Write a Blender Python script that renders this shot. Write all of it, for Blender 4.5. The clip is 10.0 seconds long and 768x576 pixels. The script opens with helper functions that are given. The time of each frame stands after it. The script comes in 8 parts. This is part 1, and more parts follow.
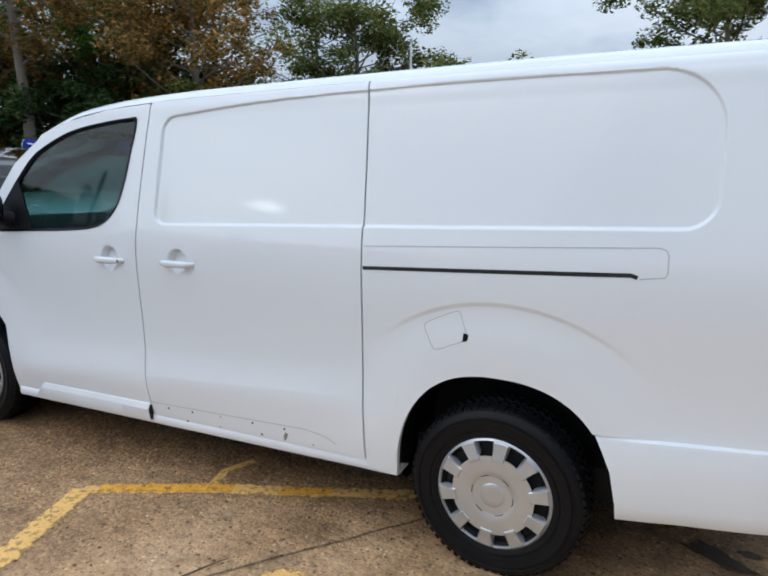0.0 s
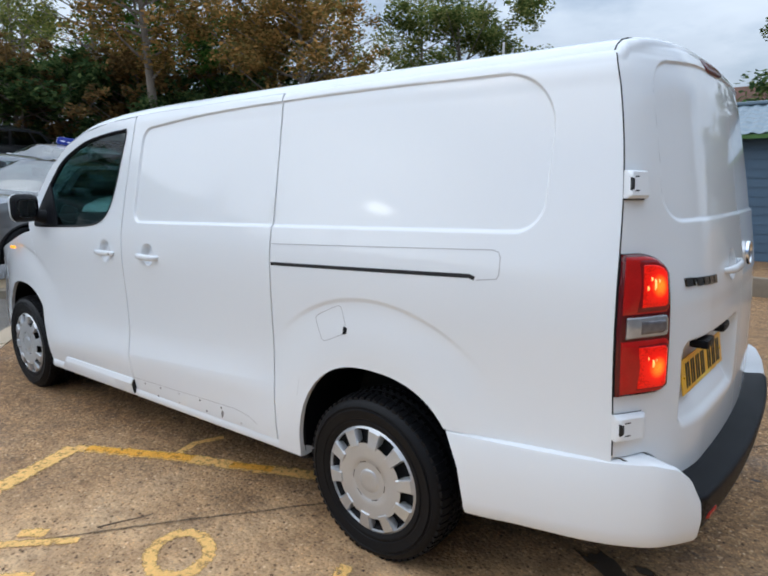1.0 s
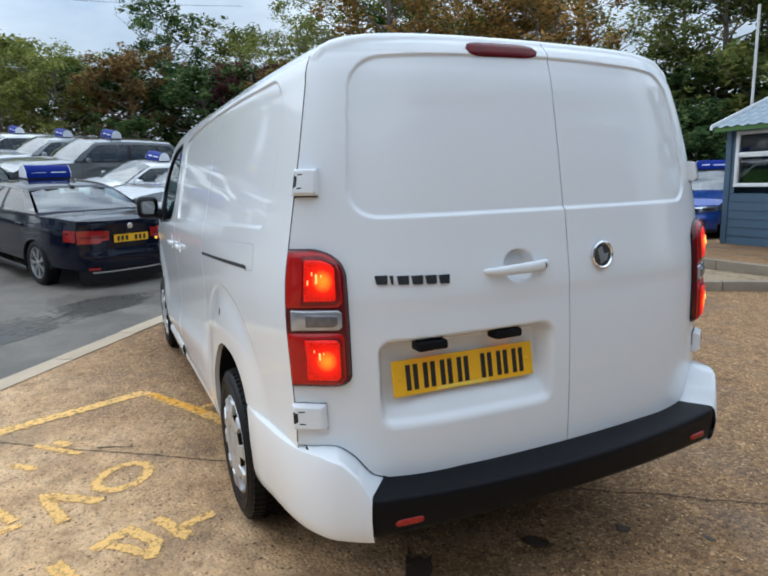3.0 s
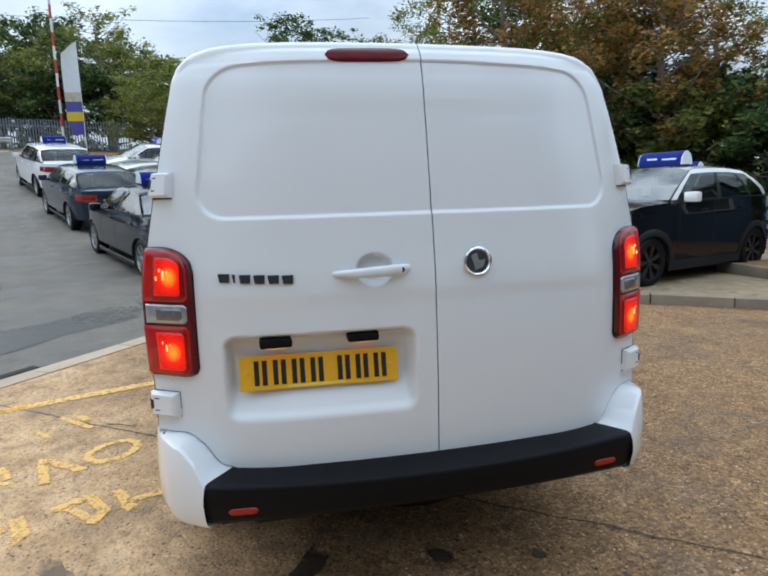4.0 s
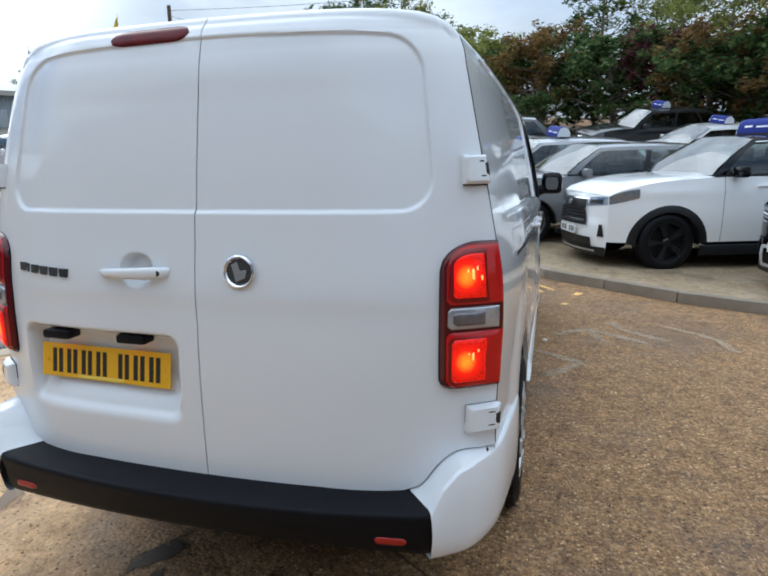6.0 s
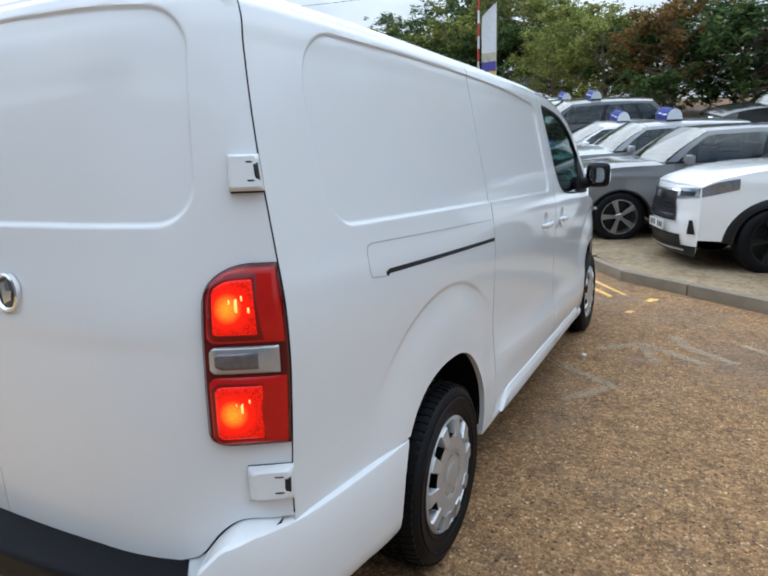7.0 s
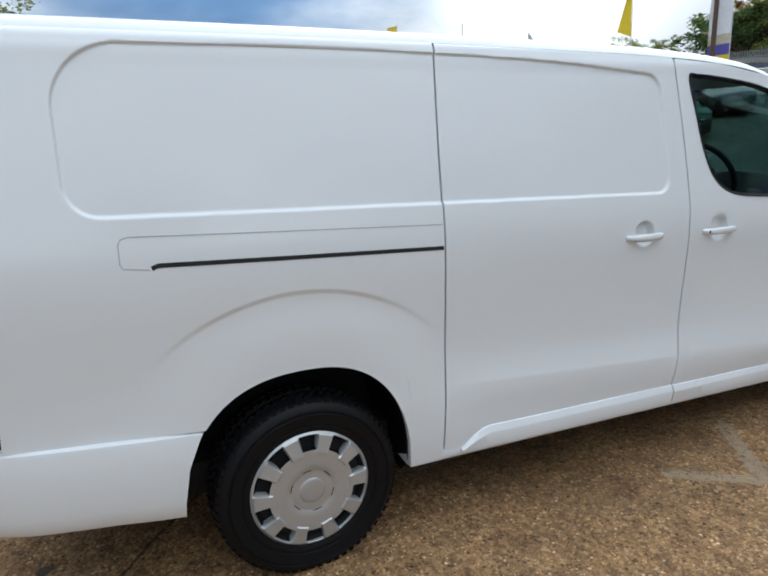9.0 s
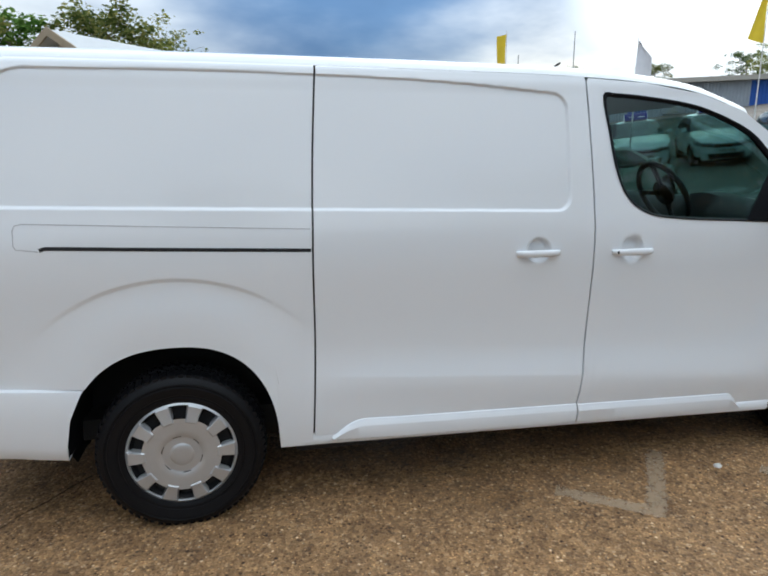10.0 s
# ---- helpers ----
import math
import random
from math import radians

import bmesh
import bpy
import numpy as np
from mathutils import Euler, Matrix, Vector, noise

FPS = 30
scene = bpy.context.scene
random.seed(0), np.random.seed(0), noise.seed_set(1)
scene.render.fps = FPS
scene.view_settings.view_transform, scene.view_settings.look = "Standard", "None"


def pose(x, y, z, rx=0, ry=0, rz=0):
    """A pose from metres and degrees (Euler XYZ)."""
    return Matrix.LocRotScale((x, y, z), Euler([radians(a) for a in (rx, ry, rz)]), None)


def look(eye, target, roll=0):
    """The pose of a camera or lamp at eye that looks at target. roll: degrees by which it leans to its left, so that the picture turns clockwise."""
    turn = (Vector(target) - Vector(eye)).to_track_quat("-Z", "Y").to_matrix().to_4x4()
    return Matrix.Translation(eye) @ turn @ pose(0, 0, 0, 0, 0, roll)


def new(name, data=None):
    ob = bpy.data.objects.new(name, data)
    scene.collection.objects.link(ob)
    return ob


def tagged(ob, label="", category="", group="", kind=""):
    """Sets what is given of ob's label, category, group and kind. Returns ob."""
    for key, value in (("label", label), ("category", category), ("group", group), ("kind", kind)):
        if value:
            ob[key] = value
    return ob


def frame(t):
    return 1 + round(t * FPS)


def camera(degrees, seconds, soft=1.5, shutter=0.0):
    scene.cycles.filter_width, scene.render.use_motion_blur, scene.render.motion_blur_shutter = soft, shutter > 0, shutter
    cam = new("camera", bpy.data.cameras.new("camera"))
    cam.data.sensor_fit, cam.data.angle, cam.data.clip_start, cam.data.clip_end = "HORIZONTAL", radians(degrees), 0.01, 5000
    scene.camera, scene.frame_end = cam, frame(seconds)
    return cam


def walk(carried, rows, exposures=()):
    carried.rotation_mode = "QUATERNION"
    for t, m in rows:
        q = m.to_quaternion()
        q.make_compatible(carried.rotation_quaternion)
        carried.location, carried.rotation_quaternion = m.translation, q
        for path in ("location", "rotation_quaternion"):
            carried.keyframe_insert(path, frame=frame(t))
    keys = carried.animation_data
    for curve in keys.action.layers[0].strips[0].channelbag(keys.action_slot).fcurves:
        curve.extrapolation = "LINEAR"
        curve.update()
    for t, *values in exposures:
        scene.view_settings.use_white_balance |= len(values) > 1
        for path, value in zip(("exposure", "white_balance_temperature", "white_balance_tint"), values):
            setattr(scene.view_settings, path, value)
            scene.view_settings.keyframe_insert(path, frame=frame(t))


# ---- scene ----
cam = camera(65.8, 10.0, soft=2.0)
PATH = [
    (0, (0.566, -2.969, 1.501), (-0.321, -1.213, 1.141), 0.2),
    (0.5, (0.985, -2.781, 1.514), (-0.09, -1.135, 1.149), -0.3),
    (1, (1.416, -2.627, 1.512), (0.191, -1.087, 1.155), 0.0),
    (1.5, (1.766, -2.369, 1.496), (0.375, -0.978, 1.134), -0.7),
    (2, (2.108, -2.072, 1.508), (0.579, -0.833, 1.151), -1.0),
    (2.5, (2.427, -1.768, 1.522), (0.766, -0.714, 1.16), -1.6),
    (2.7, (2.502, -1.609, 1.505), (0.78, -0.656, 1.147), -1.6),
    (3.8, (2.916, -0.748, 1.49), (1.019, -0.211, 1.154), -1.9),
    (4, (2.946, -0.558, 1.465), (1.019, -0.132, 1.141), -1.6),
    (4.5, (2.977, -0.164, 1.486), (1.018, 0.03, 1.131), -1.6),
    (5, (2.979, 0.287, 1.496), (1.016, 0.136, 1.145), -1.9),
    (5.5, (2.798, 0.667, 1.493), (0.865, 0.317, 1.116), -1.4),
    (5.7, (2.723, 0.811, 1.519), (0.807, 0.393, 1.127), -1.0),
    (6.8, (2.079, 1.589, 1.516), (0.311, 0.756, 1.09), -2.0),
    (7, (1.934, 1.703, 1.524), (0.208, 0.791, 1.092), -2.0),
    (7.5, (1.601, 2.003, 1.534), (0.122, 0.733, 1.086), -2.4),
    (8, (1.251, 2.243, 1.538), (-0.07, 0.814, 1.074), -0.6),
    (8.5, (0.901, 2.553, 1.53), (-0.064, 0.865, 1.062), -2.1),
    (9, (0.513, 2.813, 1.524), (-0.269, 1.03, 1.062), -2.0),
    (9.5, (0.08, 3.045, 1.55), (-0.538, 1.199, 1.092), -0.4),
    (10, (-0.332, 3.314, 1.527), (-0.75, 1.407, 1.093), -0.3),
]
walk(cam, [(t, look(eye, target, roll)) for t, eye, target, roll in PATH],
     [(0, -0.40, 5950, 8), (0.8, -0.30, 5950, 8), (1.5, -0.16, 5950, 7), (2.5, -0.14, 5950, 6), (4.0, -0.11, 5950, 5), (5.5, -0.12, 5950, 6), (7.0, 0.07, 6050, 6), (8.0, -0.02, 6350, 6), (10.0, -0.03, 6350, 6)])

# ---- world, sun, exposure ----
scene.view_settings.exposure = 0.0
SUN_AZ, SUN_EL, GLOW_EL = radians(-129.5), radians(34.0), radians(15.0)
world = bpy.data.worlds.new("overcast_sky")
scene.world = world
world.use_nodes = True
wn, wl = world.node_tree.nodes, world.node_tree.links
wn.clear()
w_out = wn.new("ShaderNodeOutputWorld")
w_bg = wn.new("ShaderNodeBackground")
w_sky = wn.new("ShaderNodeTexSky")
w_sky.sky_type, w_sky.sun_disc = "NISHITA", False
w_sky.sun_elevation, w_sky.sun_rotation = SUN_EL, radians(90) - SUN_AZ
w_sky.air_density, w_sky.dust_density = 1.0, 2.0
w_tc = wn.new("ShaderNodeTexCoord")
w_map = wn.new("ShaderNodeMapping")
w_map.inputs["Scale"].default_value = (1.0, 1.0, 2.6)
w_noise = wn.new("ShaderNodeTexNoise")
w_noise.inputs["Scale"].default_value, w_noise.inputs["Detail"].default_value = 2.2, 6.0
w_noise.inputs["Roughness"].default_value = 0.55
w_ramp = wn.new("ShaderNodeValToRGB")
w_ramp.color_ramp.elements[0].position, w_ramp.color_ramp.elements[1].position = 0.30, 0.54
w_tone = wn.new("ShaderNodeTexNoise")
w_tone.inputs["Scale"].default_value, w_tone.inputs["Detail"].default_value = 3.1, 5.0
w_cloud = wn.new("ShaderNodeValToRGB")
w_cloud.color_ramp.elements[0].position, w_cloud.color_ramp.elements[0].color = 0.34, (5.6, 6.2, 7.0, 1)
w_cloud.color_ramp.elements[1].position, w_cloud.color_ramp.elements[1].color = 0.62, (7.85, 8.4, 9.1, 1)
w_mix = wn.new("ShaderNodeMix")
w_mix.data_type = "RGBA"
wl.new(w_tc.outputs["Generated"], w_map.inputs["Vector"])
wl.new(w_map.outputs["Vector"], w_noise.inputs["Vector"])
wl.new(w_map.outputs["Vector"], w_tone.inputs["Vector"])
wl.new(w_noise.outputs["Fac"], w_ramp.inputs["Fac"])
wl.new(w_tone.outputs["Fac"], w_cloud.inputs["Fac"])
wl.new(w_ramp.outputs["Color"], w_mix.inputs[0])
wl.new(w_sky.outputs["Color"], w_mix.inputs[6])
wl.new(w_cloud.outputs["Color"], w_mix.inputs[7])
# an overcast sky is brighter overhead than at the horizon
w_sep = wn.new("ShaderNodeSeparateXYZ")
w_grad = wn.new("ShaderNodeMapRange")
w_grad.inputs["From Min"].default_value, w_grad.inputs["From Max"].default_value = 0.0, 1.0
w_grad.inputs["To Min"].default_value, w_grad.inputs["To Max"].default_value = 0.54, 2.2
w_mul = wn.new("ShaderNodeVectorMath")
w_mul.operation = "SCALE"
wl.new(w_tc.outputs["Generated"], w_sep.inputs[0])
wl.new(w_sep.outputs["Z"], w_grad.inputs["Value"])


def sky_spot(az, el, near, far, ragged, flat=1.0):
    """A soft-edged part of the sky round one direction: 1 inside, 0 outside."""
    d = Vector((math.cos(az) * math.cos(el), math.sin(az) * math.cos(el), math.sin(el)))
    sub, ln, rag, mr = (wn.new(k) for k in ("ShaderNodeVectorMath", "ShaderNodeVectorMath", "ShaderNodeMath", "ShaderNodeMapRange"))
    squash = wn.new("ShaderNodeVectorMath")
    sub.operation, squash.operation, ln.operation, rag.operation = "SUBTRACT", "MULTIPLY", "LENGTH", "MULTIPLY_ADD"
    sub.inputs[1].default_value = d
    squash.inputs[1].default_value = (1, 1, flat)
    wl.new(w_tc.outputs["Generated"], sub.inputs[0])
    wl.new(sub.outputs[0], squash.inputs[0])
    wl.new(squash.outputs[0], ln.inputs[0])
    wl.new(w_tone.outputs["Fac"], rag.inputs[0])
    rag.inputs[1].default_value = ragged
    wl.new(ln.outputs["Value"], rag.inputs[2])
    mr.interpolation_type = "SMOOTHSTEP"
    mr.inputs["From Min"].default_value, mr.inputs["From Max"].default_value = near + ragged / 2, far + ragged / 2
    mr.inputs["To Min"].default_value, mr.inputs["To Max"].default_value = 1.0, 0.0
    wl.new(rag.outputs[0], mr.inputs["Value"])
    return mr.outputs[0]


def sky_blend(kind, fac, base, colour):
    x = wn.new("ShaderNodeMix")
    x.data_type, x.blend_type = "RGBA", kind
    wl.new(fac, x.inputs[0])
    wl.new(base, x.inputs[6])
    x.inputs[7].default_value = (*colour, 1)
    return x.outputs[2]


# a blue-grey rain cloud, and beside it the thin bright cloud in front of the sun
w_col = sky_blend("MULTIPLY", sky_spot(radians(-99), radians(18), 0.16, 0.50, 0.50, 1.7), w_mix.outputs[2], (0.20, 0.34, 0.56))
w_col = sky_blend("ADD", sky_spot(SUN_AZ, GLOW_EL, 0.09, 0.24, 0.20), w_col, (7.0, 7.0, 6.8))
w_col = sky_blend("ADD", sky_spot(SUN_AZ, GLOW_EL, 0.0, 0.047, 0.03, 2.3), w_col, (56, 55, 51))
wl.new(w_col, w_mul.inputs[0])
wl.new(w_grad.outputs[0], w_mul.inputs["Scale"])
wl.new(w_mul.outputs[0], w_bg.inputs["Color"])
w_bg.inputs["Strength"].default_value = 0.14
wl.new(w_bg.outputs["Background"], w_out.inputs["Surface"])

sun = new("sun", bpy.data.lights.new("sun", "SUN"))
sun.data.energy, sun.data.angle, sun.data.color = 0.6, radians(60), (1.0, 0.98, 0.95)
sun.matrix_world = look((0, 0, 30), (-math.cos(SUN_AZ) * math.cos(SUN_EL) , -math.sin(SUN_AZ) * math.cos(SUN_EL), 30 - math.sin(SUN_EL)))

# ---- materials ----
MATS = {}


def mat(name, base, rough=0.5, metal=0.0, var=0.12, scale=6.0, fine=0.06, fscale=120.0, bump=0.0, bscale=80.0, coat=0.0,
        emit=None, power=0.0, rvar=0.08, island=0.0, obj_random=0.0, spec=0.5):
    """A principled surface with two scales of variation in colour, uneven roughness and fine relief."""
    if name in MATS:
        return MATS[name]
    m = bpy.data.materials.new(name)
    MATS[name] = m
    m.use_nodes = True
    n, l = m.node_tree.nodes, m.node_tree.links
    b = n["Principled BSDF"]
    tc = n.new("ShaderNodeTexCoord")
    big = n.new("ShaderNodeTexNoise")
    big.inputs["Scale"].default_value, big.inputs["Detail"].default_value = scale, 5
    small = n.new("ShaderNodeTexNoise")
    small.inputs["Scale"].default_value, small.inputs["Detail"].default_value = fscale, 3
    for t in (big, small):
        l.new(tc.outputs["Object"], t.inputs["Vector"])
    add = n.new("ShaderNodeMath")
    add.operation = "MULTIPLY_ADD"
    l.new(big.outputs["Fac"], add.inputs[0])
    add.inputs[1].default_value, add.inputs[2].default_value = 2 * var, 1 - var
    add2 = n.new("ShaderNodeMath")
    add2.operation = "MULTIPLY_ADD"
    l.new(small.outputs["Fac"], add2.inputs[0])
    add2.inputs[1].default_value = 2 * fine
    l.new(add.outputs[0], add2.inputs[2])
    last = add2
    for amount, kind in ((island, "Random Per Island"), (obj_random, "Random")):
        if amount:
            g = n.new("ShaderNodeNewGeometry" if kind != "Random" else "ShaderNodeObjectInfo")
            a = n.new("ShaderNodeMath")
            a.operation = "MULTIPLY_ADD"
            l.new(g.outputs[kind], a.inputs[0])
            a.inputs[1].default_value = 2 * amount
            l.new(last.outputs[0], a.inputs[2])
            last = a
    scale_c = n.new("ShaderNodeVectorMath")
    scale_c.operation = "SCALE"
    scale_c.inputs[0].default_value = base[:3]
    l.new(last.outputs[0], scale_c.inputs["Scale"])
    l.new(scale_c.outputs[0], b.inputs["Base Color"])
    r = n.new("ShaderNodeMath")
    r.operation = "MULTIPLY_ADD"
    l.new(big.outputs["Fac"], r.inputs[0])
    r.inputs[1].default_value, r.inputs[2].default_value = 2 * rvar, rough - rvar
    l.new(r.outputs[0], b.inputs["Roughness"])
    b.inputs["Metallic"].default_value = metal
    b.inputs["Specular IOR Level"].default_value = spec
    b.inputs["Coat Weight"].default_value = coat
    b.inputs["Coat Roughness"].default_value = 0.04
    if emit:
        b.inputs["Emission Color"].default_value, b.inputs["Emission Strength"].default_value = (*emit, 1), power
    if bump:
        t = n.new("ShaderNodeTexNoise")
        t.inputs["Scale"].default_value, t.inputs["Detail"].default_value = bscale, 4
        l.new(tc.outputs["Object"], t.inputs["Vector"])
        bp = n.new("ShaderNodeBump")
        bp.inputs["Strength"].default_value, bp.inputs["Distance"].default_value = bump, 0.01
        l.new(t.outputs["Fac"], bp.inputs["Height"])
        l.new(bp.outputs["Normal"], b.inputs["Normal"])
    return m


def glass_mat(name, tint, ior=1.5):
    """Thin window glass: a clear tint that lets light through, with mirror gloss by Fresnel."""
    if name in MATS:
        return MATS[name]
    m = bpy.data.materials.new(name)
    MATS[name] = m
    m.use_nodes = True
    n, l = m.node_tree.nodes, m.node_tree.links
    n.remove(n["Principled BSDF"])
    tr, gl, fr, mx = n.new("ShaderNodeBsdfTransparent"), n.new("ShaderNodeBsdfGlossy"), n.new("ShaderNodeLayerWeight"), n.new("ShaderNodeMixShader")
    pw, sc = n.new("ShaderNodeMath"), n.new("ShaderNodeMath")
    pw.operation, sc.operation = "POWER", "MULTIPLY_ADD"
    f0 = ((ior - 1) / (ior + 1)) ** 2
    pw.inputs[1].default_value, sc.inputs[1].default_value, sc.inputs[2].default_value = 5.0, 1 - f0, f0
    tr.inputs["Color"].default_value = (*tint, 1)
    gl.inputs["Roughness"].default_value = 0.015
    fr.inputs["Blend"].default_value = 0.5
    l.new(fr.outputs["Facing"], pw.inputs[0])
    l.new(pw.outputs[0], sc.inputs[0])
    l.new(sc.outputs[0], mx.inputs[0])
    l.new(tr.outputs[0], mx.inputs[1])
    l.new(gl.outputs[0], mx.inputs[2])
    l.new(mx.outputs[0], n["Material Output"].inputs["Surface"])
    return m




def facet(m, low, high, glow=False):
    """Uneven glow of a lamp's moulded reflector behind its lens."""
    n, l = m.node_tree.nodes, m.node_tree.links
    tc, v, r = n.new("ShaderNodeTexCoord"), n.new("ShaderNodeTexVoronoi"), n.new("ShaderNodeMapRange")
    v.inputs["Scale"].default_value = 190.0
    r.inputs["From Min"].default_value, r.inputs["From Max"].default_value = 0.1, 0.7
    r.inputs["To Min"].default_value, r.inputs["To Max"].default_value = high, low
    l.new(tc.outputs["Object"], v.inputs["Vector"])
    l.new(v.outputs["Distance"], r.inputs["Value"])
    if not glow:
        l.new(r.outputs[0], n["Principled BSDF"].inputs["Emission Strength"])
        return
    # hotter towards the bulb in the middle
    sub_, ln_, heat, up, col = (n.new(k) for k in ("ShaderNodeVectorMath", "ShaderNodeVectorMath", "ShaderNodeMapRange", "ShaderNodeMath", "ShaderNodeValToRGB"))
    sub_.operation, ln_.operation, up.operation = "MULTIPLY_ADD", "LENGTH", "MULTIPLY_ADD"
    sub_.inputs[1].default_value, sub_.inputs[2].default_value = (0, 1, 1), (0, -0.5, -0.5)
    heat.interpolation_type = "SMOOTHSTEP"
    heat.inputs["From Min"].default_value, heat.inputs["From Max"].default_value = 0.5, 0.02
    l.new(tc.outputs["Generated"], sub_.inputs[0])
    l.new(sub_.outputs[0], ln_.inputs[0])
    l.new(ln_.outputs["Value"], heat.inputs["Value"])
    l.new(heat.outputs[0], up.inputs[0])
    up.inputs[1].default_value = 1.1
    l.new(r.outputs[0], up.inputs[2])
    col.color_ramp.elements[0].color, col.color_ramp.elements[1].color = (1.0, 0.012, 0.003, 1), (1.0, 0.22, 0.012, 1)
    col.color_ramp.elements[0].position, col.color_ramp.elements[1].position = 0.45, 1.0
    l.new(heat.outputs[0], col.inputs["Fac"])
    l.new(col.outputs["Color"], n["Principled BSDF"].inputs["Emission Color"])
    l.new(up.outputs[0], n["Principled BSDF"].inputs["Emission Strength"])


WHITE = mat("white_van_paint", (0.78, 0.80, 0.82), 0.5, var=0.012, scale=1.5, fine=0.0, coat=1.0, rvar=0.0, spec=0.2)
WHITE.node_tree.nodes["Principled BSDF"].inputs["Coat Roughness"].default_value = 0.03
BLACK_PLASTIC = mat("black_plastic", (0.0045, 0.005, 0.0068), 0.42, spec=0.13, var=0.2, scale=8, fine=0.15, fscale=300, bump=0.25, bscale=500)
DARK_GAP = mat("dark_gap", (0.012, 0.012, 0.013), 0.8)
SEAM_GREY = mat("shadowed_seam", (0.42, 0.42, 0.43), 0.7)
RUBBER = mat("tyre_rubber", (0.0042, 0.0044, 0.0055), 0.52, var=0.3, scale=5, fine=0.2, fscale=60, bump=0.1, bscale=120, spec=0.2)
SILVER = mat("silver_wheel_trim", (0.50, 0.51, 0.52), 0.34, metal=0.55, var=0.1, scale=9, fine=0.04)
CHROME = mat("chrome", (0.75, 0.76, 0.78), 0.12, metal=1.0, var=0.03)
RED_LENS = mat("red_lamp_lens", (0.24, 0.004, 0.004), 0.10, var=0.35, scale=22, coat=0.25, spec=0.35, emit=(1.0, 0.012, 0.004), power=0.10)
RED_LIT = mat("lit_red_lamp", (0.40, 0.006, 0.003), 0.15, var=0.3, scale=40, spec=0.25, emit=(1.0, 0.016, 0.003), power=0.75)
RED_DARK = mat("dark_red_lamp_housing", (0.085, 0.003, 0.006), 0.15, coat=0.3, spec=0.3)
facet(RED_LIT, 0.34, 0.86, True)
facet(RED_LENS, 0.12, 0.17)
BULB = mat("lit_bulb", (0.9, 0.4, 0.2), 0.3, emit=(1.0, 0.40, 0.07), power=1.5)
CLEAR_LENS = mat("clear_lamp_lens", (0.40, 0.41, 0.43), 0.12, metal=0.5, var=0.35, scale=22, coat=1.0)
YELLOW_PLATE = mat("yellow_number_plate", (0.78, 0.42, 0.012), 0.35, var=0.06, scale=10)
INK = mat("black_ink", (0.012, 0.012, 0.012), 0.5)
CAB_DARK = mat("cab_trim", (0.022, 0.023, 0.026), 0.6, var=0.2, scale=8)
VAN_GLASS = glass_mat("van_window_glass", (0.23, 0.36, 0.35))
CAR_GLASS = glass_mat("car_window_glass", (0.36, 0.43, 0.43), 1.8)
SCREEN_GLASS = glass_mat("windscreen_glass", (0.55, 0.66, 0.64), 3.1)


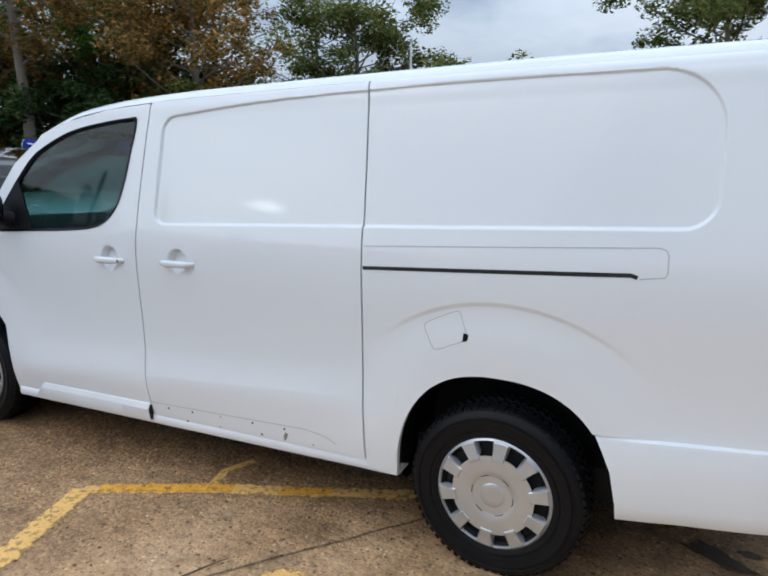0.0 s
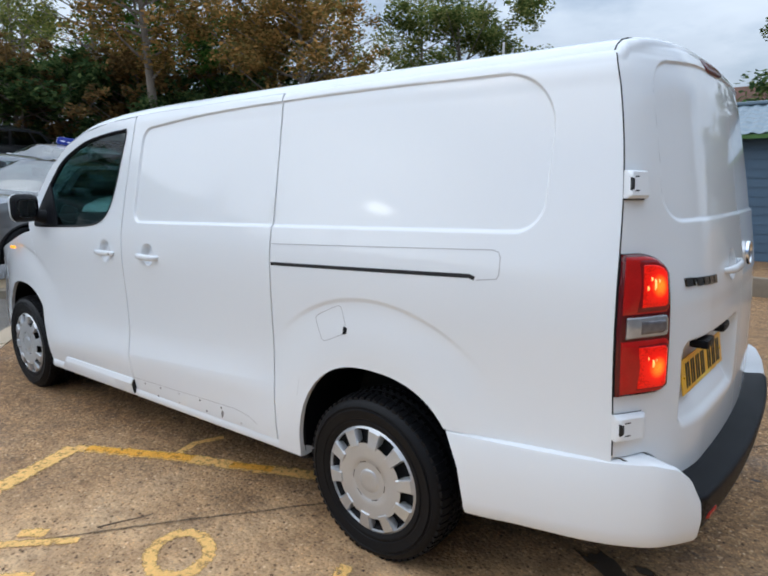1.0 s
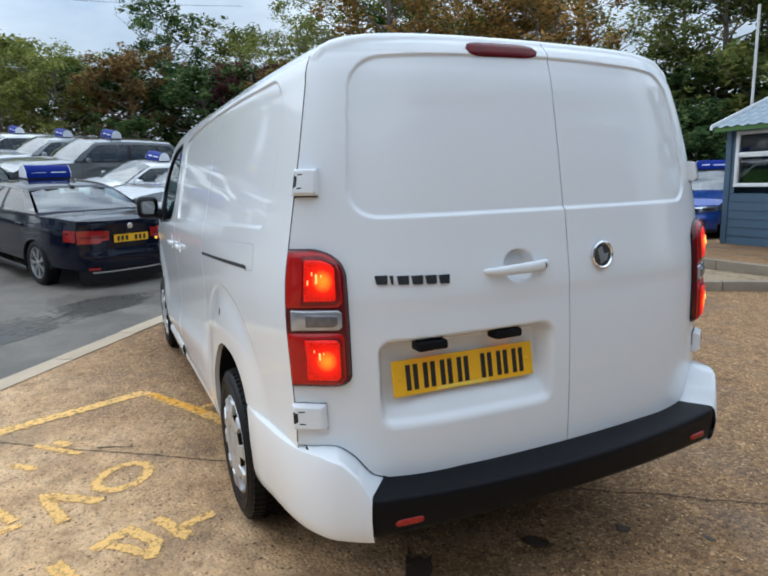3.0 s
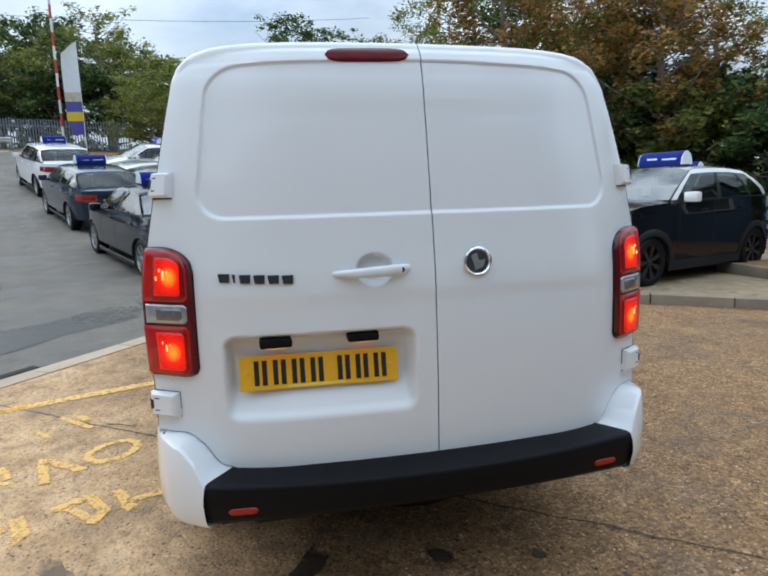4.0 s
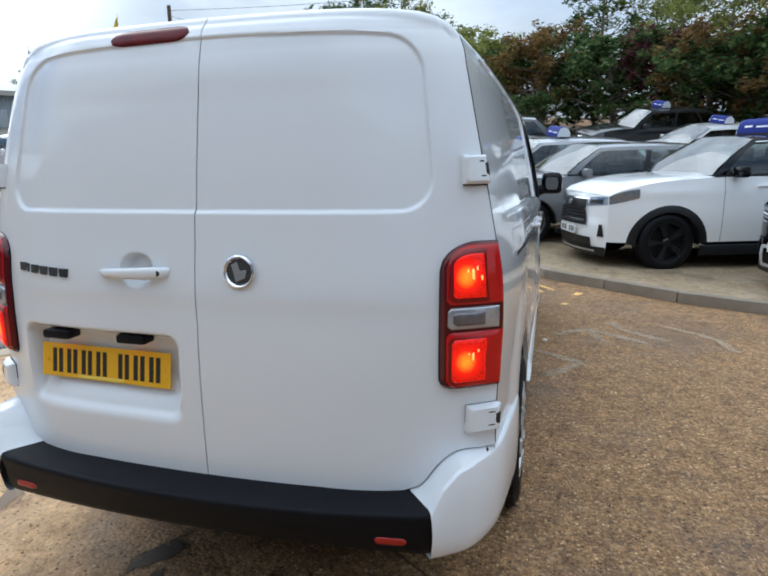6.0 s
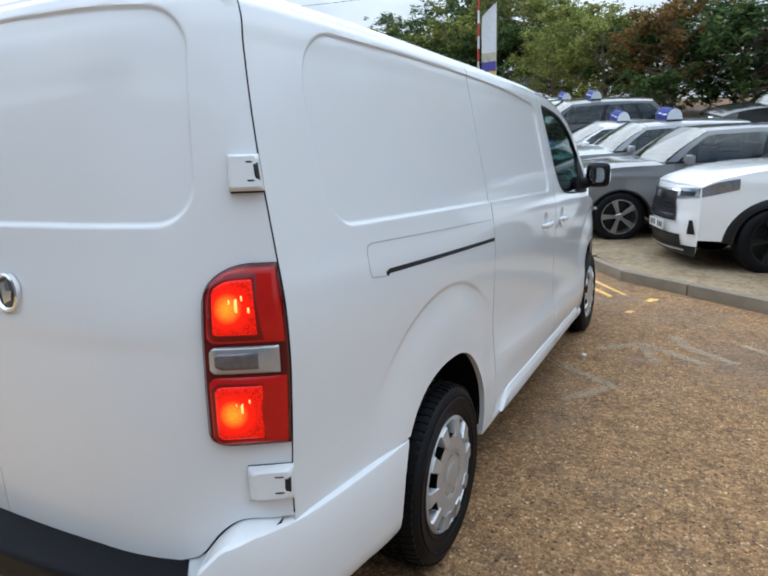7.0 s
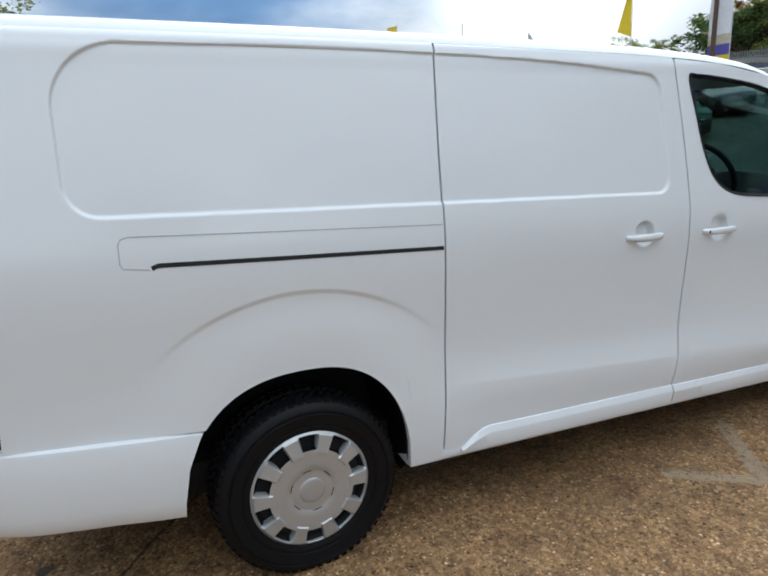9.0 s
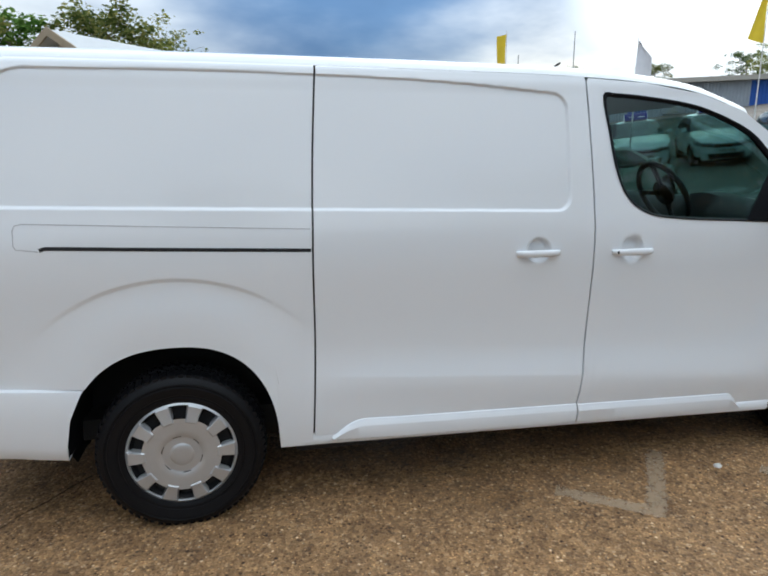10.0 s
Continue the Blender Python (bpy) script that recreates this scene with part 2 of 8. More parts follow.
# ---- mesh helpers ----
class Shape:
    """Gathers points and faces for one mesh."""

    def __init__(self):
        self.v, self.f = [], []

    def grid(self, pts, flip=False, ring_u=False, ring_v=False):
        pts = np.asarray(pts, float)
        n, m = pts.shape[:2]
        o = len(self.v)
        self.v.extend(map(tuple, pts.reshape(-1, 3)))
        for i in range(n if ring_u else n - 1):
            for j in range(m if ring_v else m - 1):
                a, b = o + i * m + j, o + i * m + (j + 1) % m
                c, d = o + ((i + 1) % n) * m + (j + 1) % m, o + ((i + 1) % n) * m + j
                self.f.append((a, d, c, b) if flip else (a, b, c, d))
        return self

    def poly(self, pts, flip=False):
        o = len(self.v)
        self.v.extend(map(tuple, pts))
        idx = list(range(o, len(self.v)))
        self.f.append(tuple(idx[::-1] if flip else idx))
        return self

    def prism(self, outline, offset):
        """A closed slab: outline points and the same moved by offset."""
        o, k = len(self.v), len(outline)
        off = Vector(offset)
        self.v.extend(tuple(p) for p in outline)
        self.v.extend(tuple(Vector(p) + off) for p in outline)
        self.f.append(tuple(range(o + k - 1, o - 1, -1)))
        self.f.append(tuple(range(o + k, o + 2 * k)))
        for i in range(k):
            j = (i + 1) % k
            self.f.append((o + i, o + j, o + k + j, o + k + i))
        return self

    def box(self, lo, hi, bevel=0.0):
        bm = bmesh.new()
        bmesh.ops.create_cube(bm, size=1.0)
        lo, hi = Vector(lo), Vector(hi)
        for v in bm.verts:
            v.co = Vector([(lo[k] + hi[k]) / 2 + v.co[k] * (hi[k] - lo[k]) for k in range(3)])
        if bevel:
            bmesh.ops.bevel(bm, geom=bm.edges[:], offset=bevel, segments=2, affect="EDGES", profile=0.6)
        self.bm(bm)
        return self

    def bm(self, bm, m=None):
        o = len(self.v)
        bm.verts.ensure_lookup_table()
        for i, v in enumerate(bm.verts):
            v.index = i
            self.v.append(tuple(m @ v.co if m else v.co))
        for f in bm.faces:
            self.f.append(tuple(o + v.index for v in f.verts))
        bm.free()
        return self

    def tube(self, pts, radii, sides=8, cap=True):
        pts = [Vector(p) for p in pts]
        rings = []
        for i, p in enumerate(pts):
            t = (pts[min(i + 1, len(pts) - 1)] - pts[max(i - 1, 0)]).normalized()
            a = t.orthogonal().normalized() if i == 0 else (rings_a - t * rings_a.dot(t)).normalized()
            rings_a = a
            b = t.cross(a)
            r = radii[i] if isinstance(radii, (list, tuple)) else radii
            rings.append([p + (a * math.cos(k * math.tau / sides) + b * math.sin(k * math.tau / sides)) * r for k in range(sides)])
        self.grid(np.array([[tuple(q) for q in r] for r in rings]), ring_v=True)
        if cap:
            self.poly(rings[0][::-1])
            self.poly(rings[-1])
        return self

    def lathe(self, profile, axis_m, sides=48):
        """Turns (radius, height) pairs round the local z axis of axis_m."""
        pts = []
        for r, h in profile:
            pts.append([tuple(axis_m @ Vector((r * math.cos(k * math.tau / sides), r * math.sin(k * math.tau / sides), h))) for k in range(sides)])
        self.grid(pts, ring_v=True)
        return self

    def face_out(self, centre):
        """Turns the faces so that they look away from centre."""
        v = np.array(self.v)
        total = 0.0
        for f in self.f:
            p = v[list(f)]
            n = np.cross(p[2] - p[0], p[-1] - p[1])
            total += float(n @ (p.mean(0) - np.array(centre)))
        if total < 0:
            self.f = [f[::-1] for f in self.f]
        return self

    def mesh(self, name, sharp=50):
        data = bpy.data.meshes.new(name)
        data.from_pydata(self.v, [], self.f)
        data.validate()
        data.shade_smooth()
        data.set_sharp_from_angle(angle=radians(sharp))
        return data


def part(name, shape, material, parent=None, label="", sharp=50):
    ob = new(name, shape.mesh(name, sharp) if isinstance(shape, Shape) else shape)
    if not ob.data.materials:
        ob.data.materials.append(material)
    if parent:
        ob.parent = parent
    if label:
        ob["label"] = label
    return ob


def thing(name, label, category, group="", kind="", at=None):
    ob = new(name)
    ob.empty_display_size = 0.1
    if at is not None:
        ob.matrix_world = at
    return tagged(ob, label, category, group, kind)


def smooth(a, b, t):
    t = np.clip((np.asarray(t, float) - a) / (b - a), 0, 1)
    return t * t * (3 - 2 * t)


def spline(pairs):
    """A smooth curve y(x) through sorted pairs."""
    xs, ys = np.array([p[0] for p in pairs], float), np.array([p[1] for p in pairs], float)
    d = np.gradient(ys, xs)

    def at(x):
        x = np.clip(np.asarray(x, float), xs[0], xs[-1])
        i = np.clip(np.searchsorted(xs, x) - 1, 0, len(xs) - 2)
        h = xs[i + 1] - xs[i]
        t = (x - xs[i]) / h
        return ((2 * t**3 - 3 * t**2 + 1) * ys[i] + (t**3 - 2 * t**2 + t) * h * d[i] + (-2 * t**3 + 3 * t**2) * ys[i + 1] + (t**3 - t**2) * h * d[i + 1])
    return at


def smooth_path(pts, steps=6, closed=False):
    """Points along a Catmull-Rom curve."""
    p = [np.array(q, float) for q in pts]
    n = len(p)
    out = []
    for i in range(n if closed else n - 1):
        a, b, c, d = (p[(i + k) % n] if closed else p[min(max(i + k, 0), n - 1)] for k in (-1, 0, 1, 2))
        for s in range(steps):
            t = s / steps
            out.append(0.5 * (2 * b + (c - a) * t + (2 * a - 5 * b + 4 * c - d) * t**2 + (3 * b - a - 3 * c + d) * t**3))
    if not closed:
        out.append(p[-1])
    return out


# ---- ground ----
def ground_z(x, y):
    """Level round the van, then the asphalt climbs away from the gutter."""
    s = -0.657 - 0.088 * np.asarray(x, float) - 0.0396 * np.asarray(y, float)
    k = 0.12
    up = k * np.logaddexp(0, s / k)
    steep = 0.06 * np.logaddexp(0, (-12.0 - np.asarray(x, float)) / 1.5) * 1.5
    return np.minimum(up + np.minimum(steep, 1.3), 5.2)


GUTTER = ((-1.36, -3.17), (-0.797, 0.604))       # a point and the direction of the concrete's edge
KERB = [(-8.8, -1.35), (-6.9, 0.0), (-5.35, 0.98), (-4.25, 2.38), (-3.3, 4.15), (-1.7, 6.3), (0.6, 9.4), (3.0, 12.6)]
KERB_UP = 0.12


def side_of_kerb(x, y):
    """Metres behind the kerb line (positive on the raised parking)."""
    best = np.full(np.shape(x), 1e9)
    sign = np.ones(np.shape(x))
    for (ax, ay), (bx, by) in zip(KERB, KERB[1:]):
        dx, dy = bx - ax, by - ay
        ln = math.hypot(dx, dy)
        t = np.clip(((x - ax) * dx + (y - ay) * dy) / ln**2, 0, 1)
        d = np.hypot(x - ax - t * dx, y - ay - t * dy)
        s = ((x - ax) * dy - (y - ay) * dx) / ln
        sign = np.where(d < best, np.where(s < 0, 1.0, -1.0), sign)
        best = np.minimum(best, d)
    return sign * best


# ---- the van ----
# It points to -x, its rear axle stands at x = 0, its middle at y = 0.
SIDE = spline([(0.20, 0.905), (0.28, 0.930), (0.40, 0.947), (0.52, 0.946), (0.66, 0.934), (0.80, 0.932), (0.95, 0.937), (1.10, 0.941), (1.22, 0.934), (1.32, 0.916),
               (1.5, 0.880), (1.65, 0.848), (1.78, 0.819), (1.853, 0.800), (1.885, 0.781), (1.91, 0.742)])
ARCH_W, ARCH_F, ARCH_Z, ARCH_H, WB = 0.430, 0.397, 0.31, 0.48, 3.275


def arch(x, x0=0.0, grow=0.0):
    t = np.clip(np.abs((x - x0) / (np.where(np.asarray(x) < x0, ARCH_F, ARCH_W) + grow)), 0, 1)
    return ARCH_Z + (ARCH_H + grow) * (1 - t**2.4) ** (1 / 2.4)


def sill(x):
    return 0.31 + 0.030 * (x + 0.4)


def taper(x):
    return -0.030 * np.clip((x + 0.2) / 1.1, 0, 2) ** 2 - 0.20 * np.clip((-3.05 - x) / 1.1, 0, 2) ** 2.2


PANEL_TOP = spline([(-1.9, 1.78), (-1.71, 1.792), (-1.2, 1.832), (-0.6, 1.853), (0.4, 1.857), (0.9, 1.85)])


def panel_inset(x, z):
    """How far inside the pressed upper panel a point lies."""
    zb, zt = 1.315 + 0.028 * (x + 0.55), PANEL_TOP(x)
    x0, x1 = -1.71, 0.66
    cx, cz, hx, hz = (x0 + x1) / 2, (zb + zt) / 2, (x1 - x0) / 2, (zt - zb) / 2
    px, pz = x - cx, z - cz
    r = np.where(pz > 0, np.where(px > 0, 0.20, 0.07), np.where(px > 0, 0.10, 0.07))
    qx, qz = np.abs(px) - hx + r, np.abs(pz) - hz + r
    return -(np.hypot(np.maximum(qx, 0), np.maximum(qz, 0)) + np.minimum(np.maximum(qx, qz), 0) - r)


HANDLES = ((-1.55, 1.108), (-2.015, 1.098))


def side_w(x, z):
    """The half width of the van's side."""
    x, z = np.asarray(x, float), np.asarray(z, float)
    w = SIDE(z) + taper(x)
    w = w - 0.010 * smooth(0.0, 0.009, panel_inset(x, z))
    for x0 in (0.0, -WB):
        r = np.hypot(x - x0, (z - 0.33))
        a = np.abs(np.arctan2(x - x0, z - 0.33))
        # a creased swage over the wheel: a sharp upper edge that melts into the lip
        k = 1 - smooth(0.30, 0.85, a)
        w = w + 0.014 * (1 - smooth(0.50, 0.735, r)) * (1 - smooth(0.75, 1.4, a)) - 0.0055 * k * smooth(0.0, 0.022, 0.742 - r) * (1 - smooth(0.02, 0.15, 0.742 - r))
    # the swage low on the doors, with a crisp edge that rises to the rear
    h = z - (0.525 + 0.075 * (x + 1.8))
    k = smooth(-3.0, -2.7, x) * (1 - smooth(-0.80, -0.45, x))
    w = w + 0.011 * k * np.where(h > 0, np.clip(1 - h / 0.14, 0, 1) ** 1.5, 1 - smooth(0.0, 0.17, -h))
    for hx, hz in HANDLES:
        e = np.hypot((x - hx) / 0.058, (z - hz - 0.012) / 0.058)
        w = w - 0.030 * (1 - smooth(0.70, 1.0, e))
    return w


SEAM1 = spline([(0.2, -1.755), (0.30, -1.768), (0.50, -1.795), (0.75, -1.812), (1.04, -1.820), (1.4, -1.818), (1.9, -1.803)])
SEAM2 = spline([(0.2, -0.535), (0.34, -0.54), (0.75, -0.558), (1.15, -0.56), (1.32, -0.566), (1.5, -0.575), (1.9, -0.605)])
REAR_SEAM = spline([(0.3, 0.93), (0.7, 0.918), (0.9, 0.908), (1.3, 0.896), (1.5, 0.882), (1.65, 0.862), (1.8, 0.832), (1.9, 0.803)])
TOP = spline([(-2.2, 1.845), (-1.8, 1.866), (-1.2, 1.879), (-0.6, 1.886), (0.9, 1.892)])


def side_patch(s, left, right, bottom, top, us, vs, off=0.0, turn_in=0.022, mid=None):
    """A pressed panel of one side, with its edges turned in."""
    u, v = np.meshgrid(us, vs, indexing="ij")
    x = left(np.full_like(v, 1.0)) * (1 - u) + right(np.full_like(v, 1.0)) * u

    def height(x):
        if mid is None:
            return bottom(x) * (1 - v) + top(x) * v
        # level rows above the waist
        return np.where(v < 0.5, bottom(x) + (mid - bottom(x)) * 2 * v, mid + (top(x) - mid) * (2 * v - 1))
    z = height(x)
    for _ in range(6):
        x = left(z) * (1 - u) + right(z) * u
        z = height(x)
    p = np.stack([x, s * (side_w(x, z) + off), z], axis=-1)
    if turn_in:
        p = np.pad(p, ((1, 1), (1, 1), (0, 0)), mode="edge")
        for edge in (np.s_[0, :], np.s_[-1, :], np.s_[:, 0], np.s_[:, -1]):
            p[edge][:, 1] = p[edge][:, 1] - s * turn_in
    return p


van = thing("van", "white long-wheelbase panel van with silver wheel trims and lit rear lamps", "van")
us = np.linspace(0, 1, 200)
vs = np.linspace(0, 1, 330)
GAP = 0.0040
q_us = np.unique(np.concatenate([np.linspace(0, 1, 230), np.linspace(0.755, 0.865, 60), (0.5765 - 0.4135 * np.cos(np.linspace(0, math.pi, 90))) / 1.46]))
q_us = q_us[(q_us >= 0) & (q_us <= 1)]


def bumper_line(x):
    return 0.643 + 0.062 * (x - 0.35)


def quarter_bottom(x):
    low = np.where((x > -ARCH_F) & (x < ARCH_W), arch(x), np.where(x < 0, sill(x), 0.31))
    return np.where(x > 0.2, np.maximum(low, bumper_line(x)), low)


for s in (-1, 1):
    flip = s > 0
    g = Shape().grid(side_patch(s, lambda z: SEAM2(z) + GAP, lambda z: REAR_SEAM(z) - GAP, quarter_bottom, TOP, q_us, vs, mid=1.10), not flip)
    quarter = part("quarter_panel", g, WHITE, van)
    g = Shape().grid(side_patch(s, lambda z: SEAM1(z) + GAP, lambda z: SEAM2(z) - GAP, lambda x: sill(x) + 0.045, lambda x: TOP(x) - 0.001, us, vs, mid=1.10), not flip)
    slider = part("sliding_door", g, WHITE, van)
    # sill below the doors
    xs_ = np.linspace(-2.88, -0.399, 60)
    prof = [(0.052, -0.006), (0.044, 0.004), (0.012, 0.006), (0.0, 0.0), (-0.006, -0.03), (0.0, -0.12)]
    g = Shape().grid([[(x, s * (float(side_w(x, 0.30)) + dy), float(sill(x)) + dz) for dz, dy in prof] for x in xs_], flip)
    for x in (xs_[0], xs_[-1]):
        g.poly([(x, s * (float(side_w(x, 0.30)) + dy), float(sill(x)) + dz) for dz, dy in prof])
    part("sill", g, WHITE, van)
    # dark body behind the panel gaps
    g = Shape().grid(side_patch(s, lambda z: SEAM1(z) - 0.05, lambda z: REAR_SEAM(z) + 0.015, lambda x: quarter_bottom(x) + 0.012,
                                lambda x: TOP(x) - 0.01, q_us, np.linspace(0, 1, 40), off=-0.032, turn_in=0), not flip)
    part("inner_panel", g, DARK_GAP, van)
    # wing in front of the cab door
    def wing_bottom(x):
        return np.where((x + WB > -ARCH_F) & (x + WB < ARCH_W), arch(x, -WB), np.where(x > -WB, 0.245, 0.30))
    w_us = np.unique(np.concatenate([np.linspace(0, 1, 60), (0.775 - 0.425 * np.cos(np.linspace(0, math.pi, 50)) + 0.11 - 0.11) / 1.15]))
    w_us = w_us[(w_us >= 0) & (w_us <= 1)]
    wing_top = spline([(-4.2, 0.86), (-3.9, 0.97), (-3.5, 1.06), (-3.1, 1.16), (-2.8, 1.2)])
    wing_edge = spline([(0.2, -2.90), (0.6, -2.93), (1.0, -2.99), (1.2, -3.06)])
    g = Shape().grid(side_patch(s, lambda z: -4.05 + 0 * z, lambda z: wing_edge(z) - GAP, wing_bottom, wing_top, w_us, np.linspace(0, 1, 60)), not flip)
    part("front_wing", g, WHITE, van)
    # cab door round its window
    win = smooth_path([(-1.885, 1.785), (-1.905, 1.62), (-1.93, 1.47), (-1.98, 1.345), (-2.08, 1.268), (-2.25, 1.238), (-2.6, 1.218), (-2.9, 1.205),
                       (-2.97, 1.225), (-2.89, 1.36), (-2.75, 1.54), (-2.64, 1.64), (-2.45, 1.722), (-2.3, 1.76), (-2.1, 1.785), (-1.95, 1.795)], 5, True)
    out_pts = [(float(SEAM1(z)) - GAP, z) for z in (1.862, 1.6, 1.35, 1.2, 1.04, 0.9, 0.75, 0.62, 0.5, 0.4, 0.30)] + [ (-2.2, 0.29), (-2.6, 0.275), (-2.9, 0.262),
               (-2.93, 0.6), (-2.99, 1.0), (-3.07, 1.22), (-3.0, 1.36), (-2.83, 1.58), (-2.62, 1.725), (-2.4, 1.80), (-2.1, 1.845)]
    # walk the outline evenly by angle from the window's middle
    def by_angle(pts, c, n):
        ang = np.unwrap([math.atan2(p[1] - c[1], p[0] - c[0]) for p in pts] + [math.atan2(pts[0][1] - c[1], pts[0][0] - c[0])])
        q = np.array(list(pts) + [pts[0]], float)
        if ang[-1] < ang[0]:
            ang, q = ang[::-1], q[::-1]
        want = ang[0] + (np.linspace(0, math.tau, n, endpoint=False) - ang[0]) % math.tau
        return np.stack([np.interp(want, ang, q[:, 0]), np.interp(want, ang, q[:, 1])], -1)
    dense = []
    for a, b in zip(out_pts, out_pts[1:] + out_pts[:1]):
        for t in np.linspace(0, 1, 12, endpoint=False):
            dense.append((a[0] + (b[0] - a[0]) * t, a[1] + (b[1] - a[1]) * t))
    C = (-2.3, 1.45)
    inner, outer = by_angle(win, C, 240), by_angle(dense, C, 240)
    rows = []
    for v in np.linspace(0, 1, 40):
        q = inner * (1 - v) + outer * v
        rows.append(np.stack([q[:, 0], s * side_w(q[:, 0], q[:, 1]), q[:, 1]], -1))
    rows = [rows[0] - np.array([0, s * 0.014, 0])] + rows + [rows[-1] - np.array([0, s * 0.014, 0])]
    door = part("cab_door", Shape().grid(rows, not flip, ring_v=True), WHITE, van)
    # rubber frame and glass
    rub = []
    for k, dy in ((1.004, 0.003), (0.985, 0.004), (0.955, -0.004), (0.95, -0.02)):
        q = (inner - C) * k + C
        rub.append(np.stack([q[:, 0], s * (side_w(q[:, 0], q[:, 1]) + dy), q[:, 1]], -1))
    part("window_rubber", Shape().grid(rub, flip, ring_v=True), BLACK_PLASTIC, door, "black rubber window surround")
    rows = []
    for v in np.linspace(0, 0.965, 14):
        q = (inner - C) * v + C
        rows.append(np.stack([q[:, 0], s * (side_w(q[:, 0], q[:, 1]) - 0.010), q[:, 1]], -1))
    pane = part("side_window", Shape().grid(rows, flip, ring_v=True).face_out((-2.3, 0, 1.4)), VAN_GLASS, door, "green-tinted glass")
    pane.visible_shadow = False
    # slim black corner piece ahead of the glass
    tri = [(-2.62, 1.225), (-2.965, 1.215), (-2.89, 1.35), (-2.78, 1.49)]
    g = Shape().prism([(x, s * (float(side_w(x, z)) - 0.006), z) for x, z in tri], (0, s * 0.010, 0))
    part("corner_trim", g, BLACK_PLASTIC, door)
    # handles
    for (hx, hz), owner in zip(HANDLES, (slider, door)):
        secs = []
        for t in np.linspace(-1, 1, 21):
            x = hx + 0.108 * t
            rise = 0.030 * (1 - abs(t) ** 4) + 0.004
            hgt = 0.016 * (1 - 0.35 * abs(t) ** 3)
            th = 0.009
            y0 = float(SIDE(hz) + taper(x))
            secs.append([(x, s * (y0 + rise - th + th * 1.1 * math.cos(a)), hz + hgt * math.sin(a)) for a in np.linspace(0, math.tau, 14, endpoint=False)])
        secs[0] = [(p[0], p[1] - s * 0.02, p[2]) for p in secs[0]]
        g = Shape().grid(secs, flip, ring_v=True)
        h = part("door_handle", g, WHITE, owner)
        if owner is door:
            x, y0 = hx + 0.085, float(SIDE(hz) + taper(hx))
            g = Shape().lathe([(0.0, 0.002), (0.006, 0.002), (0.007, 0.0)], pose(x, s * (y0 + 0.022), hz, -90 * s), 12)
            part("key_lock", g, INK, h)

# painted centre of the roof
roof_sec = [(1.0, 0.0), (0.978, 0.021), (0.94, 0.038), (0.88, 0.050), (0.80, 0.057), (0.65, 0.063), (0.4, 0.068), (0.0, 0.070)]


def roof_back(x, u):
    """The roof's rear corners are drawn forward, round to the doors' edge."""
    return x - 0.052 * float(smooth(0.70, 1.0, abs(u))) * max(0.0, (x - 0.6) / 0.245)


EDGE = spline([(-2.64, 1.715), (-2.4, 1.80), (-2.1, 1.846), (-1.8, 1.8655), (-1.2, 1.879), (-0.6, 1.886), (0.9, 1.892)])
rows = []
for x in np.concatenate([np.linspace(-2.64, -1.8, 24), np.linspace(-1.7, 0.6, 20), np.linspace(0.65, 0.845, 10)]):
    t = float(EDGE(x))
    w = float(SIDE(t) + taper(x))
    half = [(roof_back(x, u), w * u, t + h) for u, h in roof_sec]
    rows.append([(x, -y, z) for x, y, z in half[:-1]] + [(x, y, z) for x, y, z in half[::-1]])
g = Shape().grid(rows)
part("roof", g, WHITE, van)

# rear face
C_REAR = spline([(0.40, 1.085), (0.56, 1.095), (0.8, 1.098), (1.0, 1.093), (1.2, 1.078), (1.32, 1.064), (1.5, 1.038), (1.7, 1.002), (1.84, 0.973), (1.90, 0.950), (1.925, 0.930), (1.945, 0.89), (1.955, 0.84)])


def rear_half(z):
    z = np.asarray(z, float)
    x = REAR_SEAM(np.minimum(z, 1.9))
    base = SIDE(np.minimum(z, 1.885)) + taper(x)
    return base


def rear_drop(y):
    a = np.abs(y)
    return 0.07 * a**2 + 0.64 * np.clip(a - 0.45, 0, 1) ** 2


def rear_inset(y, z):
    """Inside distance of the pressed upper panel of the rear doors."""
    half = np.interp(z, [1.39, 1.88], [0.733, 0.672])
    zb = 1.386 + 0.0 * y
    zt = 1.892 - 0.018 * (y / 0.62) ** 2
    qx = np.abs(y) - half + 0.10
    qz = np.abs(z - (zb + zt) / 2) - (zt - zb) / 2 + 0.10
    return -(np.hypot(np.maximum(qx, 0), np.maximum(qz, 0)) + np.minimum(np.maximum(qx, qz), 0) - 0.10)


def plate_inset(y, z):
    qx = np.abs(y + 0.355) - 0.318 + 0.05
    qz = np.abs(z - 0.875) - 0.148 + 0.05
    return -(np.hypot(np.maximum(qx, 0), np.maximum(qz, 0)) + np.minimum(np.maximum(qx, qz), 0) - 0.05)


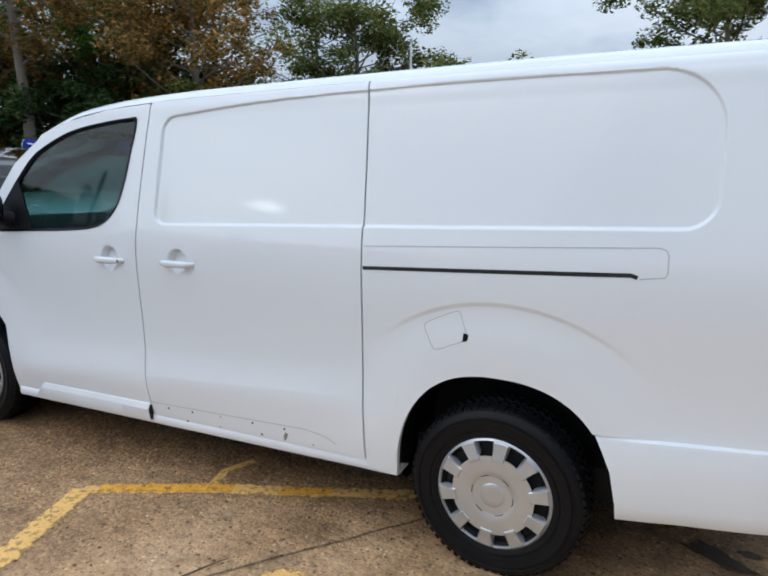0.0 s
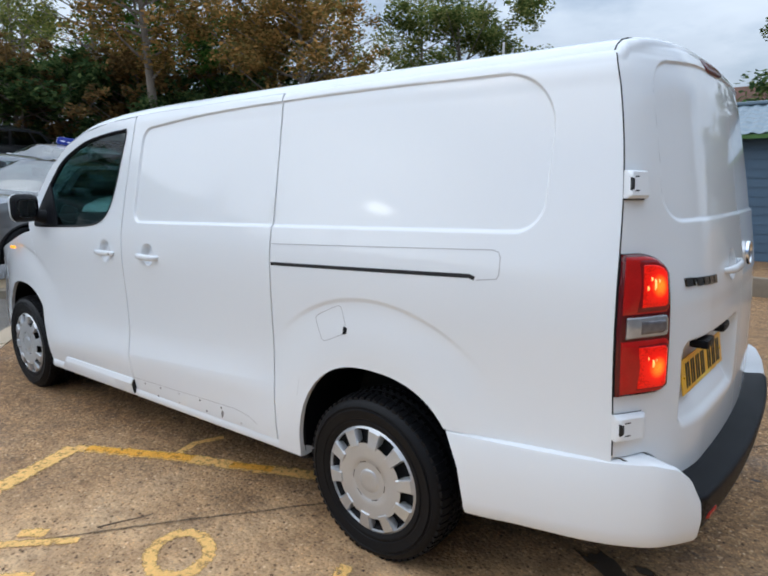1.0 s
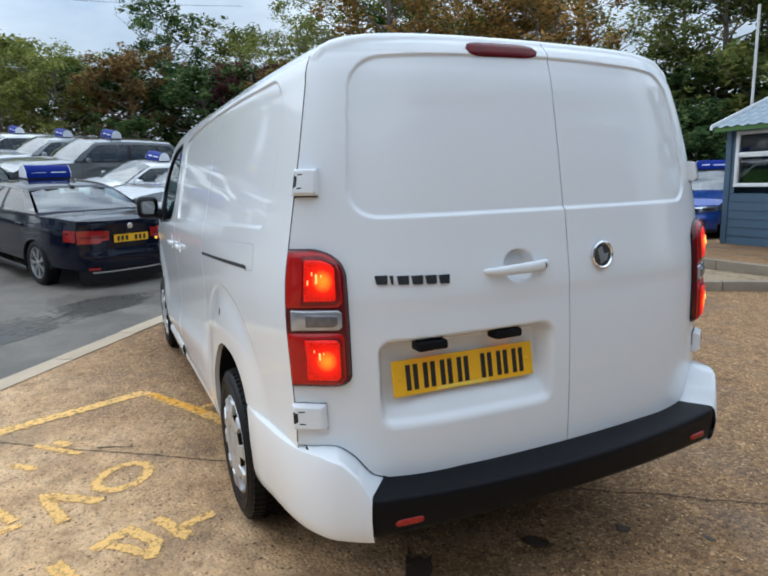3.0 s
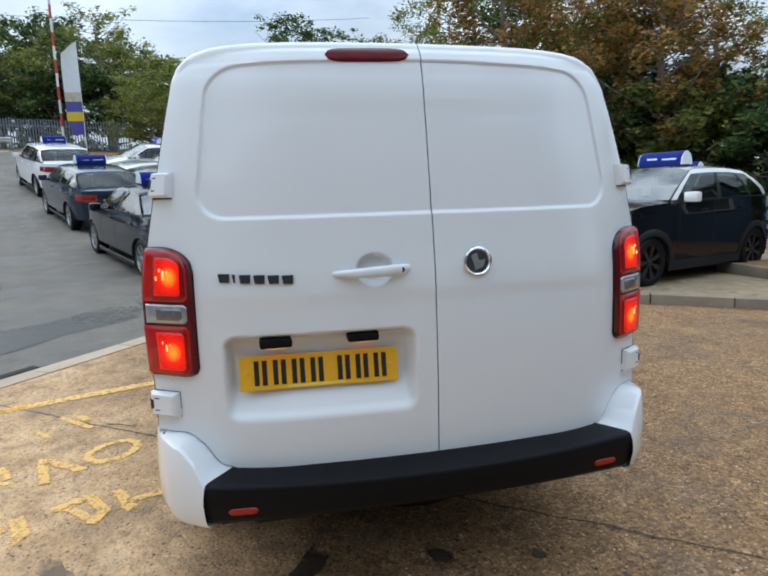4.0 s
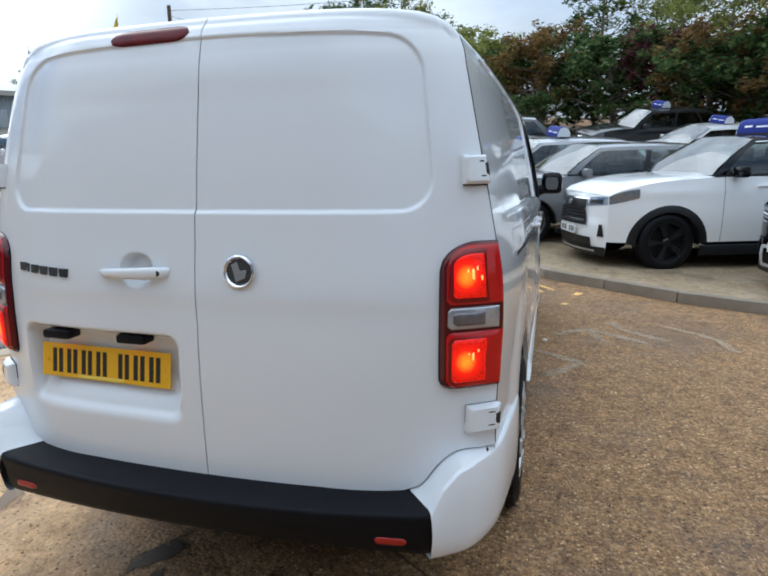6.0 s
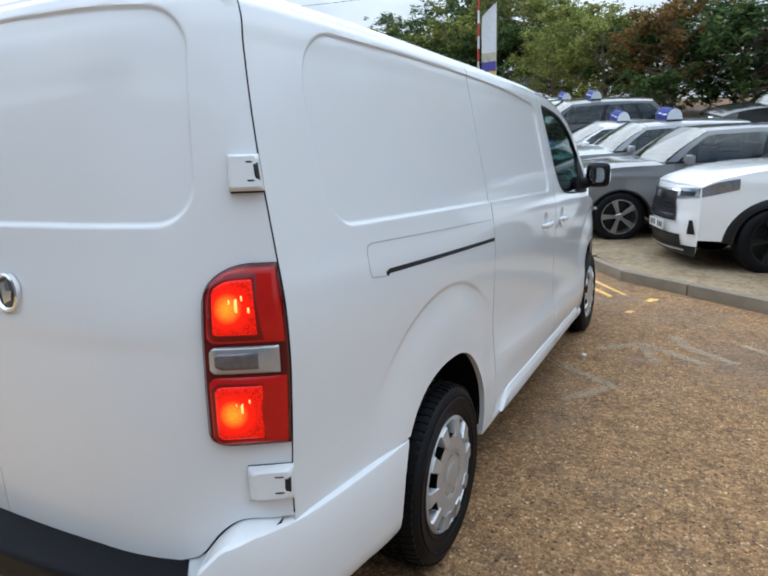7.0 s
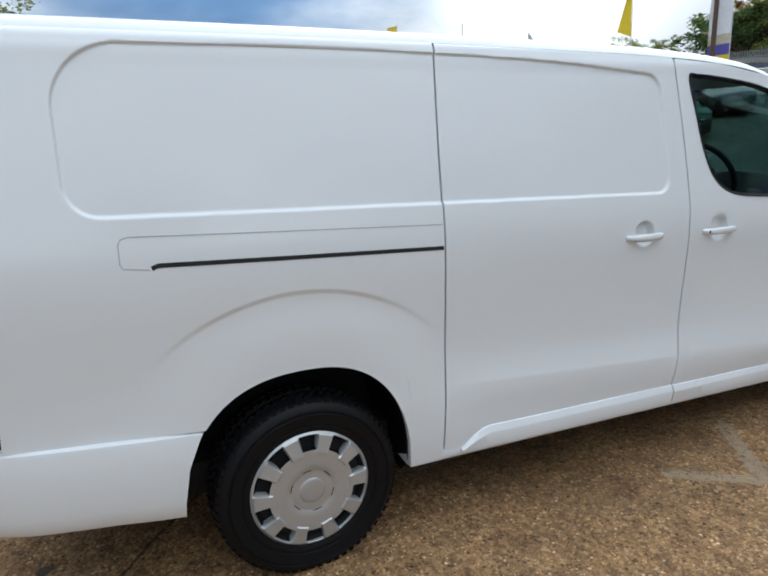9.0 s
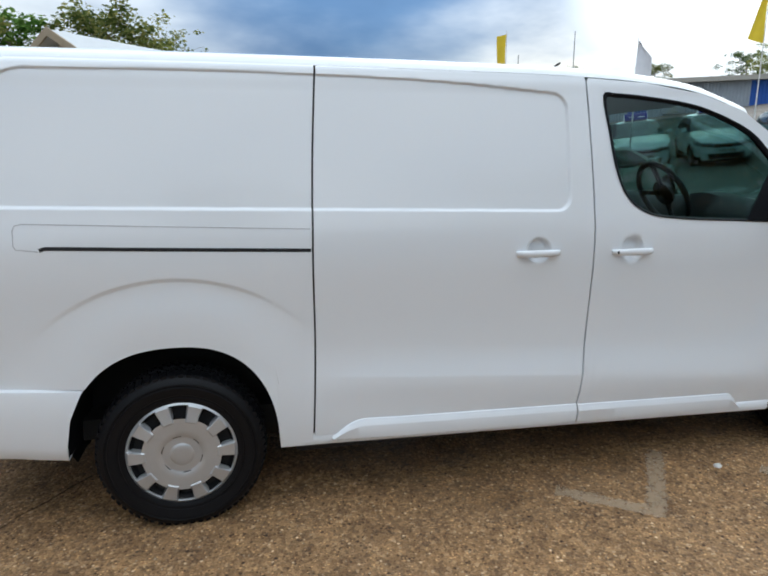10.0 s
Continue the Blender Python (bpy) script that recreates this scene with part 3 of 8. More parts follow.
def rear_x(y, z):
    y, z = np.asarray(y, float), np.asarray(z, float)
    k = 0.885 / np.maximum(rear_half(z), 0.2)
    extra = C_REAR(z) - 0.1759 - REAR_SEAM(np.minimum(z, 1.9))
    x = C_REAR(z) - rear_drop(y * k) - extra * smooth(0.66, 0.885, np.abs(y * k))
    x = x - 0.009 * smooth(0, 0.010, rear_inset(y, z))
    x = x - 0.070 * smooth(0, 0.038, plate_inset(y, z)) * smooth(0.70, 0.88, z)
    x = x + 0.004 * smooth(1.09, 1.15, z) * (1 - smooth(1.15, 1.32, z)) * (1 - smooth(0.60, 0.84, np.abs(y)))
    e = np.hypot((y + 0.175) / 0.062, (z - 1.215) / 0.055)
    x = x - 0.034 * (1 - smooth(0.70, 1.0, e))
    return x


def rear_point(y, z, off=0.0):
    return (float(rear_x(y, z)) + off, y, z)


HALF_R = float(SIDE(1.892) + taper(0.845))


def top_z(y):
    """The doors' top edge lies just under the roof's rear edge."""
    f = np.minimum(np.abs(y) / HALF_R, 1.0)
    return float(TOP(0.845)) - 0.010 + np.interp(f, [a for a, _ in roof_sec[::-1]], [h for _, h in roof_sec[::-1]])


CENTRE = 0.03
DOOR_LOW = spline([(-0.95, 0.70), (-0.87, 0.692), (-0.78, 0.684), (-0.745, 0.655), (-0.70, 0.598), (-0.66, 0.582), (-0.4, 0.576), (0.4, 0.576), (0.66, 0.582), (0.70, 0.598), (0.745, 0.655), (0.78, 0.684), (0.87, 0.692), (0.95, 0.70)])
rear_doors = []
for a, b in ((-1.0, CENTRE - 0.0022), (CENTRE + 0.0022, 1.0)):
    u, v = np.meshgrid(np.linspace(0, 1, 150), np.linspace(0, 1, 280), indexing="ij")

    def lim(e, z):
        half = rear_half(z) - 0.001
        return np.where(abs(e) > 0.5, np.sign(e) * half, e)
    z = 0.55 + v * (1.93 - 0.55)
    y = lim(a, z) * (1 - u) + lim(b, z) * u
    for _ in range(4):
        z = DOOR_LOW(y) * (1 - v) + (top_z(y) - 0.020) * v
        y = lim(a, z) * (1 - u) + lim(b, z) * u
    p = np.stack([rear_x(y, z), y, z], -1)
    # the rounded head of the door, over to the roof's rear edge
    x1, y1, z1 = p[:, -1, 0], p[:, -1, 1], p[:, -1, 2]
    f = np.clip(y1 / rear_half(z1), -1, 1)
    x0, y0, z0 = np.array([roof_back(0.845, q) for q in f]) + 0.001, f * HALF_R * 0.998, top_z(f * HALF_R) + 0.009
    xc, yc, zc = x1 - 0.25 * (p[:, -8, 0] - x1), y1 * 0.6 + y0 * 0.4, z0 + 0.001
    xc = np.maximum(np.minimum(xc, x1), x0)
    head = [np.stack([(1 - t) ** 2 * x1 + 2 * t * (1 - t) * xc + t * t * x0, (1 - t) ** 2 * y1 + 2 * t * (1 - t) * yc + t * t * y0, (1 - t) ** 2 * z1 + 2 * t * (1 - t) * zc + t * t * z0], -1) for t in np.linspace(0, 1, 11)[1:]]
    p = np.concatenate([p, np.stack(head, 1)], 1)
    p = np.pad(p, ((1, 1), (1, 1), (0, 0)), mode="edge")
    for edge in (np.s_[0, :], np.s_[-1, :], np.s_[:, 0]):
        p[edge][:, 0] -= 0.016
    rear_doors.append(part("rear_door", Shape().grid(p, True), WHITE, van))
left_door, right_door = rear_doors
# dark backing behind the door gap
yy, zz = np.meshgrid(np.linspace(-1, 1, 40), np.linspace(0.45, 1.91, 40), indexing="ij")
yy = yy * (rear_half(zz) - 0.03) * np.where(zz > 1.86, 0.9, 1.0)
part("inner_tailgate", Shape().grid(np.stack([rear_x(yy, zz) - 0.06, yy, zz], -1), True), DARK_GAP, van)
# dark rubber seal in the joint between each rear door and the side
for s, owner in ((-1, left_door), (1, right_door)):
    line = [(float(REAR_SEAM(z)) - 0.002, s * float(rear_half(z) - 0.0005), z) for z in np.linspace(0.70, 1.878, 60)]
    # and on over the roof's shoulder
    line += [(roof_back(0.845, u) + 0.001, s * u * HALF_R * 0.999, float(top_z(u * HALF_R)) + 0.0102) for u in (1.0, 0.985, 0.97, 0.955, 0.94, 0.92, 0.90)]
    part("door_seal", Shape().tube(line, 0.0022, 8), DARK_GAP, owner, "dark rubber door seal")


def ribbon(s, path, width, off, name, material, parent, closed=False):
    """A slim strip that follows the van's side."""
    pts = [np.array(p, float) for p in path]
    rows = []
    n = len(pts)
    for i, p in enumerate(pts):
        a, b = (pts[(i - 1) % n], pts[(i + 1) % n]) if closed else (pts[max(i - 1, 0)], pts[min(i + 1, n - 1)])
        t = (b - a) / (np.linalg.norm(b - a) + 1e-9)
        nn = np.array([-t[1], t[0]]) * width / 2
        row = []
        for k, o in ((-1, -0.004), (-1, off), (1, off), (1, -0.004)):
            q = p + k * nn
            row.append((q[0], s * (float(side_w(q[0], q[1])) + o), q[1]))
        rows.append(row)
    return part(name, Shape().grid(rows, s > 0, ring_u=closed), material, parent)


def dense_line(pts, step=0.03):
    out = []
    for a, b in zip(pts, pts[1:]):
        n = max(1, int(math.dist(a, b) / step))
        out += [(a[0] + (b[0] - a[0]) * k / n, a[1] + (b[1] - a[1]) * k / n) for k in range(n)]
    return out + [pts[-1]]


def side_bar(s, x0, x1, z0, height, proud, name, parent, ends=(1, 1)):
    """The painted rubbing strip along the foot of the doors."""
    rows = []
    for x in np.linspace(x0, x1, 60):
        e = min(1.0, (x - x0) / 0.09 + 0.02 if ends[0] else 1.0, (x1 - x) / 0.15 + 0.02 if ends[1] else 1.0)
        e = math.sin(e * math.pi / 2)
        zb = z0(x)
        w = lambda z: float(side_w(x, z))
        sec = [(zb, -0.004), (zb, 0.014), (zb + 0.004, proud), (zb + height * 0.66 * e + 0.004, proud), (zb + height * 0.70 * e + 0.005, proud - 0.002), (zb + height * 0.96 * e + 0.006, 0.005), (zb + height * e + 0.007, -0.004)]
        rows.append([(x, s * (w(z) + o), z) for z, o in sec])
    g = Shape().grid(rows, s > 0)
    g.poly(rows[0]).poly(rows[-1])
    return part(name, g, WHITE, parent, sharp=28)


quarters = [o for o in van.children if o.name.startswith("quarter_panel")]
sliders = [o for o in van.children if o.name.startswith("sliding_door")]
cab_doors = [o for o in van.children if o.name.startswith("cab_door")]
for s, quarter, slider, door in zip((-1, 1), quarters, sliders, cab_doors):
    ribbon(s, dense_line([(-0.553, 1.158), (0.425, 1.199), (0.445, 1.192)]), 0.014, 0.0012, "slide_rail", DARK_GAP, quarter)
    ribbon(s, dense_line([(-0.553, 1.243), (0.50, 1.290), (0.522, 1.284), (0.530, 1.268), (0.531, 1.212), (0.524, 1.198), (0.45, 1.188)]), 0.0035, 0.0008, "rail_cover_joint", SEAM_GREY, quarter)
    if s < 0:
        corners = [np.array(c) for c in ((-0.295, 0.962), (-0.150, 1.030), (-0.110, 0.922), (-0.245, 0.862))]
        flap = []
        for k, c in enumerate(corners):
            p, q = corners[k - 1], corners[(k + 1) % 4]
            flap += [c + (p - c) * 0.5, c + (p - c) * 0.20, c + ((p - c) + (q - c)) * 0.045, c + (q - c) * 0.20]
        flap = smooth_path(flap, 4, True)
        ribbon(s, flap, 0.0026, 0.0008, "fuel_flap_joint", SEAM_GREY, quarter, True)
        g = Shape().prism([(x, s * (float(side_w(x, z)) - 0.004), z) for x, z in ((-0.128, 0.945), (-0.109, 0.94), (-0.113, 0.917), (-0.132, 0.911))], (0, s * 0.006, 0))
        part("flap_catch", g, BLACK_PLASTIC, quarter)
        side_bar(s, -2.71, -1.787, lambda x: float(sill(x)) + 0.018, 0.085, 0.020, "rubbing_strip", door, (1, 0))
        zq = float(sill(-1.81)) + 0.018
        part("strip_end", Shape().prism([(-1.786, s * (float(side_w(-1.786, z)) + o), z) for z, o in ((zq + 0.004, -0.003), (zq + 0.004, 0.018), (zq + 0.058, 0.018), (zq + 0.083, 0.004), (zq + 0.083, -0.003))], (0.006, 0, 0)), DARK_GAP, door, "dark open end of the strip")
        ribbon(s, dense_line([(-1.772, 0.386), (-0.84, 0.427), (-0.74, 0.415), (-0.68, 0.39)]), 0.003, 0.0006, "strip_mark", SEAM_GREY, slider)
        for x, z in ((-1.66, 0.373), (-1.50, 0.381), (-1.32, 0.392), (-1.13, 0.399), (-0.95, 0.405), (-1.54, 0.325), (-1.33, 0.338), (-1.08, 0.352), (-0.80, 0.36)):
            g = Shape().lathe([(0.0, 0.0012), (0.0045, 0.0012), (0.006, 0.0)], pose(x, s * float(side_w(x, z)), z, 90), 10)
            part("clip_hole", g, INK if (x + z) % 0.5 > 0.2 else SEAM_GREY, slider)
        g = Shape().prism([(x, s * (float(side_w(x, z)) - 0.002), z) for x, z in ((-0.955, 0.345), (-0.94, 0.36), (-0.932, 0.385), (-0.945, 0.392), (-0.957, 0.37))], (0, s * 0.003, 0))
        part("mud_spot", g, mat("dry_mud", (0.24, 0.23, 0.22), 0.9), slider)
    else:
        side_bar(s, -2.70, -1.785, lambda x: float(sill(x)) + 0.018, 0.085, 0.020, "rubbing_strip", door, (1, 0))
        side_bar(s, -1.777, -0.62, lambda x: float(sill(x)) + 0.018 + 0.02 * max(0, (x + 0.9)), 0.088, 0.020, "rubbing_strip", slider, (0, 1))
    # black wheel housings
    for x0, owner in ((0.0, quarter), (-WB, van)):
        rows = []
        for a in np.linspace(-0.35, math.pi + 0.35, 60):
            c = math.copysign(abs(math.cos(a)) ** 0.8333, math.cos(a)) if 0 < a < math.pi else math.copysign(1, math.cos(a))
            cx = x0 - (ARCH_F if c > 0 else ARCH_W) * c - 0.004 * (1 if c > 0 else -1)
            cz = ARCH_Z + (ARCH_H * max(math.sin(a), 0) ** 0.8333 if 0 < a < math.pi else 0.14 * math.sin(a))
            cz = max(cz, 0.355 if a > 2 else 0.318)
            low = cz if 0 < a < math.pi else cz + 0.2 * math.sin(a)
            w = float(side_w(np.clip(cx, x0 - 0.42, x0 + 0.42), max(cz, 0.3)))
            rows.append([(cx, s * (w - 0.004), cz), (cx, s * (w - 0.03), cz + 0.004), (cx, s * (w - 0.10), low), (cx, s * 0.55, low)])
        part("wheel_housing", Shape().grid(rows, s < 0), BLACK_PLASTIC, van)
        g = Shape().poly([(x0 - 0.43, s * 0.56, 0.2), (x0 + 0.43, s * 0.56, 0.2), (x0 + 0.43, s * 0.56, 0.8), (x0 - 0.43, s * 0.56, 0.8)])
        part("inner_arch", g, DARK_GAP, van)

# ---- wheels ----
R_TYRE = 0.332
tyre = Shape().lathe([(0.19, 0.075), (0.205, 0.098), (0.222, 0.1015), (0.228, 0.107), (0.240, 0.1085), (0.242, 0.105), (0.248, 0.1055), (0.250, 0.109), (0.27, 0.1115), (0.283, 0.1145), (0.286, 0.108), (0.292, 0.108), (0.295, 0.112), (0.305, 0.109), (0.318, 0.098), (0.327, 0.085), (0.331, 0.07), (0.331, 0.047), (0.324, 0.045),
                      (0.324, 0.039), (0.331, 0.037), (0.332, 0.012), (0.324, 0.010), (0.324, -0.010), (0.332, -0.012), (0.331, -0.075), (0.318, -0.098), (0.27, -0.111), (0.2, -0.098), (0.19, -0.07)], Matrix(), 96).mesh("tyre")
tread = Shape()
for k in range(64):
    a = k * math.tau / 64
    for h0, h1, r0, r1, da in ((0.050, 0.096, 0.3315, 0.322, 0.030), (0.014, 0.036, 0.332, 0.332, 0.026), (-0.036, -0.014, 0.332, 0.332, 0.026), (-0.096, -0.050, 0.322, 0.3315, 0.030)):
        b = a + (0.02 if abs(h0) < 0.04 else 0)
        c = [(math.cos(b + e), math.sin(b + e)) for e in (0, da * 2)]
        lo = [(r0 - 0.006, h0 if h0 * 1 else h0), (r1 - 0.006, h1)]
        top = [(r0 + 0.006, h0), (r1 + 0.008, h1)]
        q = [(c[0][0] * top[0][0], c[0][1] * top[0][0], top[0][1]), (c[1][0] * top[0][0], c[1][1] * top[0][0], top[0][1]),
             (c[1][0] * top[1][0], c[1][1] * top[1][0], top[1][1]), (c[0][0] * top[1][0], c[0][1] * top[1][0], top[1][1])]
        p = [(c[0][0] * lo[0][0], c[0][1] * lo[0][0], lo[0][1]), (c[1][0] * lo[0][0], c[1][1] * lo[0][0], lo[0][1]),
             (c[1][0] * lo[1][0], c[1][1] * lo[1][0], lo[1][1]), (c[0][0] * lo[1][0], c[0][1] * lo[1][0], lo[1][1])]
        tread.poly(q)
        for i in range(4):
            tread.poly([p[i], p[(i + 1) % 4], q[(i + 1) % 4], q[i]])
tread = tread.mesh("tread", 20)


def cap_mesh():
    """Round wheel trim with ten windows near its rim."""
    rr = [0.0, 0.018, 0.036, 0.042, 0.046, 0.066, 0.071, 0.076, 0.079, 0.10, 0.125, 0.1335, 0.1365, 0.148, 0.153, 0.190, 0.197, 0.201, 0.208, 0.214, 0.216]
    hh = [0.020, 0.020, 0.020, 0.018, 0.0155, 0.0155, 0.015, 0.0165, 0.0185, 0.0195, 0.0195, 0.0193, 0.0193, 0.0185, 0.0170, 0.0125, 0.0118, 0.0100, 0.005, -0.003, -0.02]
    n = 200
    bm = bmesh.new()
    rings = []
    for r, h in zip(rr, hh):
        if r == 0:
            rings.append([bm.verts.new((0, 0, h))] * n)
            continue
        ring = []
        for k in range(n):
            a = k * math.tau / n
            m = abs(((math.degrees(a) + 18) % 36) - 18)
            dish = 0.0075 * (1 - float(smooth(9.0, 10.0, m))) if 0.15 <= r <= 0.2 else 0
            spoke = 0.0085 * float(smooth(9.6, 10.4, m)) * (1 if 0.136 <= r <= 0.2 else 0)
            ring.append(bm.verts.new((r * math.cos(a), r * math.sin(a), h - dish + spoke * 0.6)))
        rings.append(ring)
    for i in range(len(rr) - 1):
        rm = (rr[i] + rr[i + 1]) / 2
        for k in range(n):
            m = abs((((k + 0.5) * 360 / n + 18) % 36) - 18)
            if 0.150 < rm < 0.199 and m < 9.4:
                continue
            vs_ = [rings[i][k], rings[i + 1][k], rings[i + 1][(k + 1) % n], rings[i][(k + 1) % n]]
            vs_ = list(dict.fromkeys(vs_))
            if len(vs_) > 2:
                bm.faces.new(vs_)
    edge = [e for e in bm.edges if e.is_boundary and 0.15 < math.hypot(*((e.verts[0].co + e.verts[1].co) / 2).xy) < 0.2]
    made = bmesh.ops.extrude_edge_only(bm, edges=edge)
    for v in (g for g in made["geom"] if isinstance(g, bmesh.types.BMVert)):
        v.co.z -= 0.022
        v.co.xy *= 0.985 if v.co.xy.length > 0.175 else 1.012
    bmesh.ops.recalc_face_normals(bm, faces=bm.faces[:])
    g = Shape().bm(bm)
    return g.mesh("wheel_trim", 32)


cap = cap_mesh()
slot = Shape().grid([[(r * math.cos(a), r * math.sin(a), 0.0172) for a in np.linspace(0, 0.42, 6)] for r in (0.0735, 0.0765)], True).mesh("trim_slot")
backing = Shape().lathe([(0.0, -0.03), (0.12, -0.03), (0.20, -0.022), (0.214, -0.01)], Matrix(), 40).mesh("steel_wheel")
for x0 in (0.0, -WB):
    for s in (-1, 1):
        wheel = new("wheel")
        wheel.parent = van
        wheel.matrix_world = pose(x0 + 0.004, s * 0.836, R_TYRE, -90 * s if s > 0 else 90, 0, 0) @ pose(0, 0, 0, 0, 0, 29 if s < 0 else 18)
        part("tyre", tyre, RUBBER, wheel, "black rubber tyre").scale = (1.022, 1.022, 1)
        part("tread", tread, RUBBER, wheel).scale = (1.022, 1.022, 1)
        for nm, me, ma, lb in (("wheel_trim", cap, SILVER, "silver ten-window wheel trim"), ("steel_wheel", backing, DARK_GAP, "")):
            o = part(nm, me, ma, wheel, lb)
            o.location = (0, 0, 0.096)
            o.scale = (1.065, 1.065, 1)
            if me is cap:
                for k in range(6):
                    part("trim_slot", slot, INK, o).matrix_basis = pose(0, 0, 0, 0, 0, 60 * k + 11)

# ---- rear lamps, hinges, bumper ----
def rear_outer(s, z):
    return s * float(rear_half(z) - 0.001)


def rear_patch(s, y_in, z0, z1, u0=0.0, u1=1.0, off=0.01, thick=0.012, nu=16, nv=20, r_top=0.0, r_low=0.0, bulge=0.0):
    """A lens or cover that lies on the rear corner: from the side seam (u = 0) to y_in (u = 1)."""
    us_, vs_ = np.linspace(u0, u1, nu), np.linspace(0, 1, nv)
    pts = np.zeros((nu, nv, 3))
    for i, u in enumerate(us_):
        w = (u1 - u) * abs(y_in) * 0.15
        t = z1 - (r_top * (1 - math.sqrt(max(0, 1 - (1 - w / r_top) ** 2))) if r_top and w < r_top else 0)
        b = z0 + (r_low * (1 - math.sqrt(max(0, 1 - (1 - w / r_low) ** 2))) if r_low and w < r_low else 0)
        for j, v in enumerate(vs_):
            z = b + (t - b) * v
            yo = abs(rear_outer(1, z))
            y = yo + (abs(y_in) - yo) * u
            e = 1e-3
            x = float(rear_x(y, z))
            dy = (float(rear_x(y - e, z)) - x) / -e
            dz = (float(rear_x(y, z + e)) - x) / e
            nrm = np.array([1.0, -dy, -dz])
            nrm /= np.linalg.norm(nrm)
            o = off + bulge * math.sin(math.pi * min(max(v, 0), 1)) * math.sin(math.pi * (i / (nu - 1)))
            if i in (0, nu - 1) or j in (0, nv - 1):
                o -= thick * 0.35
            pts[i, j] = np.array([x, y, z]) + nrm * o
    p = np.pad(pts, ((1, 1), (1, 1), (0, 0)), mode="edge")
    for edge in (np.s_[0, :], np.s_[-1, :], np.s_[:, 0], np.s_[:, -1]):
        p[edge][:, 0] -= thick * 0.8
        p[edge][:, 1] -= thick * 0.6
    p[:, :, 1] *= s
    return Shape().grid(p, s > 0)


RED_SHADE = mat("shaded_red_lens", (0.19, 0.004, 0.005), 0.14, var=0.3, scale=22, coat=0.25, spec=0.35)
for s, owner in ((-1, left_door), (1, right_door)):
    lamp = part("tail_lamp", rear_patch(s, 0.748, 0.886, 1.302, off=0.020, thick=0.024, r_top=0.075, r_low=0.03, nu=28, nv=40), RED_DARK, owner, "lit red rear lamp cluster")
    part("lamp_gasket", rear_patch(s, 0.745, 0.8835, 1.3045, -0.003, 1.0, off=0.009, thick=0.016, r_top=0.078, r_low=0.032, nu=28, nv=40), BLACK_PLASTIC, lamp, "black rubber gasket")
    part("upper_lens", rear_patch(s, 0.748, 1.132, 1.294, 0.03, 0.93, off=0.025, r_top=0.06, r_low=0.012, bulge=0.006), RED_LENS, lamp)
    part("upper_bulb_window", rear_patch(s, 0.748, 1.148, 1.274, 0.31, 0.86, off=0.033, r_top=0.04, r_low=0.012, bulge=0.005), RED_LIT, lamp, "glowing red lens")
    part("upper_bulb", rear_patch(s, 0.748, 1.196, 1.236, 0.52, 0.565, off=0.0385, nu=8, nv=8, r_top=0.01, r_low=0.01, bulge=0.003), BULB, lamp)
    part("reversing_lens", rear_patch(s, 0.748, 1.062, 1.124, 0.10, 0.91, off=0.027, r_top=0.01, r_low=0.01, bulge=0.003), CLEAR_LENS, lamp, "clear lens")
    part("lower_lens", rear_patch(s, 0.748, 0.896, 1.054, 0.03, 0.93, off=0.027, r_top=0.012, r_low=0.02, bulge=0.008), RED_LENS, lamp)
    part("lower_bulb_window", rear_patch(s, 0.748, 0.911, 1.036, 0.31, 0.86, off=0.036, r_top=0.012, r_low=0.012, bulge=0.005), RED_LIT, lamp, "glowing red lens")
    for z0, z1, r0 in ((1.138, 1.284, 0.045), (0.902, 1.046, 0.016)):
        part("lens_step", rear_patch(s, 0.748, z0, z1, 0.265, 0.905, off=0.0305, r_top=r0, r_low=0.014, nu=14, nv=16, bulge=0.004), RED_SHADE, lamp, "deep red moulded step")
    for z, u in ((1.231, 0.47), (1.224, 0.62), (1.206, 0.40), (1.003, 0.46), (0.996, 0.61)):
        part("lens_sparkle", rear_patch(s, 0.748, z - 0.006, z + 0.006, u - 0.012, u + 0.012, off=0.040, nu=5, nv=5, bulge=0.001), BULB, lamp)
    part("clear_inner", rear_patch(s, 0.748, 1.074, 1.112, 0.34, 0.84, off=0.0335, nu=8, nv=8, r_top=0.008, r_low=0.008), mat("grey_lamp_inner", (0.16, 0.15, 0.16), 0.2, metal=0.4, var=0.5, scale=50, coat=0.4), lamp)
    part("lower_bulb", rear_patch(s, 0.748, 0.970, 1.004, 0.53, 0.565, off=0.0415, nu=8, nv=8, r_top=0.01, r_low=0.01, bulge=0.003), BULB, lamp)
    for z0, z1 in ((1.458, 1.536), (0.748, 0.828)):
        h = part("door_hinge", rear_patch(s, 0.748, z0, z1, -0.03, 0.54, off=0.030, thick=0.034, nu=10, nv=12), WHITE, owner)
        # slightly larger dark patch that draws the shadow line round the hinge
        part("hinge_gasket", rear_patch(s, 0.748, z0 - 0.0022, z1 + 0.0016, -0.02, 0.549, off=0.006, thick=0.010, nu=10, nv=12), DARK_GAP, h)
        z = (z0 + z1) / 2
        part("hinge_gap", rear_patch(s, 0.748, z - 0.018, z + 0.018, 0.0, 0.085, off=0.0315, thick=0.006, nu=5, nv=5), INK, h)
        for dz in (-0.021, 0.018):
            part("hinge_slot", rear_patch(s, 0.748, z + dz, z + dz + 0.0045, 0.085, 0.21, off=0.0312, thick=0.004, nu=5, nv=4), INK, h)

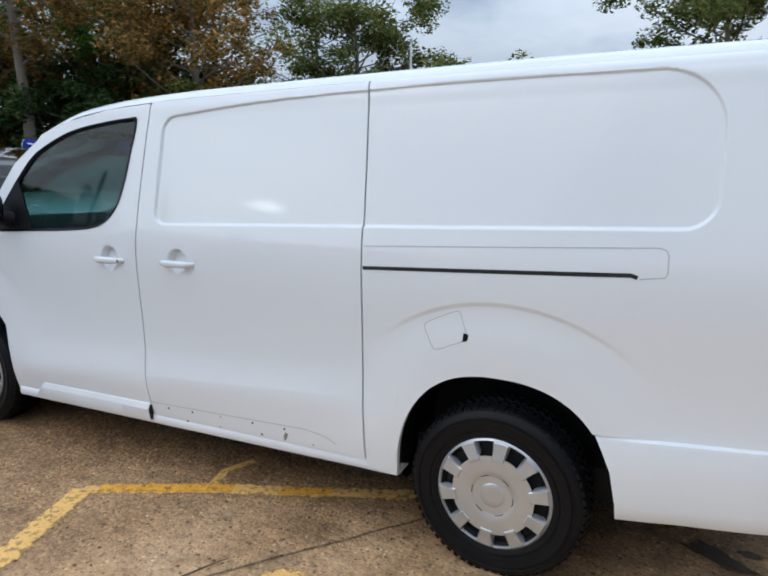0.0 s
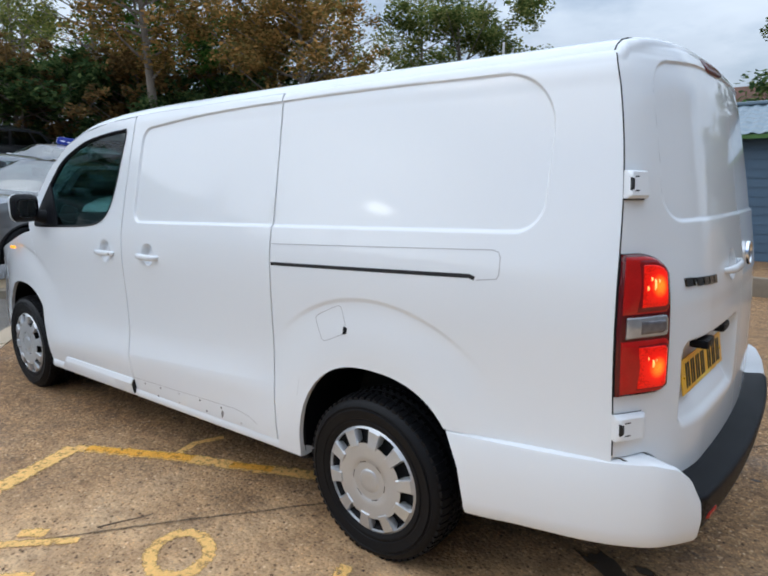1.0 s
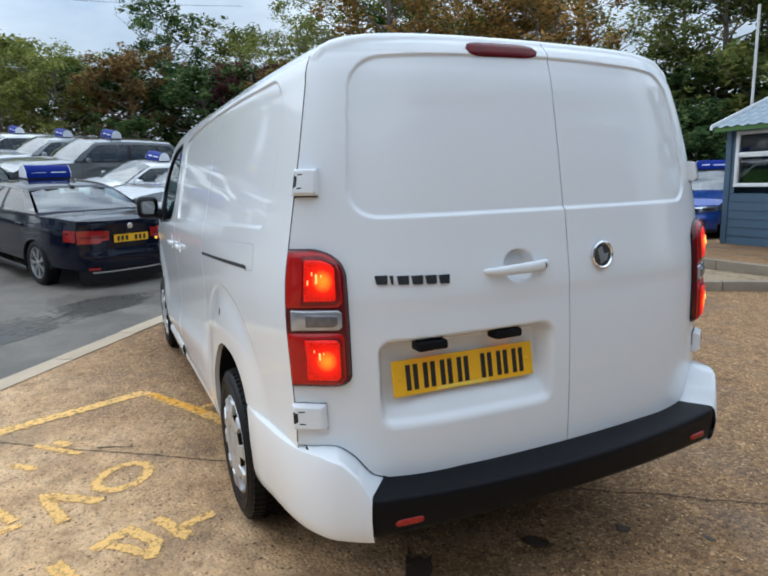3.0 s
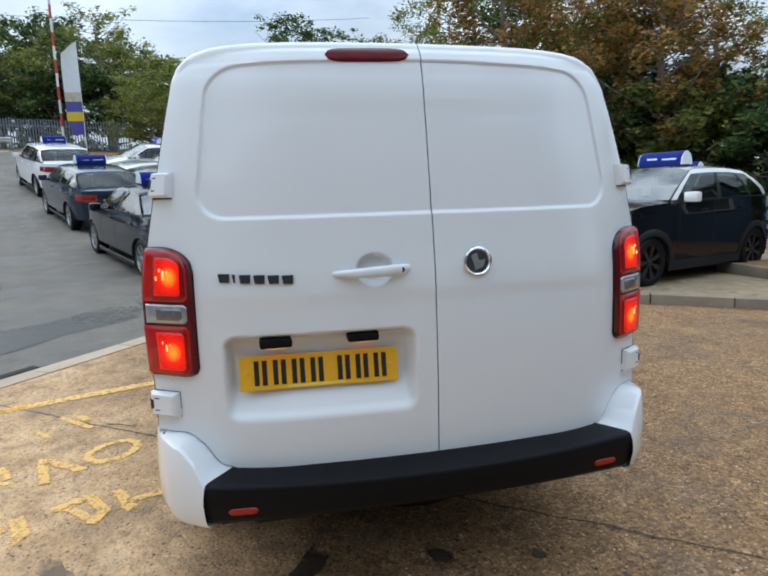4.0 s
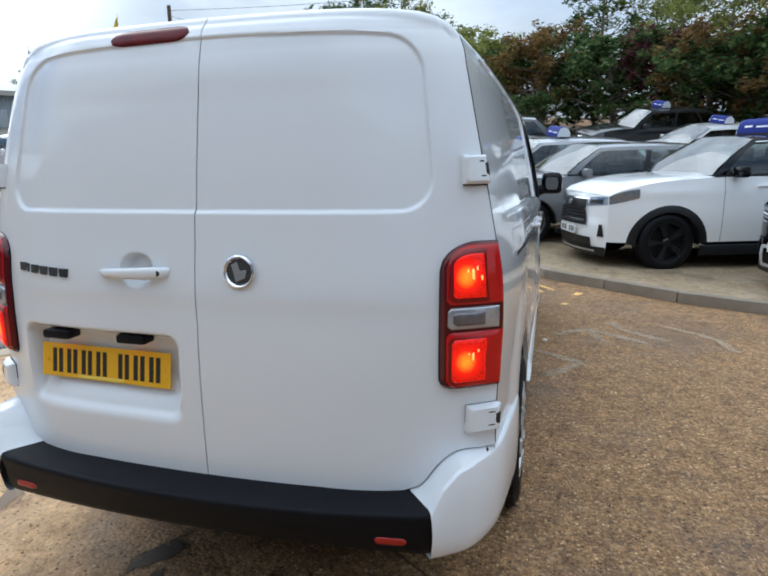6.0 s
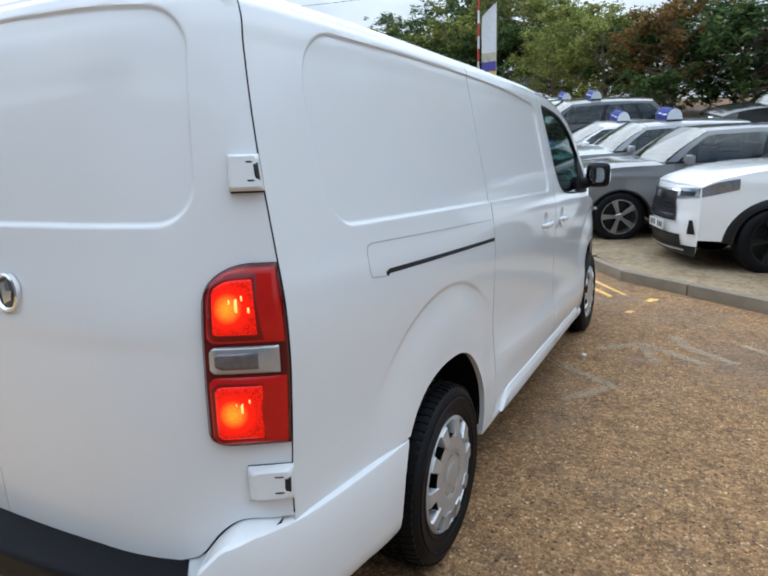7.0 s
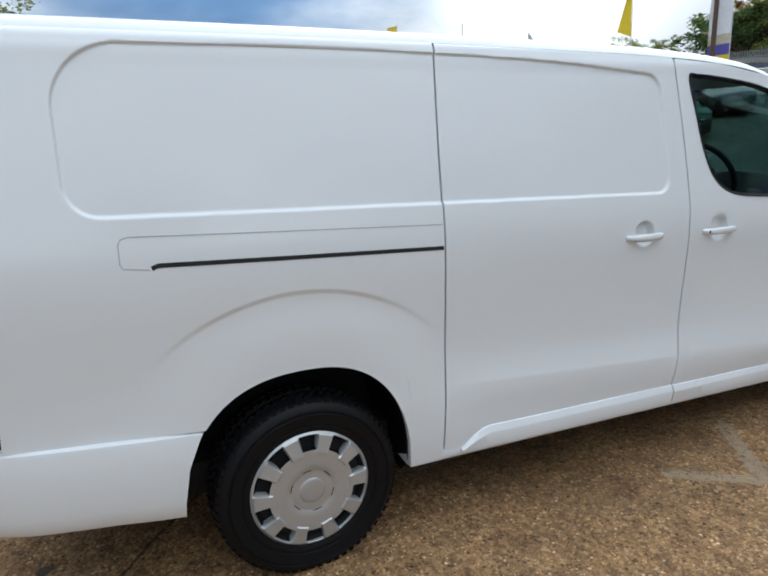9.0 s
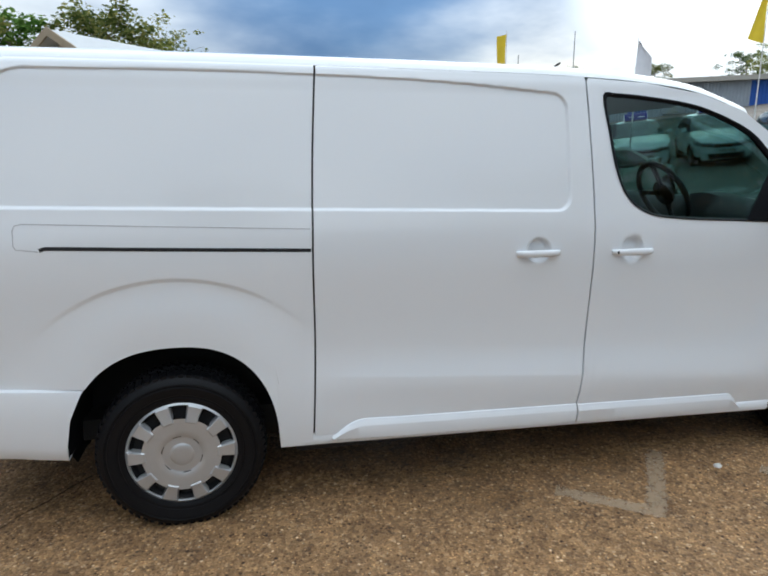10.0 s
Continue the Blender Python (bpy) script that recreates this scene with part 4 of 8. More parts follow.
# white bumper corners
PLAN = smooth_path([(0.345, 0.944), (0.5, 0.944), (0.7, 0.934), (0.86, 0.919), (0.965, 0.894), (1.050, 0.855), (1.105, 0.80), (1.142, 0.752)], 6)


def arch_x(z):
    t = np.clip((z - ARCH_Z) / ARCH_H, 0, 1)
    return ARCH_W * (1 - t**2.4) ** (1 / 2.4)


for s in (-1, 1):
    rows = []
    n = len(PLAN)
    for i, p in enumerate(PLAN):
        a, b = PLAN[max(i - 1, 0)], PLAN[min(i + 1, n - 1)]
        t = (b - a) / np.linalg.norm(b - a)
        inw = np.array([t[1], -t[0]])
        f = i / (n - 1)
        zt = float(np.interp(p[0], [0.34, 0.92, 1.03, 1.085, 1.12, 1.142], [0.640, 0.682, 0.692, 0.680, 0.635, 0.568]))
        zb = float(np.interp(p[0], [0.34, 0.9, 1.142], [0.345, 0.40, 0.425]))
        deep = float(np.interp(f, [0, 0.45, 0.75, 1], [0.03, 0.03, 0.10, 0.12]))
        sec = [(deep, zt + (0.01 if f > 0.6 else 0)), (0.014, zt), (0.004, zt - 0.006), (0.0, zt - 0.02), (-0.006, zt * 0.6 + zb * 0.4), (-0.003, zb + 0.06), (0.004, zb + 0.02), (0.016, zb), (0.10, zb + 0.01)]
        row = []
        for d, z in sec:
            q = p + inw * d
            x = q[0]
            if p[0] < 0.62:
                k = (p[0] - 0.345) / 0.275
                x = float(arch_x(z) + 0.004) * (1 - k) + (0.62) * k
            row.append((x, s * q[1], z))
        if f > 0.55:
            # the flank that falls from the ridge to the foot of the door
            yd = float(np.interp(f, [0.55, 0.75, 1.0], [0.885, 0.80, 0.660]))
            zd = float(DOOR_LOW(yd)) - 0.004
            row[0] = (float(rear_x(yd, max(zd, 0.58))) - 0.012, s * yd, zd)
        rows.append(row)
    g = Shape().grid(rows, s > 0)
    part("bumper_corner", g, WHITE, van, "white painted bumper corner", sharp=34)

# black step bumper
rows = []
for u in np.linspace(-1, 1, 41):
    xo = 1.197 - 0.050 * abs(u) ** 2.2
    xd = float(C_REAR(0.57)) - float(rear_drop(np.array(0.66 * u))) - 0.03
    e = 0.010 * float(smooth(0.965, 1.0, abs(u)))
    ze = 0.549 + 0.020 * u * u
    sec = [(xd, 0.574 + 0.006 * u * u), (xd + 0.035, 0.573 + 0.006 * u * u), (xo - 0.016 - e, ze + 0.004), (xo - 0.006 - e, ze + 0.001), (xo - 0.001 - e, ze - 0.006), (xo - e, ze - 0.016),
           (xo - 0.006 - e, 0.500), (xo - 0.012 - e, 0.455), (xo - 0.022 - e, 0.438), (xo - 0.045, 0.430), (xo - 0.16, 0.440), (xo - 0.3, 0.47)]
    rows.append([(x, (0.662 + 0.092 * min(max((x - xd - 0.03) / (xo - xd - 0.04), 0), 1)) * u if z > 0.51 else 0.754 * u, z) for x, z in sec])
g = Shape().grid(rows, True)
step = part("step_bumper", g, BLACK_PLASTIC, van, "textured black plastic rear step", sharp=70)
for y0 in (-0.634, 0.636):
    rows = []
    for v in np.linspace(-1, 1, 7):
        row = []
        for u in np.linspace(-1, 1, 11):
            y = y0 + 0.048 * u
            xo = 1.197 - 0.050 * (abs(y) / 0.754) ** 2.2
            h = 0.0125 * (1 - abs(u) ** 8) ** 0.5
            row.append((xo - 0.006 + 0.006 * (1 - abs(v) ** 6) * (1 - abs(u) ** 12) - 0.003, y, 0.480 + h * v))
        rows.append(row)
    part("reflector", Shape().grid(rows), mat("dull_red_reflector", (0.30, 0.014, 0.008), 0.25, coat=0.3, spec=0.3, var=0.3, scale=90), step, "red reflector")

# number plate, its lamps, the badge, raised script as plain bars, handle
def on_rear(pts, off, depth=0.004):
    g = Shape()
    return g.prism([rear_point(y, z, off - depth) for y, z in pts], (depth, 0, 0))


pl = new("number_plate")
pl.parent = left_door


def plate_pt(y, z, o=0.0):
    f = (y + 0.362) / 0.26
    return (float(np.interp(f, [-1, 1], [1.022, 1.046])) + 0.008 + o + (0.888 - z) * 0.16, y, z)


part("plate", Shape().prism([plate_pt(y, z) for y, z in ((-0.622, 0.833), (-0.102, 0.833), (-0.102, 0.944), (-0.622, 0.944))], (0.003, 0, 0)), YELLOW_PLATE, pl, "yellow plate, characters as plain bars")
bar_y = [-0.576 + k * 0.061 for k in range(4)] + [-0.304 + k * 0.061 for k in range(3)]
for yb in bar_y:
    for dy in (0.0, 0.026):
        part("character_bar", Shape().prism([plate_pt(yb + dy + a, z, 0.003) for a, z in ((0, 0.848), (0.016, 0.848), (0.016, 0.928), (0, 0.928))], (0.0015, 0, 0)), INK, pl)
for yb in (-0.598, -0.126):
    part("plate_screw", Shape().lathe([(0.0, 0.006), (0.006, 0.005), (0.008, 0.0)], Matrix.Translation(plate_pt(yb, 0.888, 0.002)) @ pose(0, 0, 0, 0, 90, 0), 12), YELLOW_PLATE, pl)
part("plate_strip", Shape().prism([plate_pt(y, z, 0.003) for y, z in ((-0.47, 0.836), (-0.28, 0.836), (-0.28, 0.846), (-0.47, 0.846))], (0.001, 0, 0)), mat("pale_yellow_strip", (0.8, 0.62, 0.1), 0.4), pl)
for yc in (-0.502, -0.218):
    g = Shape().box((1.03, yc - 0.052, 0.978), (1.088, yc + 0.052, 1.008), 0.010)
    lampb = part("plate_lamp", g, BLACK_PLASTIC, left_door)
    part("plate_bulb", Shape().box((1.050, yc - 0.03, 0.9755), (1.072, yc + 0.03, 0.9785)), BULB, lampb, "lit warm bulb")
DARK_CHROME = mat("dark_chrome", (0.10, 0.105, 0.11), 0.22, metal=0.9, var=0.3, scale=90)
script = new("script_badge")
script.parent = left_door
for k, yb in enumerate((-0.668, -0.625, -0.604, -0.560, -0.516, -0.472)):
    w = 0.036 if k != 1 else 0.010
    zt = 1.2195 - 0.010 * k / 5
    part("letter_bar", on_rear([(yb + 0.004, zt - 0.026), (yb + w - 0.002, zt - 0.027), (yb + w, zt), (yb, zt)], 0.006, 0.008), DARK_CHROME, script, "chrome bar in place of a letter")
mb = Matrix.Translation(rear_point(0.178, 1.222, 0.0)) @ pose(0, 0, 0, 0, 90, 0) @ pose(0, 0, 0, 0, -4, 0)
badge = part("round_badge", Shape().lathe([(0.0, 0.004), (0.038, 0.005), (0.039, 0.011), (0.044, 0.014), (0.049, 0.011), (0.050, 0.0)], mb, 48), CHROME, right_door, "round chrome badge")
part("badge_face", Shape().lathe([(0.0, 0.0065), (0.037, 0.0065)], mb, 32), mat("dark_badge_face", (0.09, 0.095, 0.10), 0.25, metal=0.6), badge)
g = Shape()
g.prism([tuple(mb @ Vector(p)) for p in ((0.03, -0.010, 0.0065), (0.018, 0.02, 0.0065), (-0.006, 0.026, 0.0065), (-0.004, 0.004, 0.0065), (-0.03, -0.004, 0.0065), (-0.02, -0.024, 0.0065), (0.01, -0.014, 0.0065))], tuple((mb.to_3x3() @ Vector((0, 0, 0.004)))))
part("badge_relief", g, CHROME, badge)
secs = []
for t in np.linspace(-1, 1, 25):
    y = -0.184 + 0.128 * t
    x0 = float(C_REAR(1.208)) - float(rear_drop(np.array(y)))
    rise = 0.030 * (1 - abs(t) ** 4) + 0.004
    hgt = (0.017 + 0.004 * t) * (1 - 0.4 * abs(t) ** 4)
    secs.append([(x0 + rise - 0.009 + 0.010 * math.cos(a), y, 1.208 + 0.004 * t + hgt * math.sin(a)) for a in np.linspace(0, math.tau, 14, endpoint=False)])
handle = part("rear_handle", Shape().grid(secs, True, ring_v=True), WHITE, left_door)
part("key_lock", Shape().lathe([(0.0, 0.004), (0.008, 0.004), (0.010, 0.0)], Matrix.Translation((1.0975, -0.088, 1.211)) @ pose(0, 0, 0, 0, 90, 0), 14), INK, handle)
# high brake lamp
rows = []
for u in np.linspace(-1, 1, 25):
    y = -0.150 + 0.140 * u
    h = 0.024 * (1 - abs(u) ** 6) ** 0.5 + 0.0008
    zc = 1.908 - 0.02 * (y / 0.6) ** 2
    row = []
    for v in np.linspace(-1, 1, 9):
        z = zc + h * v
        row.append((float(rear_x(y, min(z, 1.94))) + 0.0045 * (1 - abs(v) ** 4) * (1 - abs(u) ** 8) + 0.001, y, z))
    rows.append(row)
part("high_brake_lamp", Shape().grid(rows, True), mat("unlit_red_lens", (0.10, 0.003, 0.006), 0.2, coat=0.06, spec=0.12, var=0.5, scale=16), left_door, "dark red high-level brake lamp")
# roof details
for y in (-0.42, 0.42):
    part("roof_cap", Shape().lathe([(0.0, 0.016), (0.05, 0.014), (0.075, 0.004), (0.08, -0.01)], pose(0.60, y, 1.951), 20), WHITE, van)
part("aerial", Shape().tube([(-1.95, 0.1, 1.945), (-1.97, 0.1, 1.975), (-2.05, 0.1, 2.03)], [0.016, 0.010, 0.005], 8), BLACK_PLASTIC, van, "short black roof aerial")

# ---- nose, windscreen, mirrors, cab ----
scr = [(-2.64, 1.712), (-2.83, 1.578), (-3.0, 1.358), (-3.08, 1.21)]
rows, frame_rows = [], []
for x, z in smooth_path(scr, 5):
    w = float(side_w(x, z)) - 0.012
    rows.append([(x - 0.34 * (1 - (u * u)), w * u, z + 0.045 * (1 - u * u)) for u in np.linspace(-1, 1, 21)])
screen = part("windscreen", Shape().grid(rows).face_out((-2.3, 0, 1.2)), VAN_GLASS, van, "green-tinted windscreen")
screen.visible_shadow = False
rows = []
for x in np.linspace(-3.06, -4.1, 24):
    z = float(wing_top(x))
    w = float(side_w(x, z))
    rows.append([(x - 0.34 * (1 - u * u) * (0.9 if x > -3.9 else 1.0), w * u, z + 0.05 * (1 - u * u) - 0.004) for u in np.linspace(-1, 1, 21)])
part("bonnet", Shape().grid(rows), WHITE, van)
rows = []
for z in np.linspace(0.30, 0.89, 16):
    w = float(side_w(-4.05, z)) + 0.01
    rows.append([(-4.06 - 0.34 * (1 - u * u) + 0.10 * max(0, (z - 0.6)) , w * u, z) for u in np.linspace(-1, 1, 21)])
part("front_bumper", Shape().grid(rows, True), WHITE, van)
rows = [[(-4.06 - 0.36 * (1 - u * u), 0.55 * u, z) for u in np.linspace(-1, 1, 15)] for z in (0.52, 0.56, 0.66, 0.70)]
part("grille", Shape().grid(rows, True), BLACK_PLASTIC, van)
for s in (-1, 1):
    rows = [[(-4.075 - 0.36 * (1 - u * u), s * 0.86 * u, z) for u in np.linspace(0.62, 0.93, 8)] for z in (0.70, 0.76, 0.82)]
    part("headlamp", Shape().grid(rows, s > 0), CLEAR_LENS, van)
    g = Shape().box((-3.36, s * 0.955 - 0.01, 1.03), (-3.30, s * 0.955 + 0.01, 1.05), 0.004)
    part("side_repeater", g, CLEAR_LENS if s > 0 else mat("lit_amber_lens", (0.6, 0.25, 0.02), 0.2, emit=(1.0, 0.42, 0.03), power=1.3), van, "amber side indicator" if s < 0 else "")
    mir = new("door_mirror")
    mir.parent = cab_doors[0 if s < 0 else 1]
    g = Shape()
    secs = []
    for t in np.linspace(0, 1, 9):
        k = math.sin(math.pi * (0.12 + 0.80 * t)) ** 0.45
        xx = -2.80 - 0.11 * t
        secs.append([(xx, s * (1.035 + 0.088 * k * math.copysign(abs(math.cos(a)) ** 0.5, math.cos(a))), 1.335 + 0.092 * k * math.copysign(abs(math.sin(a)) ** 0.5, math.sin(a))) for a in np.linspace(0, math.tau, 32, endpoint=False)])
    part("mirror_shell", Shape().grid(secs[3:], s > 0, ring_v=True).poly(secs[-1]), WHITE, mir, "white mirror cap")
    part("mirror_body", Shape().grid(secs[:4], s > 0, ring_v=True), BLACK_PLASTIC, mir)
    inset = [(x + 0.004, s * 1.035 + (y - s * 1.035) * 0.9, 1.335 + (z - 1.335) * 0.9) for x, y, z in secs[0]]
    part("mirror_glass", Shape().poly(inset, s < 0), mat("mirror_glass", (0.42, 0.45, 0.47), 0.03, metal=1.0, var=0.0, fine=0.0, rvar=0.0), mir, "mirror glass")
    g = Shape().tube([(-2.80, s * 0.88, 1.27), (-2.84, s * 0.94, 1.275), (-2.85, s * 0.985, 1.29)], [0.055, 0.045, 0.04], 10)
    part("mirror_arm", g, BLACK_PLASTIC, mir)

part("cab_floor", Shape().box((-3.1, -0.86, 0.42), (-1.78, 0.86, 0.46)), CAB_DARK, van)
bulk = [(-1.80, float(SIDE(z)) - 0.04, z) for z in np.linspace(0.42, 1.84, 14)]
part("bulkhead", Shape().prism(bulk + [(x, -y, z) for x, y, z in bulk[::-1]], (0.03, 0, 0)), CAB_DARK, van)
rows = []
for y in np.linspace(-0.84, 0.84, 25):
    hood = 0.055 * math.exp(-((y - 0.42) / 0.20) ** 2)
    rows.append([(-2.70, y, 0.80), (-2.68, y, 1.02), (-2.72, y, 1.17), (-2.80, y, 1.265 + hood), (-2.90, y, 1.285 + hood * 0.7), (-3.05, y, 1.27), (-3.22, y, 1.20), (-3.25, y, 0.80)])
part("dashboard", Shape().grid(rows, True).face_out((-2.95, 0, 1.0)), CAB_DARK, van, "dark moulded dashboard")
part("cargo_floor", Shape().box((-2.9, -0.72, 0.33), (0.95, 0.72, 0.42)), DARK_GAP, van)
# unseen low parts, added to block light and darken the ground underneath
part("underbody", Shape().box((-3.9, -0.55, 0.22), (-0.3, 0.55, 0.36), 0.04).box((-0.3, -0.5, 0.34), (0.8, 0.5, 0.44), 0.04).box((-2.78, -0.84, 0.22), (-0.46, 0.84, 0.34), 0.04).box((0.46, -0.80, 0.42), (0.97, 0.80, 0.50), 0.03).box((0.42, -0.70, 0.27), (0.80, 0.70, 0.46), 0.05), DARK_GAP, van)
part("rear_axle", Shape().tube([(0.0, -0.70, 0.30), (-0.06, -0.45, 0.25), (-0.06, 0.45, 0.25), (0.0, 0.70, 0.30)], 0.055, 10), DARK_GAP, van)
part("spare_wheel", Shape().lathe([(0.0, 0.02), (0.19, 0.0), (0.22, -0.02), (0.30, -0.02), (0.335, 0.03), (0.335, 0.15), (0.30, 0.19), (0.0, 0.19)], pose(0.52, 0.05, 0.235), 40), RUBBER, van, "unseen dark spare wheel, added to block light under the floor")
part("silencer", Shape().tube([(0.78, -0.62, 0.33), (0.80, -0.60, 0.33), (0.80, -0.02, 0.33), (0.78, 0.0, 0.33)], [0.05, 0.09, 0.09, 0.05], 14), DARK_GAP, van)
for y in (-0.5, -0.05, 0.5):
    seat = new("cab_seat")
    seat.parent = van
    part("seat_base", Shape().box((-2.55, y - 0.22, 0.72), (-2.02, y + 0.22, 0.86), 0.04), CAB_DARK, seat)
    part("seat_back", Shape().box((-2.08, y - 0.22, 0.84), (-1.92, y + 0.22, 1.38), 0.05), CAB_DARK, seat)
    part("headrest", Shape().box((-2.04, y - 0.11, 1.42), (-1.94, y + 0.11, 1.60), 0.03), CAB_DARK, seat)
for s, door in zip((-1, 1), cab_doors):
    rows = []
    for x in np.linspace(-2.90, -1.86, 18):
        top_ = float(np.interp(x, [-2.9, -2.6, -2.25, -2.08, -1.97, -1.86], [1.195, 1.208, 1.226, 1.255, 1.33, 1.45]))
        rows.append([(x, s * (float(side_w(x, 1.0)) - d), z) for d, z in ((0.06, 0.46), (0.075, 0.80), (0.12, 0.90), (0.12, 0.96), (0.075, 1.0), (0.07, top_ - 0.03), (0.05, top_))])
    part("door_card", Shape().grid(rows, s < 0), CAB_DARK, door, "dark plastic inner door trim")
ms = pose(-2.54, 0.42, 1.315, 0, -62, 0)
ringpts = [tuple(ms @ Vector((0.185 * math.cos(a), 0.185 * math.sin(a), 0))) for a in np.linspace(0, math.tau, 33)]
sw = part("steering_wheel", Shape().tube(ringpts, 0.015, 8, False), CAB_DARK, van)
part("steering_hub", Shape().lathe([(0.0, 0.03), (0.06, 0.025), (0.075, 0.0)], ms, 16), CAB_DARK, sw)
for a in (0.0, math.pi, -math.pi / 2):
    part("steering_spoke", Shape().tube([tuple(ms @ Vector((0.05 * math.cos(a), 0.05 * math.sin(a), 0.01))), tuple(ms @ Vector((0.18 * math.cos(a), 0.18 * math.sin(a), 0)))], 0.014, 6), CAB_DARK, sw)


# ---- ground, asphalt, gutter, kerb ----
def ground_mat(name, asphalt=False, stand_=False):
    """Exposed-aggregate concrete (or asphalt): stones of many tints in a sandy binder, with damp patches."""
    m = bpy.data.materials.new(name)
    m.use_nodes = True
    n, l = m.node_tree.nodes, m.node_tree.links
    b = n["Principled BSDF"]
    tc = n.new("ShaderNodeTexCoord")

    def noise_tex(scale, detail=4, rough=0.55):
        t = n.new("ShaderNodeTexNoise")
        t.inputs["Scale"].default_value, t.inputs["Detail"].default_value, t.inputs["Roughness"].default_value = scale, detail, rough
        l.new(tc.outputs["Object"], t.inputs["Vector"])
        return t

    def ramp(src, stops):
        r = n.new("ShaderNodeValToRGB")
        while len(r.color_ramp.elements) < len(stops):
            r.color_ramp.elements.new(0.5)
        for e, (p, c) in zip(r.color_ramp.elements, stops):
            e.position, e.color = p, (*c, 1)
        l.new(src, r.inputs["Fac"])
        return r

    def mix(kind, fac, a, c):
        x = n.new("ShaderNodeMix")
        x.data_type, x.blend_type = "RGBA", kind
        for sock, val in ((0, fac), (6, a), (7, c)):
            if isinstance(val, (int, float)):
                x.inputs[sock].default_value = val
            else:
                l.new(val, x.inputs[sock])
        return x.outputs[2]

    def stones(scale):
        v = n.new("ShaderNodeTexVoronoi")
        v.inputs["Scale"].default_value = scale
        l.new(tc.outputs["Object"], v.inputs["Vector"])
        return v
    v1, v2 = stones(62.0 if not asphalt else 130.0), stones(160.0)
    if asphalt:
        tint = ramp(v1.outputs["Color"], [(0.0, (0.05, 0.046, 0.04)), (0.5, (0.12, 0.108, 0.093)), (1.0, (0.22, 0.20, 0.175))])
        binder = ramp(noise_tex(3.0, 6).outputs["Fac"], [(0.3, (0.18, 0.155, 0.125)), (0.7, (0.29, 0.252, 0.205))])
        col = mix("MIX", 0.5, tint.outputs["Color"], binder.outputs["Color"])
        damp = ramp(noise_tex(0.8, 9, 0.62).outputs["Fac"], [(0.50, (0, 0, 0)), (0.53, (1, 1, 1))])
    else:
        tint = ramp(v1.outputs["Color"], [(0.0, (0.030, 0.018, 0.009)), (0.3, (0.115, 0.066, 0.028)), (0.55, (0.225, 0.138, 0.062)), (0.8, (0.36, 0.245, 0.13)), (1.0, (0.62, 0.52, 0.40))])
        tint2 = ramp(v2.outputs["Color"], [(0.0, (0.06, 0.036, 0.018)), (0.6, (0.21, 0.135, 0.068)), (1.0, (0.50, 0.39, 0.27))])
        peb = mix("MIX", 0.4, tint.outputs["Color"], tint2.outputs["Color"])
        binder = ramp(noise_tex(2.2, 8, 0.62).outputs["Fac"], [(0.25, (0.39, 0.28, 0.172)), (0.5, (0.575, 0.45, 0.305)), (0.75, (0.69, 0.58, 0.435))])
        # paler worn surface on one side of the yard, stones laid bare on the other
        sep = n.new("ShaderNodeSeparateXYZ")
        l.new(tc.outputs["Object"], sep.inputs[0])
        a = n.new("ShaderNodeMath")
        a.operation = "MULTIPLY"
        a.inputs[1].default_value = -0.30
        l.new(sep.outputs["X"], a.inputs[0])
        c = n.new("ShaderNodeMath")
        c.operation = "MULTIPLY_ADD"
        c.inputs[1].default_value = 0.90
        l.new(sep.outputs["Y"], c.inputs[0])
        l.new(a.outputs[0], c.inputs[2])
        d = n.new("ShaderNodeMath")
        d.operation = "MULTIPLY_ADD"
        d.inputs[1].default_value = 1.6
        l.new(noise_tex(1.6, 5).outputs["Fac"], d.inputs[0])
        l.new(c.outputs[0], d.inputs[2])
        bare = n.new("ShaderNodeMapRange")
        bare.inputs["From Min"].default_value, bare.inputs["From Max"].default_value = -0.7, 0.7
        bare.inputs["To Min"].default_value, bare.inputs["To Max"].default_value = 0.15, 0.90 if not stand_ else 0.45
        l.new(d.outputs[0], bare.inputs["Value"])
        col = mix("MIX", bare.outputs[0], binder.outputs["Color"], peb)
        # pale stones and dark pits that stand out of the rest
        for scale, low_, reach, tone, kind in ((46.0, 0.86, 0.34, (0.70, 0.60, 0.46), "MIX"), (74.0, 0.76, 0.40, (0.58, 0.40, 0.22), "MIX"), (33.0, 0.74, 0.30, (0.24, 0.20, 0.17), "MULTIPLY"), (58.0, 0.70, 0.36, (0.34, 0.28, 0.23), "MULTIPLY")):
            v = stones(scale)
            pick, near_, both, sp = (n.new(k) for k in ("ShaderNodeMapRange", "ShaderNodeMapRange", "ShaderNodeMath", "ShaderNodeSeparateColor"))
            l.new(v.outputs["Color"], sp.inputs[0])
            pick.inputs["From Min"].default_value, pick.inputs["From Max"].default_value = low_, low_ + 0.12
            near_.inputs["From Min"].default_value, near_.inputs["From Max"].default_value = reach, reach * 0.6
            l.new(sp.outputs[1], pick.inputs["Value"])
            l.new(v.outputs["Distance"], near_.inputs["Value"])
            both.operation = "MULTIPLY"
            l.new(pick.outputs[0], both.inputs[0])
            l.new(near_.outputs[0], both.inputs[1])
            rgb = n.new("ShaderNodeRGB")
            rgb.outputs[0].default_value = (*tone, 1)
            col = mix(kind, both.outputs[0], col, rgb.outputs[0])
